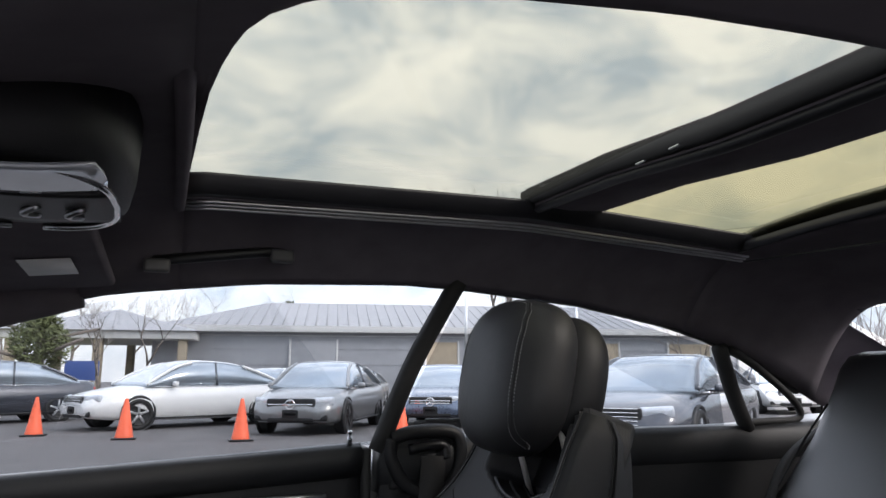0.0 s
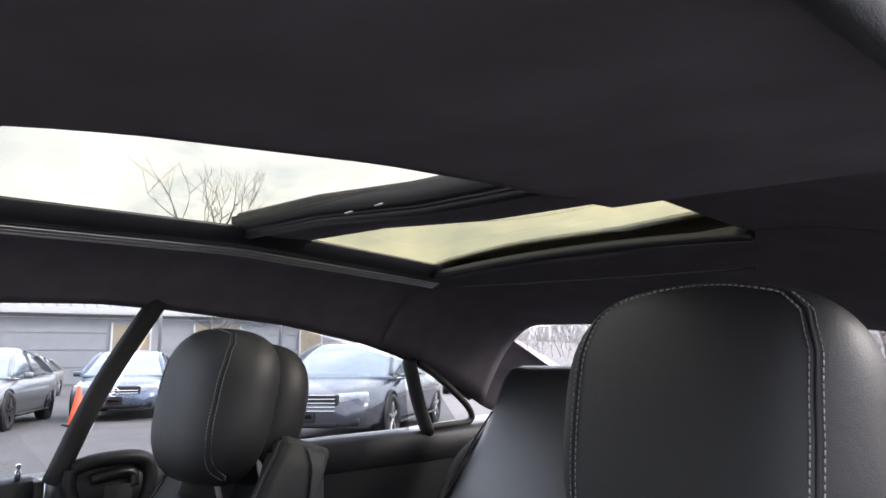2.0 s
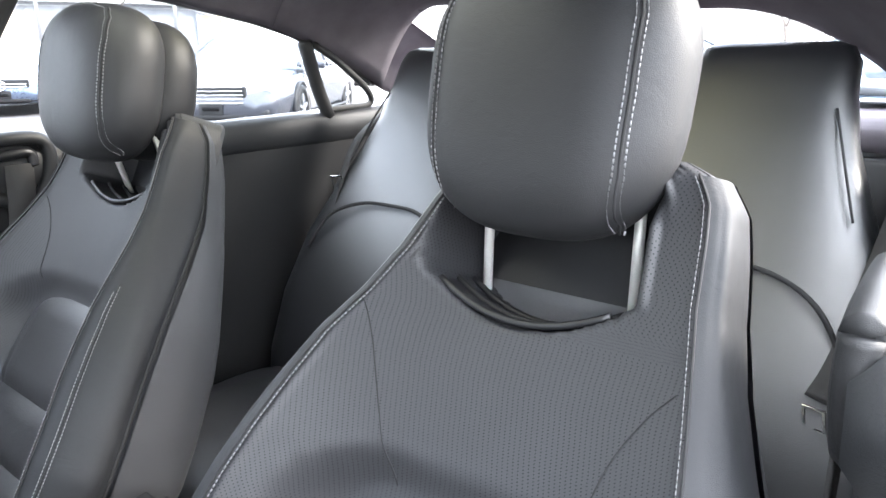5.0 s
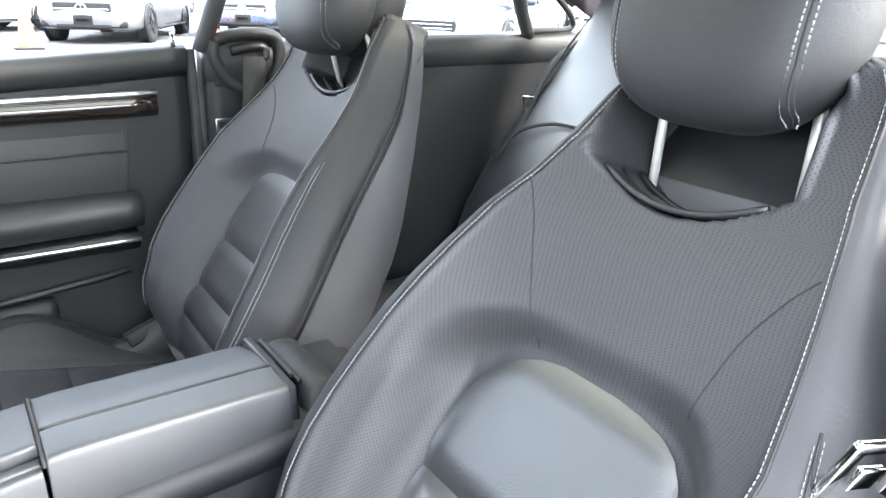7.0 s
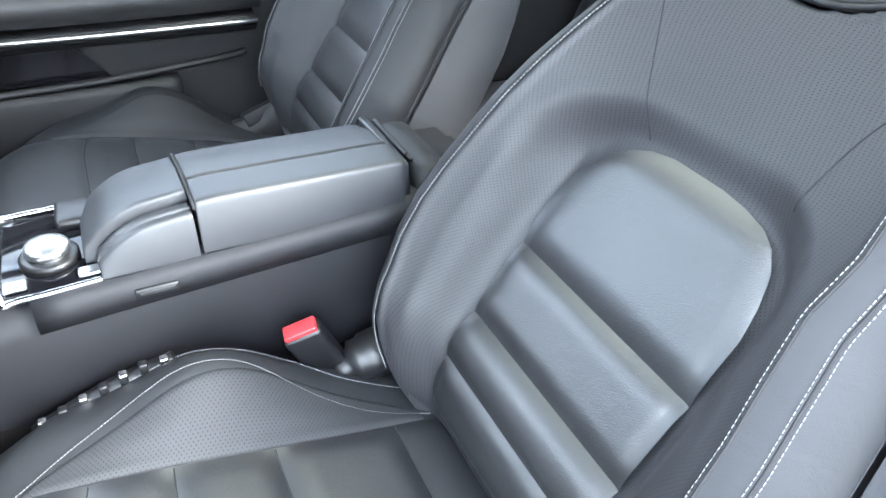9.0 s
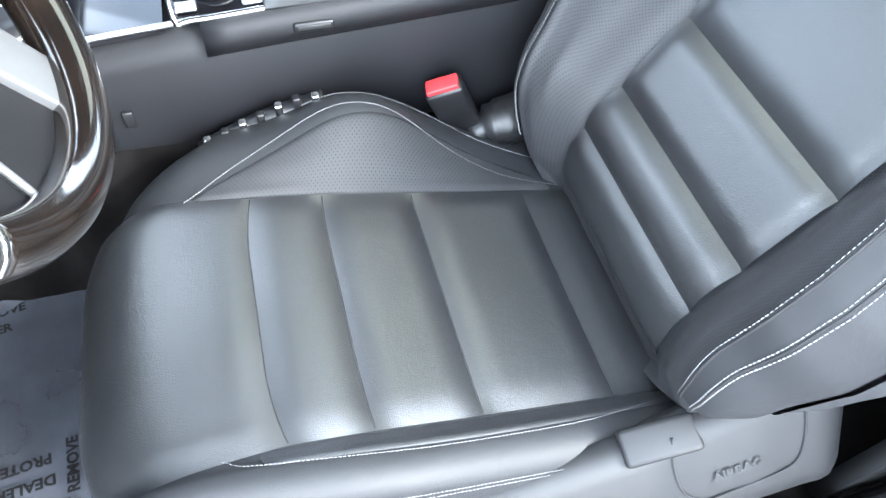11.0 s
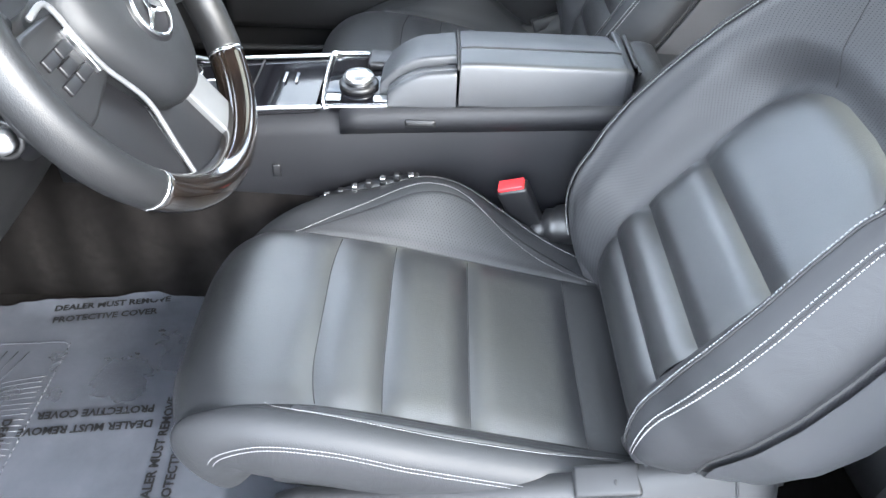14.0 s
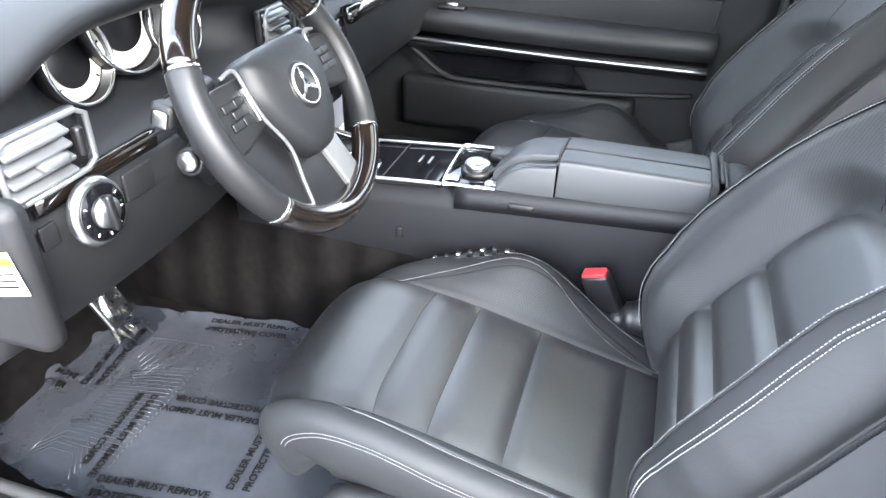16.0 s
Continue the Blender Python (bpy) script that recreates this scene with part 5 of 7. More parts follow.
part("side_clip", box((0.004, 0.012, 0.022), (-0.096, 0.285, 0.455), 0.002), DARK, con)


def armrest_block(y0, y1, x0, x1, zlow, ztop, name, nose=0.0, outer=(1, 1), fall=0.0):
    """A padded block with a flat top, crisp rounded edges and slightly leaning outer sides."""
    def side(x, sg, lean, r, zt):
        """Points from the foot of one side up and over its edge."""
        top = x + sg * 0.006 * lean
        pts = [(x, zlow), (x, zlow + 0.003), (x + (top - x) * 0.8, zt - r - 0.003)]
        pts += [(top + sg * r * (1 - math.cos(q)), zt - r * (1 - math.sin(q))) for q in np.linspace(0, math.pi / 2, 5)]
        return pts + [(top + sg * (r + 0.003), zt)]

    ys = [y0, y0 + 0.0004, y0 + 0.0012, y0 + 0.0024, y0 + 0.005] + list(np.linspace(y0 + 0.012, y1 - 0.012, 18)) + [y1 - 0.005, y1 - 0.0024, y1 - 0.0012, y1 - 0.0004, y1]
    rows = []
    for y in ys:
        f = (y - y0) / (y1 - y0)
        end = max(0.0, 1 - min(y - y0, y1 - y) / 0.0024)
        zt = ztop(y) - 0.0024 * (1 - math.sqrt(max(0.0, 1 - end * end))) - nose * max(0, (f - 0.35) / 0.65) ** 2.2
        left, right = (side(x, sg, o, 0.0018 + 0.0052 * o, zt - d) for x, sg, o, d in ((x0, 1, outer[0], 0), (x1, -1, outer[1], fall)))
        rows.append([(x, y, z) for x, z in left] + [((x0 + x1) / 2, y, zt - fall * 0.4 + 0.0012)] + [(x, y, z) for x, z in reversed(right)])
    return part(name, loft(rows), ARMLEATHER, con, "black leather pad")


ztop = lambda y: float(np.interp(y, [-0.28, -0.20, 0.0, 0.13], [0.626, 0.634, 0.635, 0.620]))  # noqa: E731
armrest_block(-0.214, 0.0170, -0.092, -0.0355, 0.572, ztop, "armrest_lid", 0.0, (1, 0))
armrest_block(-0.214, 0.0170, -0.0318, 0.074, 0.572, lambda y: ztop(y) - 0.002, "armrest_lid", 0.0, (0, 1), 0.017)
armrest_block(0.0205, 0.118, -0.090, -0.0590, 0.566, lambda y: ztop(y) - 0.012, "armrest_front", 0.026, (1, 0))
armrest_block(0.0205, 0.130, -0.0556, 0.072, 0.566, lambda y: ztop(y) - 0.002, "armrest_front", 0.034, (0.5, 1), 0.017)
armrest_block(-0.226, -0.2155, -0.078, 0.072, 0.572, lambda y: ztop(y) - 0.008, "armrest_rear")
for kk in range(5):
    part("vent_rib", box((0.10, 0.006, 0.006), (0.0, -0.232 - 0.008 * kk, 0.622 - 0.010 * kk), 0.002), DARK if kk % 2 else PLASTIC, con)
part("rear_end", box((0.15, 0.05, 0.15), (0.0, -0.262, 0.535), 0.02), PLASTIC, con)
part("armrest_seam", tube([(-0.0336, y, ztop(y) - 0.0005) for y in np.linspace(-0.212, 0.016, 24)], 0.0019, 6), SEAM, con)
part("armrest_seam", tube([(x, 0.0188, ztop(0.0188) - 0.0025 - 0.5 * max(0.0, -0.080 - x) - 0.017 * max(0.0, (x + 0.032) / 0.100) ** 1.3) for x in np.linspace(-0.088, 0.066, 16)], 0.0019, 6), SEAM, con)
part("armrest_stitch", merge(dashes([(-0.0815, y, ztop(y) - 0.024) for y in np.linspace(-0.17, 0.015, 20)]), dashes([(-0.0795, y, ztop(y) - 0.026) for y in np.linspace(0.022, 0.11, 10)])), SEAM, con)
# control field with the knob
part("control_plate", box((0.150, 0.105, 0.010), (-0.006, 0.160, 0.560), 0.004, (-3, 0, 0)), GLOSSBLACK, con, "gloss black plate")
fr = [(-0.086, 0.108, 0.567), (-0.088, 0.190, 0.564), (-0.078, 0.210, 0.563), (0.066, 0.216, 0.563), (0.076, 0.20, 0.564), (0.074, 0.125, 0.567)]
part("chrome_frame", tube(fr, 0.0035, 8, 50), CHROME, con, "chrome frame")
part("knob_ring", lathe([(0.001, 0), (0.029, 0), (0.029, 0.008), (0.026, 0.010), (0.001, 0.010)], pose(-0.030, 0.163, 0.564)), DARK, con)
part("rotary_knob", lathe([(0.001, 0.0), (0.020, 0.0), (0.019, 0.003), (0.019, 0.006), (0.0222, 0.008), (0.0226, 0.012), (0.0205, 0.0152), (0.015, 0.017), (0.001, 0.0175)], pose(-0.030, 0.163, 0.570), 40), SATIN, con, "bright metal rotary knob")
for y in (0.128, 0.196):
    part("plate_button", box((0.016, 0.022, 0.005), (-0.068, y, 0.567), 0.002), SATIN, con)
part("hand_rest", box((0.05, 0.04, 0.016), (0.045, 0.135, 0.570), 0.006), DARK, con)
# gloss tray cover, cup holders and bright edges
rows = []
for y in np.linspace(0.222, 0.60, 16):
    zt = float(np.interp(y, [0.22, 0.42, 0.60], [0.556, 0.540, 0.572]))
    rows.append([(-0.083, y, zt - 0.006), (-0.082, y, zt), (0.074, y, zt), (0.075, y, zt - 0.006)])
part("tray_cover", loft(rows), GLOSSBLACK, con, "gloss black sliding cover", smooth=False)
for x in (-0.085, 0.077):
    part("edge_trim", tube([(x, y, float(np.interp(y, [0.19, 0.42, 0.60], [0.562, 0.545, 0.576]))) for y in np.linspace(0.20, 0.60, 12)], 0.0034, 8), SATIN, con, "bright edge trim")
for x, y in ((-0.030, 0.385), (0.022, 0.450)):
    part("cup_holder", merge(ring(0.036, 0.003, pose(x, y, 0.546)), lathe([(0.001, -0.002), (0.034, -0.002), (0.034, 0.0035), (0.001, 0.0035)], pose(x, y, 0.543))), [CHROME], con, "cup holder with chrome rim")
    part("cup_well", lathe([(0.001, 0.0), (0.033, 0.0), (0.033, 0.0012), (0.001, 0.0012)], pose(x, y, 0.5468)), DARK, con, "dark cup well")
part("cover_gap", tube([(-0.08, 0.325, 0.5495), (0.074, 0.325, 0.5495)], 0.0015, 6), SEAM, con)
for y, ww in ((0.262, 0.03), (0.28, 0.03)):
    part("print_bar", box((ww, 0.004, 0.0006), (0.01, y, 0.5548), 0), SATIN, con)

# ---- dashboard ----
dash = thing("dashboard", "black dashboard with round dials, air vents and a light switch", "dashboard", (0, 0.6, 0.6))


def face(x, drop=0.0):
    """Cross-section of the dash from the windscreen down to the knee panel."""
    hood = 0.045 * math.exp(-(((x + 0.385) / 0.20) ** 4))
    back = 0.10 * math.exp(-(((x + 0.385) / 0.17) ** 4))
    return [(1.15, 0.84), (1.0, 0.90), (0.75, 0.905 + hood * 0.6), (0.58, 0.895 + hood), (0.505 + back * 0.0, 0.880 + hood * 0.85), (0.485 + back * 0.2, 0.862 + hood * 0.6), (0.492 + back, 0.840 + hood * 0.3),
            (0.490 + back * 0.7, 0.800 - 0.0 * hood), (0.462 + back * 0.25, 0.768), (0.460, 0.745), (0.462, 0.700), (0.475, 0.650), (0.505, 0.60), (0.56, 0.565), (0.70, 0.555), (1.0, 0.60)]


rows = []
for x in np.linspace(-0.70, 0.70, 90):
    rows.append([(x, y, z) for y, z in spline(face(x), 60)])
bm = grid_mesh(rows)
bmesh.ops.recalc_face_normals(bm, faces=bm.faces)
part("dash_body", bm, SOFT, dash)
part("dash_end", box((0.03, 0.30, 0.165), (-0.705, 0.560, 0.722), 0.02), PLASTIC, dash)
part("dash_end", box((0.03, 0.30, 0.30), (0.705, 0.62, 0.73), 0.02), PLASTIC, dash)
lab = part("notice_label", box((0.001, 0.052, 0.046), (-0.7215, 0.438, 0.735), 0, (-14, 0, 0)), WHITE, dash, "white label with a yellow head")
part("label_head", box((0.001, 0.052, 0.013), (-0.7222, 0.4422, 0.7515), 0, (-14, 0, 0)), YELLOW, lab, "yellow band")
for kk in range(3):
    part("print_bar", box((0.001, 0.040, 0.002), (-0.7222, 0.437, 0.736 - 0.007 * kk), 0, (-14, 0, 0)), INK, lab)
# lower knee panel in front of the seat
rows = []
for x in np.linspace(-0.715, -0.205, 24):
    e = 0.02 * ((x + 0.46) / 0.25) ** 2
    rows.append([(x, 0.446 + e, 0.752), (x, 0.444 + e, 0.70), (x, 0.452 + e, 0.655), (x, 0.475 + e, 0.605), (x, 0.525 + e, 0.565), (x, 0.66, 0.535), (x, 0.68, 0.56), (x, 0.50, 0.74)])
part("knee_panel", loft(rows), PLASTIC, dash)
part("panel_gap", tube([(x, 0.447 + 0.02 * ((x + 0.46) / 0.25) ** 2, 0.772) for x in np.linspace(-0.70, -0.46, 12)], 0.002, 6), SEAM, dash)
rows = [[(x, 0.4475, 0.757), (x, 0.4470, 0.765), (x, 0.4478, 0.778), (x, 0.455, 0.778), (x, 0.455, 0.757)] for x in np.linspace(-0.655, -0.470, 12)]
part("wood_strip", loft(rows), WOOD, dash, "dark glossy wood strip")
# light switch
ls = pose(-0.598, 0.438, 0.737, 84, 0, 0)
lsw = part("light_switch", lathe([(0.001, 0), (0.036, 0), (0.038, 0.004), (0.036, 0.010), (0.030, 0.012), (0.001, 0.012)], ls, 40), SATIN, dash, "bright round light switch")
part("switch_face", lathe([(0.001, 0.0122), (0.031, 0.0122), (0.030, 0.0142), (0.001, 0.0142)], ls), GLOSSBLACK, lsw, "black switch face")
for ang in range(150, 391, 40):
    part("switch_mark", box((0.004, 0.0016, 0.0006), (0, 0, 0), 0), WHITE, lsw).matrix_basis = ls @ pose(0, 0, 0, 0, 0, ang) @ pose(0.0255, 0, 0.0144)
part("switch_groove", ring(0.030, 0.0016, ls @ pose(0, 0, 0.0128), 40, 6), DARK, lsw)
part("switch_knob", lathe([(0.001, 0.014), (0.0175, 0.014), (0.017, 0.021), (0.001, 0.022)], ls), SATIN, lsw)
bm = box((0.009, 0.040, 0.010), (0, 0, 0.024), 0.003)
bmesh.ops.transform(bm, matrix=ls, verts=bm.verts)
part("switch_grip", bm, DARK, lsw)
part("small_button", box((0.022, 0.004, 0.026), (-0.652, 0.446, 0.735), 0.002), PLASTIC, dash)
part("small_cover", box((0.050, 0.004, 0.034), (-0.520, 0.442, 0.735), 0.003), PLASTIC, dash)


def air_vent(x, y, z, w, h, name="air_vent", turn=0):
    m = pose(x, y, z, 0, 0, turn)
    def at(bm):
        bmesh.ops.transform(bm, matrix=m, verts=bm.verts)
        return bm
    v = part(name, at(box((w, 0.012, h), (0, 0.010, 0), 0.004)), DARK, dash, "air vent with bright frame and slats")
    rim = [(-w / 2, -0.004, -h / 2), (w / 2, -0.004, -h / 2), (w / 2, -0.004, h / 2), (-w / 2, -0.004, h / 2)]
    pts = []
    for k in range(4):
        a, b = Vector(rim[k]), Vector(rim[(k + 1) % 4])
        pts += [a.lerp(b, 0.12), a.lerp(b, 0.88)]
    part("vent_frame", tube([tuple(m @ p) for p in pts + [pts[0]]], 0.0034, 8), SILVERTRIM, v, "bright frame")
    for k in range(4):
        part("vent_slat", at(box((w * 0.70, 0.022, 0.0052), (-w * 0.11, 0.000, -h * 0.33 + k * h * 0.22), 0.002, (24, 0, 0))), SILVERTRIM, v)
    part("vent_tab", at(box((w * 0.30, 0.014, 0.010), (-w * 0.02, -0.010, -0.004), 0.004)), SILVERTRIM, v)
    part("vent_wheel", at(box((0.010, 0.012, h * 0.5), (w * 0.36, -0.004, 0), 0.004)), DARK, v)


air_vent(-0.628, 0.446, 0.812, 0.112, 0.064)
air_vent(-0.130, 0.468, 0.812, 0.085, 0.060)
air_vent(-0.020, 0.468, 0.812, 0.085, 0.060)
# instruments
for x, z, r in ((-0.462, 0.842, 0.050), (-0.370, 0.872, 0.068), (-0.278, 0.842, 0.050)):
    m = pose(x, 0.560, z, 78, 0, 0)
    dial = part("instrument", lathe([(0.001, -0.002), (r, -0.002), (r, 0.002), (0.001, 0.002)], m, 40), DARK, dash, "round dial with pale ring scale")
    part("dial_ring", ring(r * 0.78, r * 0.16, m @ pose(0, 0, 0.004), 40, 8, flat=0.10), DIAL, dial, "pale scale ring")
    part("dial_rim", ring(r * 1.03, 0.0024, m @ pose(0, 0, 0.020), 48, 8), CHROME, dial, "bright rim")
    part("dial_tube", lathe([(r * 1.0, 0.0), (r * 1.02, 0.020), (r * 1.05, 0.020), (r * 1.05, 0.0)], m, 40), DARK, dial)
    for a in np.linspace(-40, 220, 14):
        q = m @ pose(0, 0, 0, 0, 0, a) @ pose(r * 0.80, 0, 0.0066)
        bm = box((r * 0.10, r * 0.035, 0.001), (0, 0, 0), 0)
        bmesh.ops.transform(bm, matrix=q, verts=bm.verts)
        part("scale_mark", bm, INK, dial)
# centre stack with keys and wood
rows = [[(x, 0.46, 0.775), (x, 0.452, 0.74), (x, 0.455, 0.68), (x, 0.475, 0.62), (x, 0.53, 0.575), (x, 0.62, 0.57), (x, 0.62, 0.78)] for x in np.linspace(-0.10, 0.09, 12)]
part("centre_stack", loft(rows), GLOSSBLACK, dash, "gloss black centre stack")
for r_ in range(3):
    for c_ in range(6):
        part("stack_key", box((0.018, 0.006, 0.009), (-0.068 + 0.025 * c_, 0.450 + 0.006 * r_ * r_, 0.735 - 0.034 * r_), 0.002), SATIN if r_ == 1 else DARK, dash)
rows = [[(x, 0.448, 0.760), (x, 0.442, 0.775), (x, 0.450, 0.788), (x, 0.47, 0.788), (x, 0.47, 0.760)] for x in np.linspace(0.10, 0.66, 12)]
part("wood_strip", loft(rows), WOOD, dash, "dark glossy wood strip")

# ---- steering wheel ----
WC, WR = Vector((-0.361, 0.332, 0.799)), 0.162
wm = Matrix.Translation(WC) @ Euler((radians(62), 0, radians(0))).to_matrix().to_4x4()
wheel = thing("steering_wheel", "three-spoke steering wheel in black leather and dark wood", "steering wheel", tuple(WC))
for a0, a1, mat, nm, lb in ((152, 218, WHEELLEATHER, "rim_grip", "black leather grip"), (-38, 28, WHEELLEATHER, "rim_grip", "black leather grip"), (28, 152, WOOD, "rim_top", "glossy dark wood rim"), (218, 322, WOOD, "rim_bottom", "glossy dark wood rim")):
    part(nm, ring(WR, 0.0178, wm, 40, 14, (a0, a1), 1.15), mat, wheel, lb)
for a in (28, 152, 218, 322):
    part("rim_joint", ring(WR, 0.0184, wm, 2, 14, (a - 0.6, a + 0.6), 1.15), CHROME, wheel)
pad = [(0.078, 0.040), (0.056, 0.060), (-0.056, 0.060), (-0.078, 0.040), (-0.078, 0.005), (-0.050, -0.052), (-0.020, -0.080), (0.020, -0.080), (0.050, -0.052), (0.078, 0.005)]
pad_pts = [tuple(q) for q in spline(pad + [pad[0]], 60)[:-1]]
rows = [[tuple(wm @ Vector((x * s, y * s, h))) for x, y in pad_pts] for s, h in ((0.90, -0.03), (1.0, -0.012), (1.0, 0.006), (0.95, 0.018), (0.82, 0.026), (0.5, 0.031), (0.1, 0.032))]
hub = part("hub_pad", loft(rows), SOFT, wheel, "soft black hub pad")
part("emblem", ring(0.0245, 0.0022, wm @ pose(0, 0, 0.033), 40, 8), CHROME, hub, "bright ring emblem")
for a in (90, 210, 330):
    q = wm @ pose(0, 0, 0.0325, 0, 0, a)
    part("emblem_bar", prism([(0, -0.004), (0.0235, -0.0006), (0.0235, 0.0006), (0, 0.004)], 0.002, q), CHROME, hub)
part("emblem_dish", lathe([(0.001, 0), (0.031, 0), (0.029, 0.0015), (0.001, 0.0015)], wm @ pose(0, 0, 0.0305)), DARK, hub)
for sg in (1, -1):
    part("hub_trim", tube([tuple(wm @ Vector((sg * x, y, h))) for x, y, h in ((0.110, 0.052, 0.010), (0.085, 0.052, 0.012), (0.080, 0.020, 0.010), (0.074, -0.010, 0.008), (0.056, -0.054, 0.006), (0.058, -0.100, 0.0), (0.064, -0.150, -0.004))[: 7 if sg < 0 else 5]], 0.0026, 8, 50), SILVERTRIM, wheel, "thin silver trim line")
    arm = [(0.060 * sg, 0.044), (0.120 * sg, 0.046), (0.172 * sg, 0.034), (0.178 * sg, 0.0), (0.168 * sg, -0.034), (0.120 * sg, -0.030), (0.070 * sg, -0.016)]
    sp = part("spoke", prism(arm if sg > 0 else arm[::-1], 0.022, wm @ pose(0, 0, -0.016), 0.005), PLASTIC, wheel, "charcoal spoke")
    for kx, ky in ((0.098, 0.022), (0.120, 0.022), (0.098, 0.0), (0.120, 0.0), (0.109, 0.011)):
        bm = box((0.0195, 0.0100, 0.005), (kx * sg, ky, 0.0065), 0.0012)
        bmesh.ops.transform(bm, matrix=wm, verts=bm.verts)
        part("spoke_key", bm, DARK, sp)
    bm = box((0.003, 0.040, 0.006), (0.084 * sg, 0.012, 0.008), 0.001)
    bmesh.ops.transform(bm, matrix=wm, verts=bm.verts)
    part("spoke_trim", bm, SATIN, sp)
    leg = [(0.012 * sg, -0.072), (0.050 * sg, -0.050), (0.074 * sg, -0.158), (0.034 * sg, -0.168)]
    if sg < 0:
        leg = [(-0.043, -0.058), (-0.048, -0.050), (-0.068, -0.161), (-0.062, -0.164)]
    part("lower_spoke", prism(leg if sg > 0 else leg[::-1], 0.012 if sg > 0 else 0.003, wm @ pose(0, 0, -0.012), 0.003 if sg > 0 else 0.001), SILVERTRIM, wheel, "bright metal lower spoke")
part("spoke_web", prism([(-0.070, 0.006), (-0.150, -0.012), (-0.140, -0.060), (-0.112, -0.108), (-0.064, -0.146), (-0.046, -0.060)], 0.012, wm @ pose(0, 0, -0.018), 0.003), DARK, wheel, "black lower spoke panel")
part("spoke_web", prism([(-0.044, -0.055), (0.030, -0.07), (0.045, -0.168), (-0.064, -0.165)], 0.008, wm @ pose(0, 0, -0.016), 0.002), DARK, wheel)
part("column", tube([tuple(wm @ Vector((0, 0, -0.02))), tuple(wm @ Vector((0, -0.01, -0.10))), tuple(wm @ Vector((0, -0.02, -0.24)))], 0.055, 20, 8), DARK, wheel, "black column shroud")
for nm, pts, r, mt in (("stalk", [(-0.40, 0.42, 0.812), (-0.455, 0.405, 0.815), (-0.500, 0.398, 0.818)], 0.012, DARK), ("stalk", [(-0.40, 0.43, 0.772), (-0.455, 0.415, 0.774)], 0.013, DARK), ("stalk", [(-0.40, 0.43, 0.740), (-0.46, 0.415, 0.737)], 0.014, DARK), ("stalk", [(-0.29, 0.42, 0.80), (-0.22, 0.405, 0.815), (-0.19, 0.40, 0.82)], 0.012, DARK)):
    part(nm, tube(pts, r, 12, 8), mt, wheel, "black column stalk")
part("stalk_cap", box((0.024, 0.028, 0.028), (-0.508, 0.395, 0.817), 0.006, (10, 8, 0)), PLASTIC, wheel, "charcoal stalk cap")
part("stalk_button", box((0.006, 0.018, 0.018), (-0.522, 0.393, 0.816), 0.003, (10, 8, 0)), SATIN, wheel, "bright stalk end button")
for kk in range(3):
    part("stalk_rib", ring(0.0135, 0.0016, pose(-0.462 - 0.010 * kk, 0.404, 0.8155, 0, -86, 0), 24, 6), DARK, wheel)
part("ignition_cap", lathe([(0.001, 0), (0.0125, 0), (0.012, 0.008), (0.001, 0.009)], pose(-0.462, 0.414, 0.737, 8, -72, 0)), SATIN, wheel, "bright key dial")
part("ignition_ring", ring(0.0155, 0.003, pose(-0.461, 0.414, 0.737, 8, -72, 0), 24, 8), DARK, wheel)

# ---- pedals and the film-covered floor mat ----
ped = thing("brake_pedal", "perforated metal brake pedal wrapped in clear film", "pedal", (-0.26, 0.85, 0.25))
part("pedal_plate", box((0.070, 0.010, 0.150), (-0.262, 0.840, 0.305), 0.008, (-30, 0, 8)), SATIN, ped)
for kx in (-0.02, 0.0, 0.02):
    for kz in (-0.055, -0.030, -0.005, 0.020, 0.045):
        bm = lathe([(0.001, 0), (0.0060, 0), (0.0055, 0.003), (0.001, 0.003)], pose(-0.262, 0.840, 0.305, -30, 0, 8) @ pose(kx, -0.005, kz, 90, 0, 0), 10)
        part("pedal_stud", bm, RUBBER, ped)
part("pedal_arm", tube([(-0.255, 0.845, 0.30), (-0.27, 0.90, 0.40), (-0.28, 0.93, 0.55)], 0.012, 8, 10), DARK, ped)
rows = []
for f in np.linspace(0, 1, 16):
    w = 0.042 + 0.020 * f
    row = []
    for g in np.linspace(0, 1, 18):
        x, h = -0.255 + (g - 0.5) * 2 * w + 0.012 * f, -0.012 - 0.010 * math.sin(math.pi * g)
        row.append((x + 0.004 * noise.noise((g * 9, f * 7, 3.0)), 0.880 - 0.100 * f + h + 0.010 * noise.noise((g * 6, f * 6, 9.0)), 0.375 - 0.170 * f + 0.006 * noise.noise((g * 8, f * 5, 1.0))))
    rows.append(row)
wrap = grid_mesh(rows)
bmesh.ops.recalc_face_normals(wrap, faces=wrap.faces)
part("clear_wrap", wrap, WRAP, ped, "crumpled clear film")
part("brake_release", box((0.030, 0.006, 0.022), (-0.553, 0.497, 0.620), 0.003, (-35, 0, 0)), DARK, dash, "small release handle")
part("release_mark", box((0.010, 0.002, 0.008), (-0.553, 0.4935, 0.6175), 0.001, (-35, 0, 0)), WHITE, dash)
ped2 = thing("parking_pedal", "black rubber parking brake pedal", "pedal", (-0.56, 0.86, 0.35))
part("pedal_plate", box((0.06, 0.012, 0.05), (-0.52, 0.84, 0.36), 0.006, (-35, 0, 0)), RUBBER, ped2)
part("pedal_arm", tube([(-0.52, 0.85, 0.37), (-0.53, 0.88, 0.45), (-0.53, 0.90, 0.56)], 0.010, 8, 8), DARK, ped2)

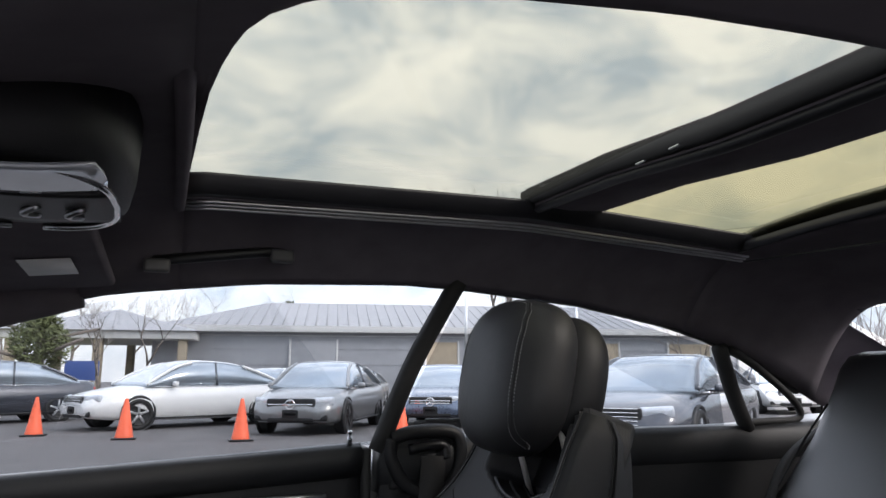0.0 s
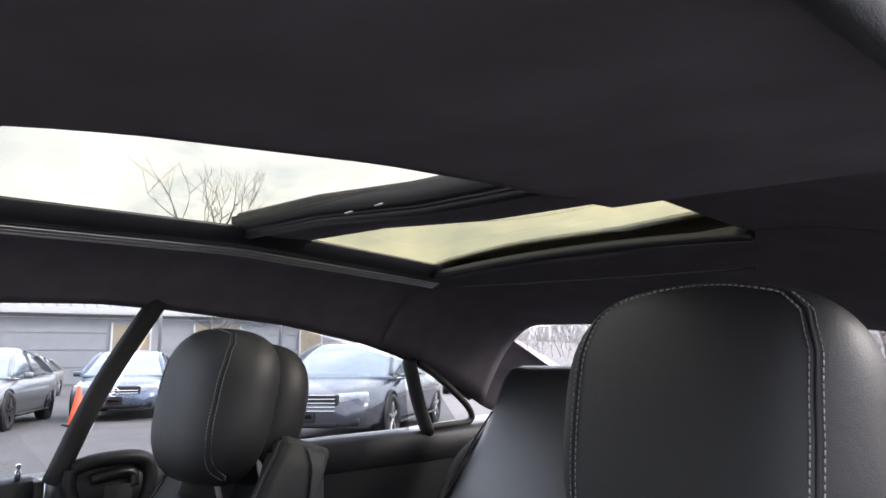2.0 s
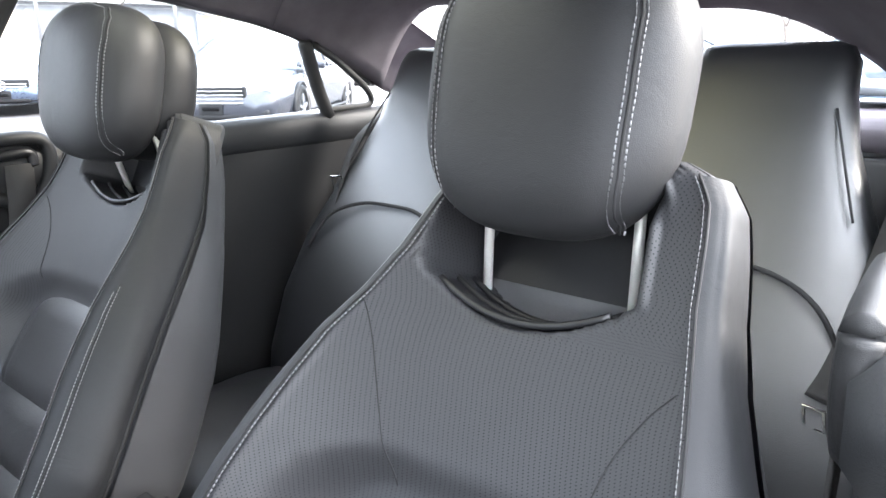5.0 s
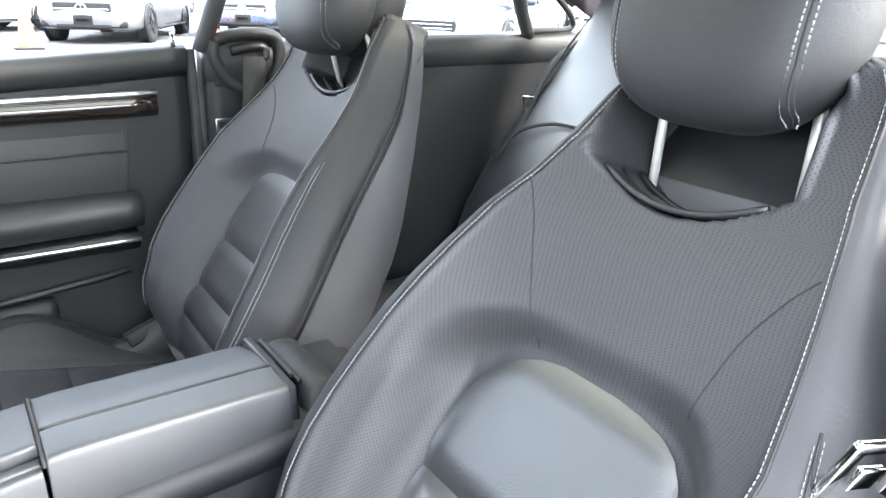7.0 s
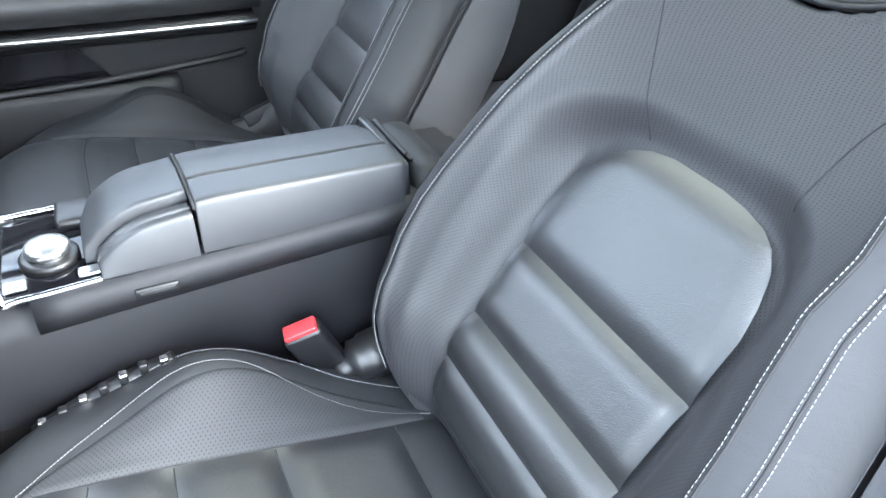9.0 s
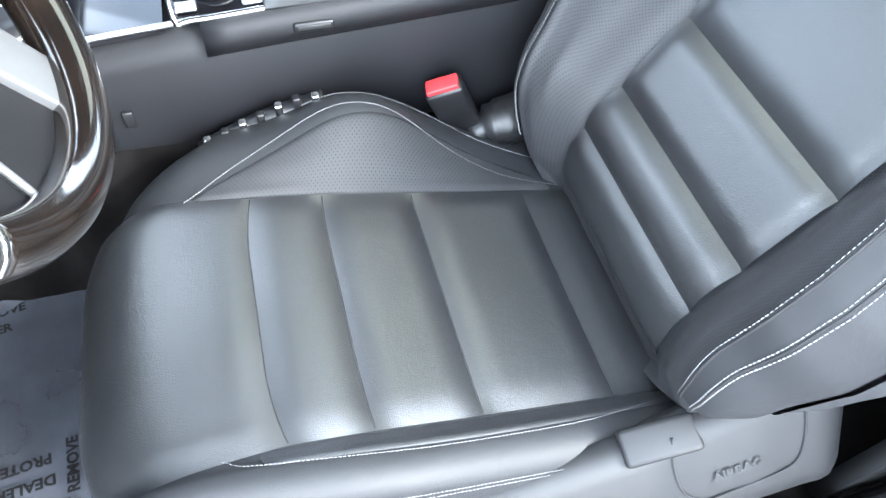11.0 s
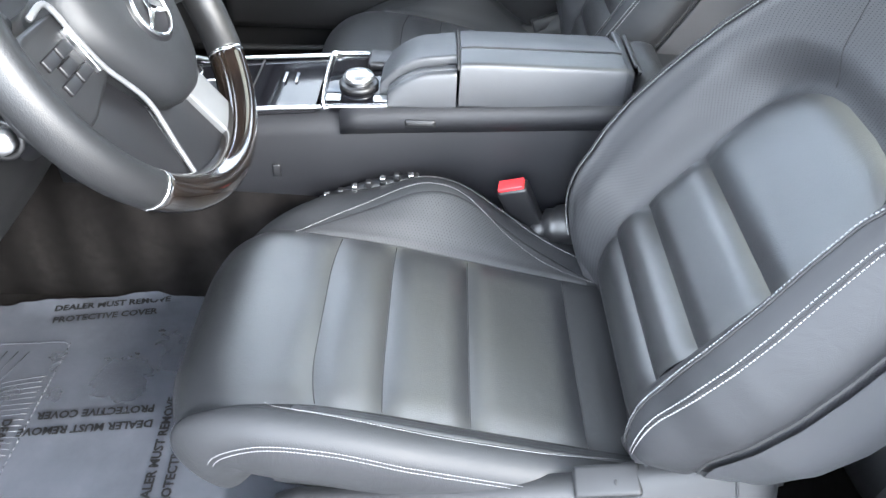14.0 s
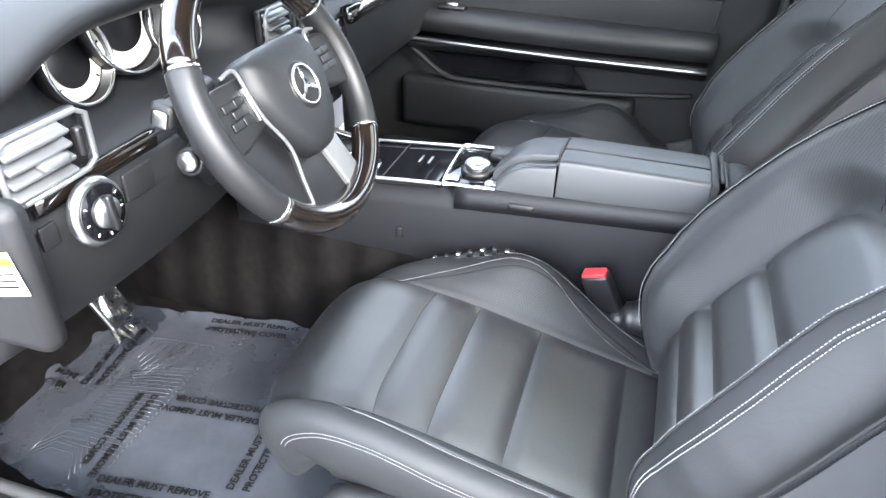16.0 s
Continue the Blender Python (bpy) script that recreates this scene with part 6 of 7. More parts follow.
mat_t = thing("floor_mat_cover", "grey plastic film with repeated black warning print over the floor mat", "floor mat", (-0.35, 0.55, 0.2))
edge_l = lambda y: float(np.interp(y, [0.10, 0.45, 0.70, 0.80, 0.86, 0.92, 0.96], [-0.605, -0.605, -0.602, -0.578, -0.525, -0.46, -0.40]))  # noqa: E731
edge_r = lambda y: float(np.interp(y, [0.10, 0.45, 0.55, 0.82, 1.0], [-0.115, -0.115, -0.125, -0.165, -0.20]))  # noqa: E731
rows = []
for y in np.linspace(0.12, 0.955, 84):
    row = []
    for f in np.linspace(0, 1, 60):
        x = edge_l(y) + (edge_r(y) - edge_l(y)) * f
        h = 0.0014 * noise.noise((x * 6, y * 6, 0.3)) + 0.0007 * noise.noise((x * 22, y * 22, 1.7))
        border = min(f, 1 - f) * 0.48
        if border < 0.03:
            h += 0.010 * (0.03 - border) / 0.03 * (0.6 + noise.noise((x * 30, y * 30, 4.0)))
        if y > 0.86:
            h += (y - 0.86) * 0.5 + 0.015 * noise.noise((x * 18, y * 10, 2.0))
        row.append((x, y, 0.199 + h))
    rows.append(row)
bm = grid_mesh(rows)
bmesh.ops.recalc_face_normals(bm, faces=bm.faces)
flip_up(bm)
part("film", bm, FILM, mat_t, "wrinkled grey plastic film")
part("mat", box((0.46, 0.60, 0.010), (-0.36, 0.50, 0.186), 0.004), CARPET, mat_t, "dark carpet mat")
# each print is two lines; the first runs from its left end (x, y) in the direction turn
PRINT = [(-0.147, 0.582, -80), (-0.390, 0.533, 97), (-0.307, 0.800, 8), (-0.472, 0.640, -175), (-0.550, 0.527, -82), (-0.425, 0.419, 4)]
for x, y, turn in PRINT:
    m = pose(x, y, 0.2046, 0, 0, turn)
    blocky_text("DEALER MUST REMOVE", 0.0178, INK, mat_t, m)
    blocky_text("PROTECTIVE COVER", 0.0178, INK, mat_t, m @ pose(-0.008, -0.0265, 0))
m = pose(-0.384, 0.853, 0.2055, 0, 0, -94)
blocky_text("T REMOVE", 0.0178, INK, mat_t, m)
blocky_text("OVER", 0.0178, INK, mat_t, m @ pose(0.018, -0.0265, 0))
for kk in range(23):
    xx = -0.300 - 0.0098 * kk
    lean = 0.036 * max(0.0, 1 - kk / 18)
    part("mat_rib", tube([(xx - lean + 0.003 * noise.noise((kk * 1.7, 0, 0)), 0.738 - 0.010 * (kk < 4), 0.2032), (xx - 0.4 * lean, 0.68, 0.2034), (xx, 0.626 + 0.006 * noise.noise((0, kk * 1.3, 0)), 0.2032)], 0.0005, 6, 8), FILM, mat_t)
part("mat_rim", dashes([(x, 0.618, 0.2044) for x in np.linspace(-0.235, -0.54, 60)], 0.007, 0.004, 0.0020, 0.0008), FILM, mat_t)
part("mat_rim", tube([(-0.236, 0.622, 0.2040), (-0.234, 0.640, 0.2042), (-0.246, 0.745, 0.2042), (-0.262, 0.757, 0.2040), (-0.55, 0.761, 0.2036)], 0.0009, 6, 40), FILM, mat_t)
for kk in range(5):
    part("mat_rib", tube([(-0.306 - 0.009 * kk, 0.742 - 0.010 * kk, 0.2036), (-0.255, 0.742 - 0.017 * kk, 0.2038)], 0.0008, 6), FILM, mat_t)
for kk in range(4):
    m = 0.013 * kk
    part("mat_rib", tube([(-0.580 + m, 0.660, 0.2034), (-0.535 + m, 0.690, 0.2036), (-0.535 + m, 0.735, 0.2036), (-0.575 + m, 0.762, 0.2034)], 0.0006, 6), FILM, mat_t)

# ---- the host car's outer skin ----
body = thing("car_body", "outer skin of the parked coupe around the cabin", "car", (0, -0.1, 0), kind="structure")
for side in (1, -1):
    rows = []
    for y in np.linspace(-1.36, -2.35, 12):
        rows.append([(side * 0.66, y, 0.30), (side * 0.86, y, 0.32), (side * 0.89, y, 0.60), (side * 0.84, y, 0.90), (side * 0.66, y, 0.96), (side * 0.60, y, 0.90)])
    part("rear_wing", loft(rows), SILVER, body)
    rows = []
    for y in np.linspace(0.78, 2.10, 12):
        f = (y - 0.78) / 1.32
        rows.append([(side * 0.60, y, 0.25), (side * (0.86 - 0.10 * f), y, 0.30), (side * (0.89 - 0.10 * f), y, 0.60), (side * (0.84 - 0.10 * f), y, 0.88 - 0.12 * f), (side * 0.66, y, 0.92 - 0.12 * f), (side * 0.55, y, 0.80)])
    part("front_wing", loft(rows), SILVER, body)
    rows = [[(side * 0.715, y, 0.25), (side * 0.86, y, 0.25), (side * 0.89, y, 0.55), (side * 0.85, y, 0.86), (side * 0.73, y, belt_z(y) - 0.004), (side * 0.715, y, 0.85)] for y in np.linspace(0.77 if side > 0 else -0.42, -1.35, 24)]
    part("side_skin", loft(rows), SILVER, body)
    part("windscreen_pillar", tube([(side * 0.585, 0.10, 1.165), (side * 0.60, 0.34, 1.09), (side * 0.63, 0.62, 0.975), (side * 0.66, 0.85, 0.90)], 0.030, 10, 20), LINER, body)
    if side > 0:
        part("roof_gutter", tube([(side * 0.606, y, roof_side(y) + 0.016) for y in np.linspace(0.12, -1.28, 30)], 0.016, 8), RUBBER, body)
    for y in (-1.85, 1.30):
        w = part("wheel", lathe([(0.20, -0.10), (0.31, -0.105), (0.325, -0.06), (0.325, 0.06), (0.31, 0.105), (0.20, 0.10)], pose(side * 0.80, y, 0.325, 0, 90, 0), 40), RUBBER, body)
        part("rim", lathe([(0.001, 0.085 * 1), (0.20, 0.09), (0.205, -0.09), (0.001, -0.085)], pose(side * 0.80, y, 0.325, 0, 90, 0), 30), SATIN, w)
part("rear_deck", sheet([[(x, y, 0.985 - 0.03 * ((y + 1.8) / 0.6) ** 2 - 0.03 * (x / 0.7) ** 2) for x in np.linspace(-0.70, 0.70, 12)] for y in np.linspace(-1.79, -2.40, 8)], 0.03), SILVER, body)
part("tail_panel", box((1.50, 0.10, 0.62), (0, -2.40, 0.62), 0.05), SILVER, body)
part("bonnet", sheet([[(x, y, 0.93 - 0.16 * max(0, (y - 0.9) / 1.2) ** 1.6 - 0.04 * (x / 0.7) ** 2) for x in np.linspace(-0.66, 0.66, 12)] for y in np.linspace(0.98, 2.10, 10)], 0.03), SILVER, body)
part("nose_panel", box((1.30, 0.12, 0.50), (0, 2.10, 0.50), 0.05), SILVER, body)
part("bulkhead", box((1.36, 0.04, 0.70), (0, 1.24, 0.55), 0.01), DARK, body)
part("boot_wall", box((1.30, 0.03, 0.70), (0, -1.345, 0.55), 0.01), DARK, body)
part("underbody", box((1.50, 4.3, 0.04), (0, -0.15, 0.135), 0.01), DARK, body)
bm = grid_mesh([[(x * (1 + 0.08 * f), 0.40 + 0.58 * f - 0.05 * (x / 0.58) ** 2, 1.165 - 0.25 * f + 0.02 * (1 - (x / 0.58) ** 2)) for x in np.linspace(-0.575, 0.575, 14)] for f in np.linspace(0, 1, 8)])
bmesh.ops.solidify(bm, geom=bm.faces[:], thickness=0.005)
g = part("windscreen", bm, PANE, body, "clear windscreen")
g.visible_shadow = False
skin = []
for xa, xb, ya, yb in ((-0.60, 0.62, 0.42, Y_FRONT), (-0.60, OPEN_L - 0.02, Y_FRONT, Y_BACK), (OPEN_R + 0.02, 0.62, Y_FRONT, Y_BACK), (-0.60, 0.62, Y_BACK, -1.28)):
    rows = []
    for y in np.linspace(ya, yb, 14):
        row = liner_row(y, max(-0.528, xa), min(0.585, xb), 16)
        rows.append([(x * (1.03 if x > 0 else 1.0), yy, z + 0.045 - (0.02 if x > 0 else 0.028) * min(1, abs(x) / 0.53) ** 3) for x, yy, z in row])
    skin.append(sheet(rows, 0.008, -1))
part("roof_skin", merge(*skin), SILVER, body)

# ---- the ground ----
bm = bmesh.new()
bmesh.ops.create_grid(bm, x_segments=40, y_segments=40, size=400)
tagged(part("ground", bm, ASPHALT), "grey asphalt parking lot", "ground", kind="structure")
bm = box((60, 14, 0.06), (64, 14, 0.03), 0)
tagged(part("verge", bm, GRASS), "dry winter grass verge", "grass", kind="structure")


# ---- parked cars ----
def parked_car(x, y, heading, paint, label, length=4.7, width=1.80, height=1.45, rim=SATIN, bars=1):
    """A parked car. heading: degrees of its nose from +y, counter-clockwise."""
    m = pose(x, y, 0, 0, 0, heading)
    car = thing("parked_car", label, "car", m, group="parked cars")
    L, W, H = length, width / 2, height
    zb = 0.62 * H

    def at(bm):
        bmesh.ops.transform(bm, matrix=m, verts=bm.verts)
        return bm

    # lower body, nose at +y
    st = [(-0.50, 0.80, 0.36, 0.58), (-0.485, 0.90, 0.28, 0.66), (-0.42, 0.97, 0.22, 0.68), (-0.28, 1.0, 0.19, 0.665), (0.0, 1.0, 0.18, 0.65), (0.18, 1.0, 0.19, 0.64), (0.30, 0.985, 0.20, 0.60), (0.40, 0.95, 0.22, 0.54), (0.46, 0.88, 0.25, 0.48), (0.49, 0.76, 0.30, 0.42), (0.50, 0.62, 0.33, 0.38)]
    fy = spline([(a * L, b * W, c * H / 1.45, d * H) for a, b, c, d in st], 44)
    rows = []
    for yy, w, lo, hi in fy:
        mid = lo + (hi - lo) * 0.55
        rows.append([(-w * 0.86, yy, lo), (-w * 0.97, yy, lo + 0.08), (-w, yy, mid), (-w * 0.965, yy, hi - 0.10), (-w * 0.86, yy, hi - 0.02), (-w * 0.5, yy, hi + 0.012), (0, yy, hi + 0.02), (w * 0.5, yy, hi + 0.012), (w * 0.86, yy, hi - 0.02), (w * 0.965, yy, hi - 0.10), (w, yy, mid), (w * 0.97, yy, lo + 0.08), (w * 0.86, yy, lo)])
    part("body", at(loft(rows)), paint, car)
    # glasshouse and roof
    gh = [(-0.40, 0.66), (-0.31, 0.80), (-0.19, 0.945), (-0.06, 0.995), (0.04, 0.99), (0.12, 0.925), (0.20, 0.79), (0.275, 0.64)]
    fy = spline([(a * L, b * H) for a, b in gh], 40)
    low = 0.60 * H
    rows, roof = [], []
    for yy, z in fy:
        f = max(0.0, (z - low) / (H - low))
        w0, w1 = W * 0.93, W * (0.93 - 0.26 * f)
        rows.append([(-w0, yy, low), (-w1, yy, z - 0.03 * f), (-w1 * 0.8, yy, z), (0, yy, z + 0.015), (w1 * 0.8, yy, z), (w1, yy, z - 0.03 * f), (w0, yy, low)])
        if -0.20 * L < yy < 0.06 * L:
            roof.append([(-w1 * 1.01, yy, z - 0.035), (-w1 * 0.82, yy, z + 0.004), (0, yy, z + 0.022), (w1 * 0.82, yy, z + 0.004), (w1 * 1.01, yy, z - 0.035), (0, yy, z - 0.03)])
    part("glasshouse", at(loft(rows)), CARGLASS, car, "dark window glass")
    part("roof", at(loft(roof)), paint, car)
    for sg in (1, -1):
        def edge(f0):
            i = int(np.argmin(abs(fy[:, 0] - f0 * L)))
            yy, z = fy[i]
            f = max(0.0, (z - low) / (H - low))
            return (sg * W * (0.935 - 0.26 * f), yy, z - 0.03 * f)
        part("front_pillar", at(tube([edge(v) for v in (0.275, 0.20, 0.12, 0.05)], 0.035, 8, 12)), paint, car)
        part("rear_pillar", at(tube([edge(v) for v in (-0.19, -0.27, -0.34, -0.39)], 0.035, 8, 12)), paint, car)
        b = edge(-0.06)
        part("door_pillar", at(tube([(sg * W * 0.935, -0.05 * L, low), b], 0.025, 6)), BLACKPAINT, car)
        part("sill_line", at(tube([(sg * W * 1.002, v * L, 0.24) for v in (-0.26, 0.0, 0.24)], 0.02, 6, 8)), DARK, car)
        mi = part("door_mirror", at(box((0.16, 0.10, 0.11), (sg * (W + 0.08), 0.165 * L, low + 0.07), 0.04)), paint, car)
        part("mirror_arm", at(box((0.10, 0.05, 0.03), (sg * (W - 0.02), 0.165 * L, low + 0.03), 0.01)), DARK, mi)
        for yy in (-0.29 * L, 0.305 * L):
            q = m @ pose(sg * (W - 0.115), yy, 0.325, 0, 90 * sg, 0)
            wh = part("wheel", lathe([(0.225, -0.10), (0.315, -0.105), (0.33, -0.07), (0.33, 0.07), (0.315, 0.108), (0.235, 0.112), (0.23, 0.09)], q, 36), RUBBER, car, "black tyre")
            part("rim_barrel", lathe([(0.001, 0.05), (0.228, 0.06), (0.228, 0.10), (0.215, 0.108), (0.20, 0.07), (0.001, 0.055)], q, 36), DARK, wh)
            for k in range(5):
                s5 = prism([(0.02, -0.028), (0.215, -0.020), (0.215, 0.020), (0.02, 0.028)], 0.03, q @ pose(0, 0, 0.078, 0, 0, 72 * k), 0.006)
                part("rim_spoke", s5, rim, wh)
            part("arch", at(ring(0.355, 0.03, pose(sg * (W - 0.035), yy, 0.335, 0, 90 * sg, 0), 30, 8, (0, 360))), DARK, car)
        q = m @ frame_axes((sg * W * 0.62, 0.468 * L, 0.44 * H), (sg * 0.92, -0.40, 0.05), (0, 0, 1))
        bm = box((0.44, 0.16, 0.11), (0.02, 0, 0.01), 0.05, None, 4)
        bmesh.ops.transform(bm, matrix=q, verts=bm.verts)
        h = part("headlamp", bm, LAMP, car, "clear headlamp")
        bm = box((0.05, 0.145, 0.035), (0.19, -0.03, 0), 0.01)
        bmesh.ops.transform(bm, matrix=q, verts=bm.verts)
        part("side_marker", bm, AMBER, h)
        part("tail_lamp", at(box((0.34, 0.08, 0.14), (sg * W * 0.70, -0.487 * L, 0.52 * H), 0.03)), REDLENS, car)
        part("lower_intake", at(box((0.34, 0.06, 0.11), (sg * W * 0.60, 0.487 * L, 0.235 * H), 0.03)), DARK, car)
    gr = part("grille", at(box((0.94, 0.06, 0.22), (0, 0.493 * L, 0.405 * H), 0.06, None, 4)), DARK, car, "dark grille with bright bars")
    for k in range(bars):
        part("grille_bar", at(box((0.86, 0.02, 0.022 if bars < 4 else 0.013), (0, 0.4995 * L + 0.014, 0.405 * H + 0.05 * (k - (bars - 1) / 2)), 0.006)), CHROME, gr)
    if bars < 4:
        part("grille_badge", at(ring(0.085, 0.012, pose(0, 0.502 * L + 0.025, 0.405 * H, 90, 0, 0), 28, 8)), CHROME, gr)
        for ang in (90, 210, 330):
            part("badge_bar", at(prism([(0, -0.012), (0.085, -0.003), (0.085, 0.003), (0, 0.012)], 0.012, pose(0, 0.502 * L + 0.030, 0.405 * H, 90, 0, 0) @ pose(0, 0, 0, 0, 0, ang))), CHROME, gr)
    part("centre_intake", at(box((0.9, 0.06, 0.10), (0, 0.494 * L, 0.215 * H), 0.03)), DARK, car)
    pl = part("number_plate", at(box((0.31, 0.02, 0.15), (0, 0.502 * L, 0.285 * H), 0.005)), PLASTIC, car, "dark plate holder")
    part("plate_bar", at(box((0.22, 0.004, 0.05), (0, 0.502 * L + 0.012, 0.285 * H), 0)), INK, pl)
    part("belt_trim", at(tube([(W * 0.945, v * L, low + 0.01) for v in (-0.34, -0.1, 0.24)], 0.010, 6)), CHROME, car)
    part("belt_trim", at(tube([(-W * 0.945, v * L, low + 0.01) for v in (-0.34, -0.1, 0.24)], 0.010, 6)), CHROME, car)
    return car


parked_car(17.2, -0.35, 28, WHITEPAINT, "white saloon car parked behind orange cones", 5.1, 1.87, 1.47, SATIN, 4)
parked_car(15.0, -3.2, 62, GREYPAINT, "grey metallic coupe saloon with black wheels", 4.65, 1.78, 1.43, DARK)
parked_car(15.9, -6.3, 62, BLUEPAINT, "dark blue coupe with a bright grille", 4.70, 1.79, 1.40, SATIN, 2)
parked_car(8.7, -7.3, 34, BLACKPAINT, "dark fastback car with a bright barred grille", 4.95, 1.9, 1.42, SATIN, 5)
parked_car(18.0, -15.6, 58, BLUEPAINT, "dark blue saloon car in the row", 4.6, 1.8, 1.44)
parked_car(17.5, -18.6, 58, WHITEPAINT, "white hatchback car in the row", 4.4, 1.8, 1.5)
parked_car(19.9, 4.2, 30, BLACKPAINT, "dark hatchback car with bright wheels", 4.5, 1.8, 1.50)
parked_car(24.5, 5.8, 30, SILVER, "silver saloon car behind the row", 4.6, 1.8, 1.45)
parked_car(26.0, -3.4, 60, WHITEPAINT, "white saloon car in the second row", 4.6, 1.8, 1.45)
parked_car(27.0, -6.8, 60, SILVER, "silver saloon car in the second row", 4.6, 1.8, 1.42)
parked_car(-0.6, -5.7, -84, ICEPAINT, "pale blue coupe parked close behind", 4.6, 1.8, 1.34)
parked_car(2.5, -24.0, 100, SILVER, "silver car parked behind the coupe", 4.6, 1.8, 1.48)
parked_car(-3.0, -21.0, 80, WHITEPAINT, "white car parked behind the coupe", 4.6, 1.8, 1.5)
parked_car(8.5, -26.0, 95, BLACKPAINT, "dark car parked behind the coupe", 4.6, 1.8, 1.46)
parked_car(-8.0, -20.0, 80, SILVER, "silver estate car parked behind the coupe", 4.6, 1.8, 1.52)


def traffic_cone(x, y):
    c = thing("traffic_cone", "orange plastic traffic cone on a square base", "traffic cone", (x, y, 0), group="traffic cones")
    part("cone_body", lathe([(0.16, 0.03), (0.15, 0.05), (0.030, 0.70), (0.022, 0.715), (0.001, 0.715)], pose(x, y, 0), 24), CONE, c)
    part("cone_base", box((0.40, 0.40, 0.035), (x, y, 0.018), 0.012), DARK, c, "dark square base")


for x, y in ((14.8, 2.35), (13.4, 0.72), (12.3, -1.18), (13.5, -4.45)):
    traffic_cone(x, y)


# ---- buildings ----
hall = thing("service_building", "long grey block building with a pale metal hip roof", "building", (44, -8, 0))
def wall_rot(cx, cy, turn):
    return pose(cx, cy, 0, 0, 0, turn)
bmx = wall_rot(49.5, -21.6, -12)
def place(bm, m):
    bmesh.ops.transform(bm, matrix=m, verts=bm.verts)
    return bm
part("wall", place(box((14, 44, 4.6), (0, 0, 2.3), 0.02), bmx), BLOCK, hall, "grey block wall")
part("fascia", place(box((15.4, 43.4, 0.42), (0, 0, 4.25), 0.03), bmx), TRIM, hall, "pale fascia")
bm = bmesh.new()
low = [bm.verts.new(v) for v in ((-7.7, -21.7, 4.46), (7.7, -21.7, 4.46), (7.7, 21.7, 4.46), (-7.7, 21.7, 4.46))]
top = [bm.verts.new(v) for v in ((-0.05, -15.5, 6.7), (0.05, -15.5, 6.7), (0.05, 15.5, 6.7), (-0.05, 15.5, 6.7))]
bm.faces.new(low[::-1])
bm.faces.new(top)
for k in range(4):
    bm.faces.new((low[k], low[(k + 1) % 4], top[(k + 1) % 4], top[k]))
part("roof", place(bm, bmx), METALROOF, hall, "pale standing-seam roof", smooth=False)
seams = []
for yy in np.arange(-21, 21.1, 0.7):
    t = 1.0 if abs(yy) < 15.5 else max(0.02, (21.7 - abs(yy)) / 6.2)
    a, b = Vector((-7.7, yy, 4.47)), Vector((-7.7 + 7.65 * t, yy, 4.47 + 2.23 * t))
    seams.append(tube([a, b], 0.05, 4))
ob = part("roof_seams", place(merge(*seams), bmx), METALROOF, hall)
tagged(ob, kind="stuff")
for yy, w, mt in ((3.6, 2.2, TAN), (-1.6, 3.0, TAN), (-8.0, 1.6, TAN), (-14.0, 3.2, TAN), (-18.5, 1.6, TRIM), (12.0, 3.0, BLOCK)):
    d = part("panel_door", place(box((0.16, w, 3.5), (-7.02, yy, 1.75), 0.02), bmx), mt, hall, "tall tan panel")
    part("door_frame", place(merge(box((0.2, 0.12, 3.6), (-7.05, yy - w / 2, 1.8), 0.01), box((0.2, 0.12, 3.6), (-7.05, yy + w / 2, 1.8), 0.01)), bmx), TRIM, d)
for kk, zz in enumerate((1.0, 2.0, 3.0, 3.85)):
    part("string_course", place(box((0.05, 42, 0.04), (-7.02, 0, zz), 0.005), bmx), TRIM if kk == 3 else BLOCK, hall)
pav = thing("open_pavilion", "open pavilion with a pale roof on square posts", "pavilion", (50, 3.6, 0))
pm = pose(50, 3.6, 0, 0, 0, -10)
part("pavilion_roof", place(box((9, 11, 0.5), (0, 0, 3.7), 0.05), pm), TRIM, pav)
bm = bmesh.new()
low = [bm.verts.new(v) for v in ((-4.8, -5.8, 3.95), (4.8, -5.8, 3.95), (4.8, 5.8, 3.95), (-4.8, 5.8, 3.95))]
tp = bm.verts.new((0, 0, 5.6))
bm.faces.new(low[::-1])
for k in range(4):
    bm.faces.new((low[k], low[(k + 1) % 4], tp))
part("pavilion_cap", place(bm, pm), METALROOF, pav, smooth=False)
for px in (-4, 4):
    for py in (-4.8, 0, 4.8):
        part("post", place(box((0.5, 0.5, 3.5), (px, py, 1.75), 0.03), pm), TAN, pav, "tan square post")
sign = thing("blue_notice_board", "small blue notice board on posts", "sign", (40, 4.2, 0))
part("board", box((0.1, 1.6, 1.0), (40, 4.4, 1.5), 0.02), SIGNBLUE, sign)
for yy in (3.8, 5.0):
    part("post", box((0.08, 0.08, 1.6), (40.06, yy, 0.8), 0.01), SATIN, sign)
brick = thing("brick_building", "low red brick building beyond the lot", "building", (-18, -20, 0))
part("wall", box((14, 6, 6.5), (-20, -34, 3.25), 0.03), BRICK, brick)
part("roof_edge", box((14.4, 6.4, 0.4), (-20, -34, 6.6), 0.03), TRIM, brick)
for kk in range(5):
    w_ = part("window", box((1.3, 0.12, 1.6), (-25 + 2.5 * kk, -30.98, 3.6), 0.02), CARGLASS, brick, "dark window")
    part("sill", box((1.5, 0.2, 0.12), (-25 + 2.5 * kk, -30.95, 2.72), 0.02), TRIM, w_)


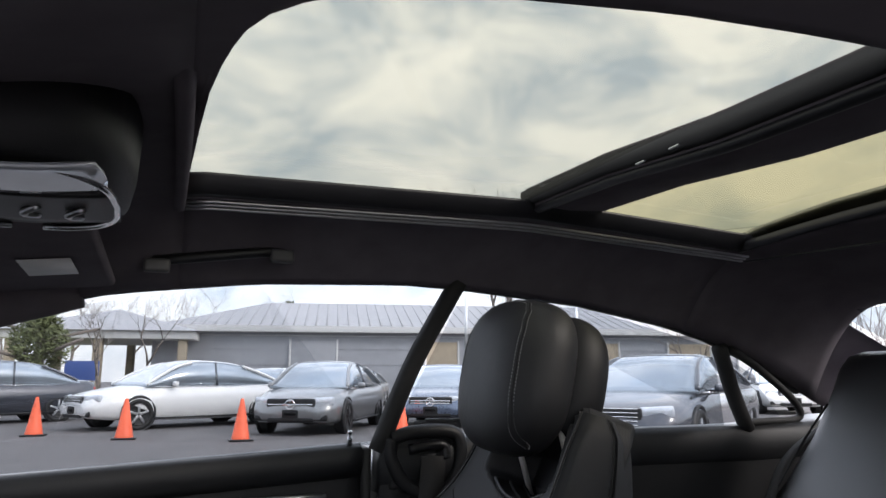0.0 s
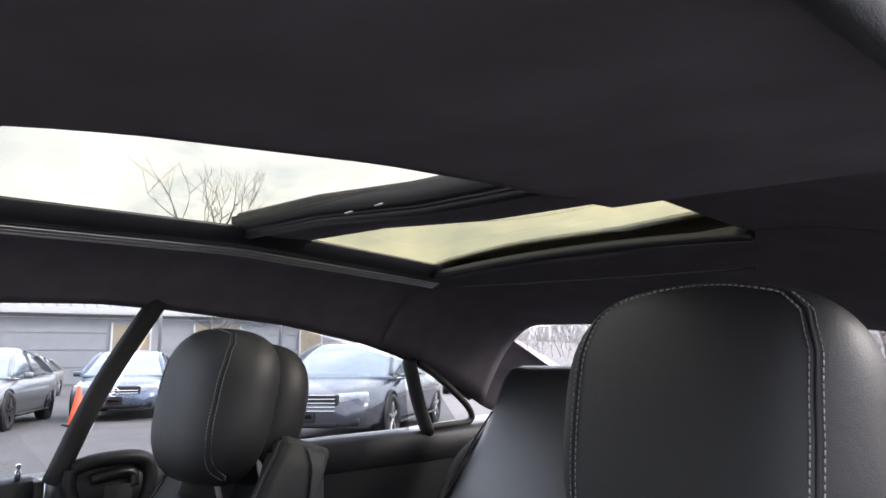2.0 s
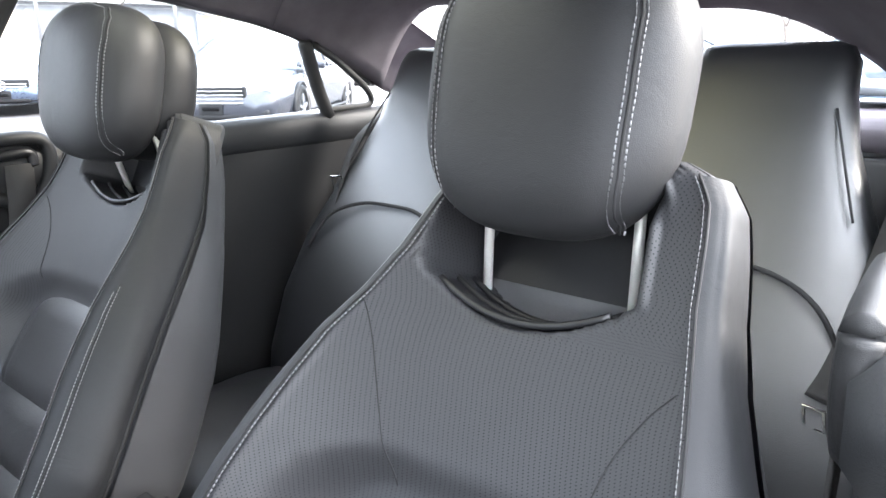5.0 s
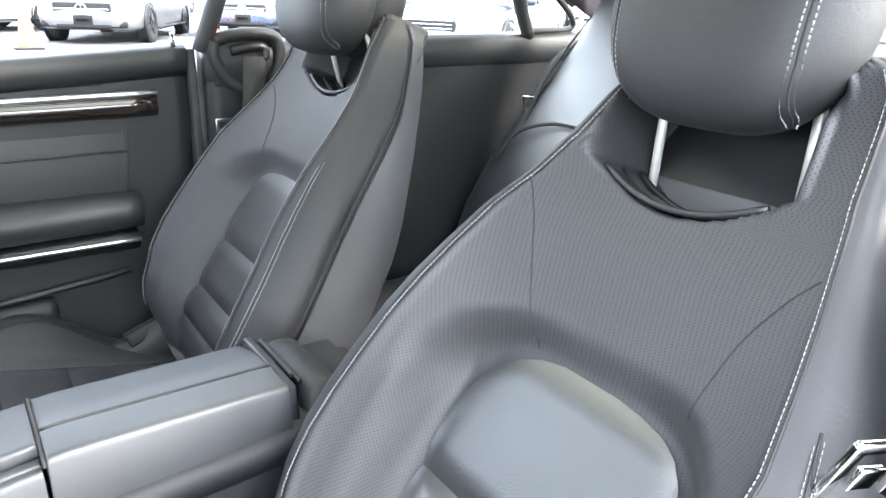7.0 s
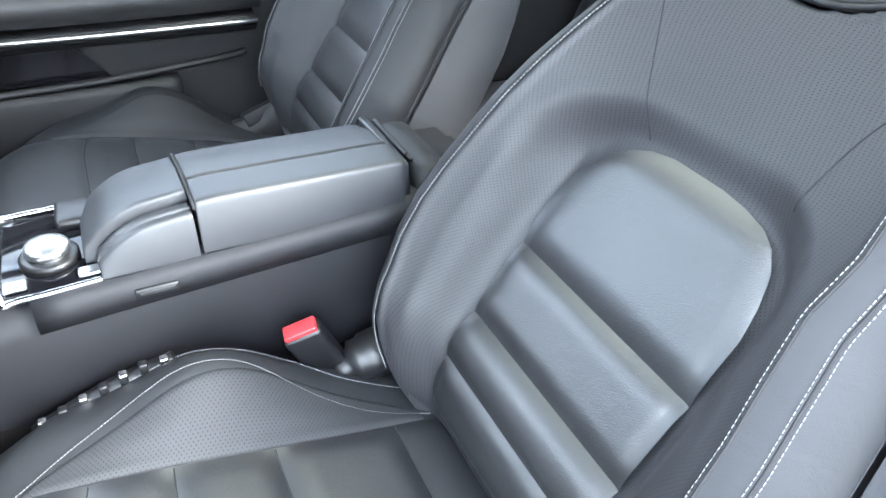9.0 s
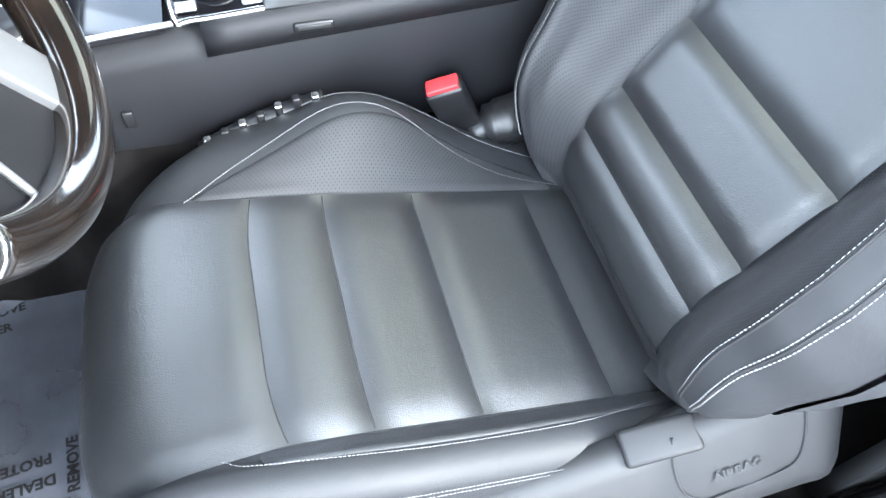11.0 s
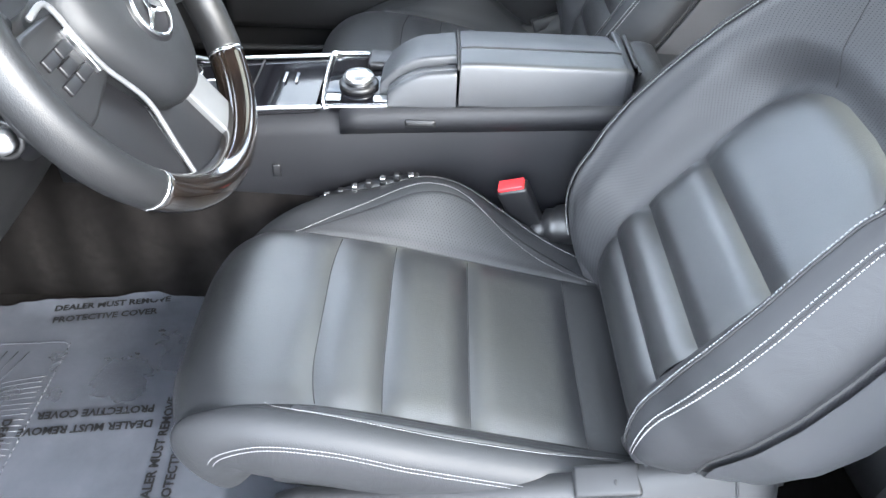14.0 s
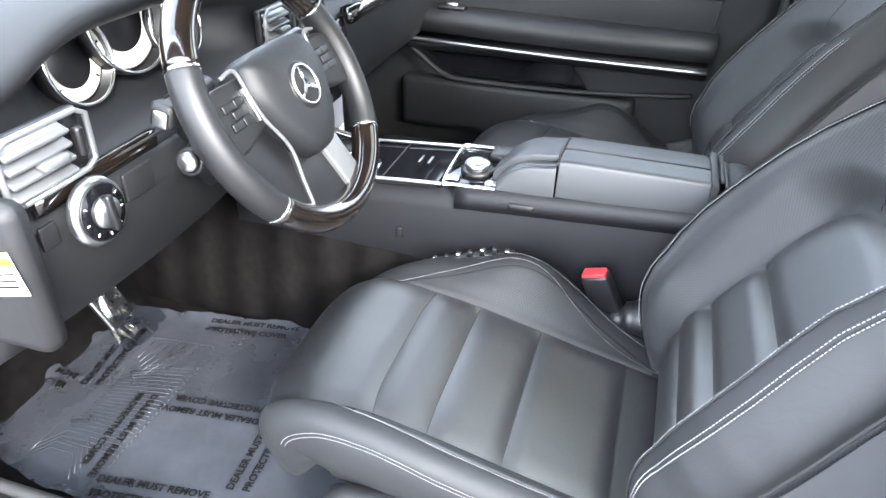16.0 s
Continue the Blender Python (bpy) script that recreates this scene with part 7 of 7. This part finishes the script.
# ---- trees and poles ----
def bare_tree(x, y, height, seed, label="bare winter tree with thin grey branches"):
    rng = random.Random(seed)
    t = thing("tree", label, "tree", (x, y, 0), group="bare trees")
    limbs, twigs = [], []

    def grow(p, d, length, r, depth):
        q = [p]
        for _ in range(3):
            d = (d + Vector((rng.uniform(-1, 1), rng.uniform(-1, 1), rng.uniform(-0.3, 0.5))) * 0.22).normalized()
            q.append(q[-1] + d * length / 3)
        (limbs if depth < 3 else twigs).append(tube([tuple(v) for v in q], r, 6 if depth < 2 else 4, 0, [r, r * 0.85, r * 0.7, r * 0.55]))
        if depth >= 5:
            return
        for k in range(rng.choice((2, 3, 3))):
            spread = Vector((rng.uniform(-1, 1), rng.uniform(-1, 1), rng.uniform(0.0, 0.7)))
            grow(q[-1 if k < 2 else 2], (d * 0.7 + spread * 0.75).normalized(), length * rng.uniform(0.6, 0.82), r * 0.52, depth + 1)

    grow(Vector((x, y, 0)), Vector((0, 0, 1)), height * 0.30, height * 0.016, 0)
    part("trunk", merge(*limbs), BARK, t)
    ob = part("branches", merge(*twigs), TWIG, t)
    tagged(ob, kind="stuff")


def pine_tree(x, y, height, seed):
    rng = random.Random(seed)
    t = thing("tree", "broad olive-green pine tree", "tree", (x, y, 0), group="pine trees")
    part("trunk", merge(tube([(x, y, 0), (x + 0.2, y, height * 0.5), (x + 0.1, y, height * 0.95)], 0.2, 8, 8, [0.26, 0.22, 0.17, 0.12, 0.08, 0.04]),
                        *[tube([(x, y, height * h), (x + 2.2 * math.cos(a), y + 2.2 * math.sin(a), height * h + 0.6)], 0.07, 6) for h, a in ((0.25, 0.4), (0.3, 2.2), (0.35, 4.0), (0.45, 5.2), (0.5, 1.2))]), BARK, t)
    verts, faces = [], []
    for _ in range(5200):
        h = rng.uniform(0.28, 1.0)
        R = height * 0.42 * (1.15 - h) ** 0.7 * (0.55 + 0.45 * math.sin(9 * h + 3 * math.sin(5 * h)))
        a, r = rng.uniform(0, 2 * math.pi), R * math.sqrt(rng.random())
        c = Vector((x + r * math.cos(a), y + r * math.sin(a), height * h + 0.25 * math.sin(3 * a + 8 * h)))
        d = Vector((rng.gauss(0, 1), rng.gauss(0, 1), rng.gauss(0.3, 0.7))).normalized()
        s = d.orthogonal().normalized()
        n = len(verts)
        L_, w_ = rng.uniform(0.18, 0.36), rng.uniform(0.03, 0.06)
        verts += [tuple(c - s * w_), tuple(c + s * w_), tuple(c + d * L_)]
        faces.append((n, n + 1, n + 2))
    me = bpy.data.meshes.new("crown")
    me.from_pydata(verts, [], faces)
    me.materials.append(NEEDLE)
    ob = new("crown", me)
    under(ob, t)
    tagged(ob, "olive pine needles", kind="stuff")


pine_tree(31, 5.0, 5.6, 3)
pine_tree(74, -11, 9.0, 5)
bare_tree(32, 1.0, 5.6, 11)
bare_tree(37, 3.2, 6.0, 17)
bare_tree(28.3, -13.9, 6.5, 12)
bare_tree(52, -25.5, 21.0, 16)
bare_tree(24.0, -20.5, 5.5, 14)
for kk, (x, y) in enumerate(((14, -62), (6, -58), (-1, -60), (-8, -56), (22, -66), (-15, -60), (30, -60), (-22, -46), (-14, -24), (-27, -30), (-11, -30))):
    bare_tree(x, y, 9 + 2.5 * (kk % 3), 30 + kk)
for kk, (x, y, h) in enumerate(((72, -2, 13), (76, 4, 12), (70, 9, 12), (78, -9, 13), (74, 15, 12), (80, 20, 13))):
    bare_tree(x, y, h, 60 + kk)
pine_tree(33, -64, 13, 8)


def utility_pole(x, y, height):
    p = thing("utility_pole", "wooden utility pole with cross arms and wires", "utility pole", (x, y, 0), group="utility poles")
    part("post", tube([(x, y, 0), (x, y, height)], 0.16, 10), BARK, p)
    for dz, w in ((0.5, 2.6), (1.5, 2.2)):
        part("cross_arm", box((w, 0.14, 0.14), (x, y, height - dz), 0.02, (0, 0, 20)), BARK, p)
    for k in (-1.1, -0.4, 0.4, 1.1):
        q = Vector((x + k * 0.94, y + k * 0.34, height - 0.38))
        part("insulator", lathe([(0.001, 0), (0.05, 0), (0.04, 0.15), (0.001, 0.16)], Matrix.Translation(q), 8), TRIM, p)
    part("wire", tube([(x + 1.0, y, height - 0.3), (x + 14, y + 3, height - 1.6), (x + 30, y + 6, height - 0.4)], 0.02, 4, 12), DARK, p)


utility_pole(24.6, -54.5, 16.0)
for x, y, h in ((37.2, -15.8, 8.0), (34.2, -21.4, 7.0)):
    lp = thing("lamp_post", "slim grey lamp post", "lamp post", (x, y, 0), group="lamp posts")
    part("post", tube([(x, y, 0), (x, y, h)], 0.09, 10), SATIN, lp)
    part("lamp_head", box((0.7, 0.3, 0.14), (x - 0.3, y, h), 0.04), DARK, lp)

# ---- far woods behind the lot ----
rng = random.Random(77)
verts, faces = [], []
for _ in range(22000):
    a = radians(rng.uniform(-150, -38))
    d = rng.uniform(70, 105)
    bx, by = d * math.cos(a), d * math.sin(a)
    z0 = rng.uniform(0, 7.5) * rng.random() ** 0.5
    L_, w_ = rng.uniform(1.2, 3.4), rng.uniform(0.02, 0.06)
    lean = rng.gauss(0, 0.5)
    sx, sy_ = -math.sin(a), math.cos(a)
    n = len(verts)
    verts += [(bx - sx * w_, by - sy_ * w_, z0), (bx + sx * w_, by + sy_ * w_, z0), (bx + sx * lean * L_, by + sy_ * lean * L_, z0 + L_)]
    faces.append((n, n + 1, n + 2))
me = bpy.data.meshes.new("far_woods")
me.from_pydata(verts, [], faces)
me.materials.append(TWIG)
tagged(new("far_woods", me), "distant bare winter woodland beyond the lot", "trees", kind="stuff")
bank = sheet([[(d * math.cos(a), d * math.sin(a), 0.0 + h) for d, h in ((66, 0.02), (70, 1.2 + 0.5 * math.sin(9 * a)), (76, 2.4 + 0.9 * math.sin(7 * a + 1)), (90, 2.6), (110, 2.0))] for a in np.radians(np.linspace(-152, -36, 60))], 0.02)
tagged(part("wood_edge", bank, TWIG), "low brown scrub bank at the edge of the lot", "scrub", kind="structure")
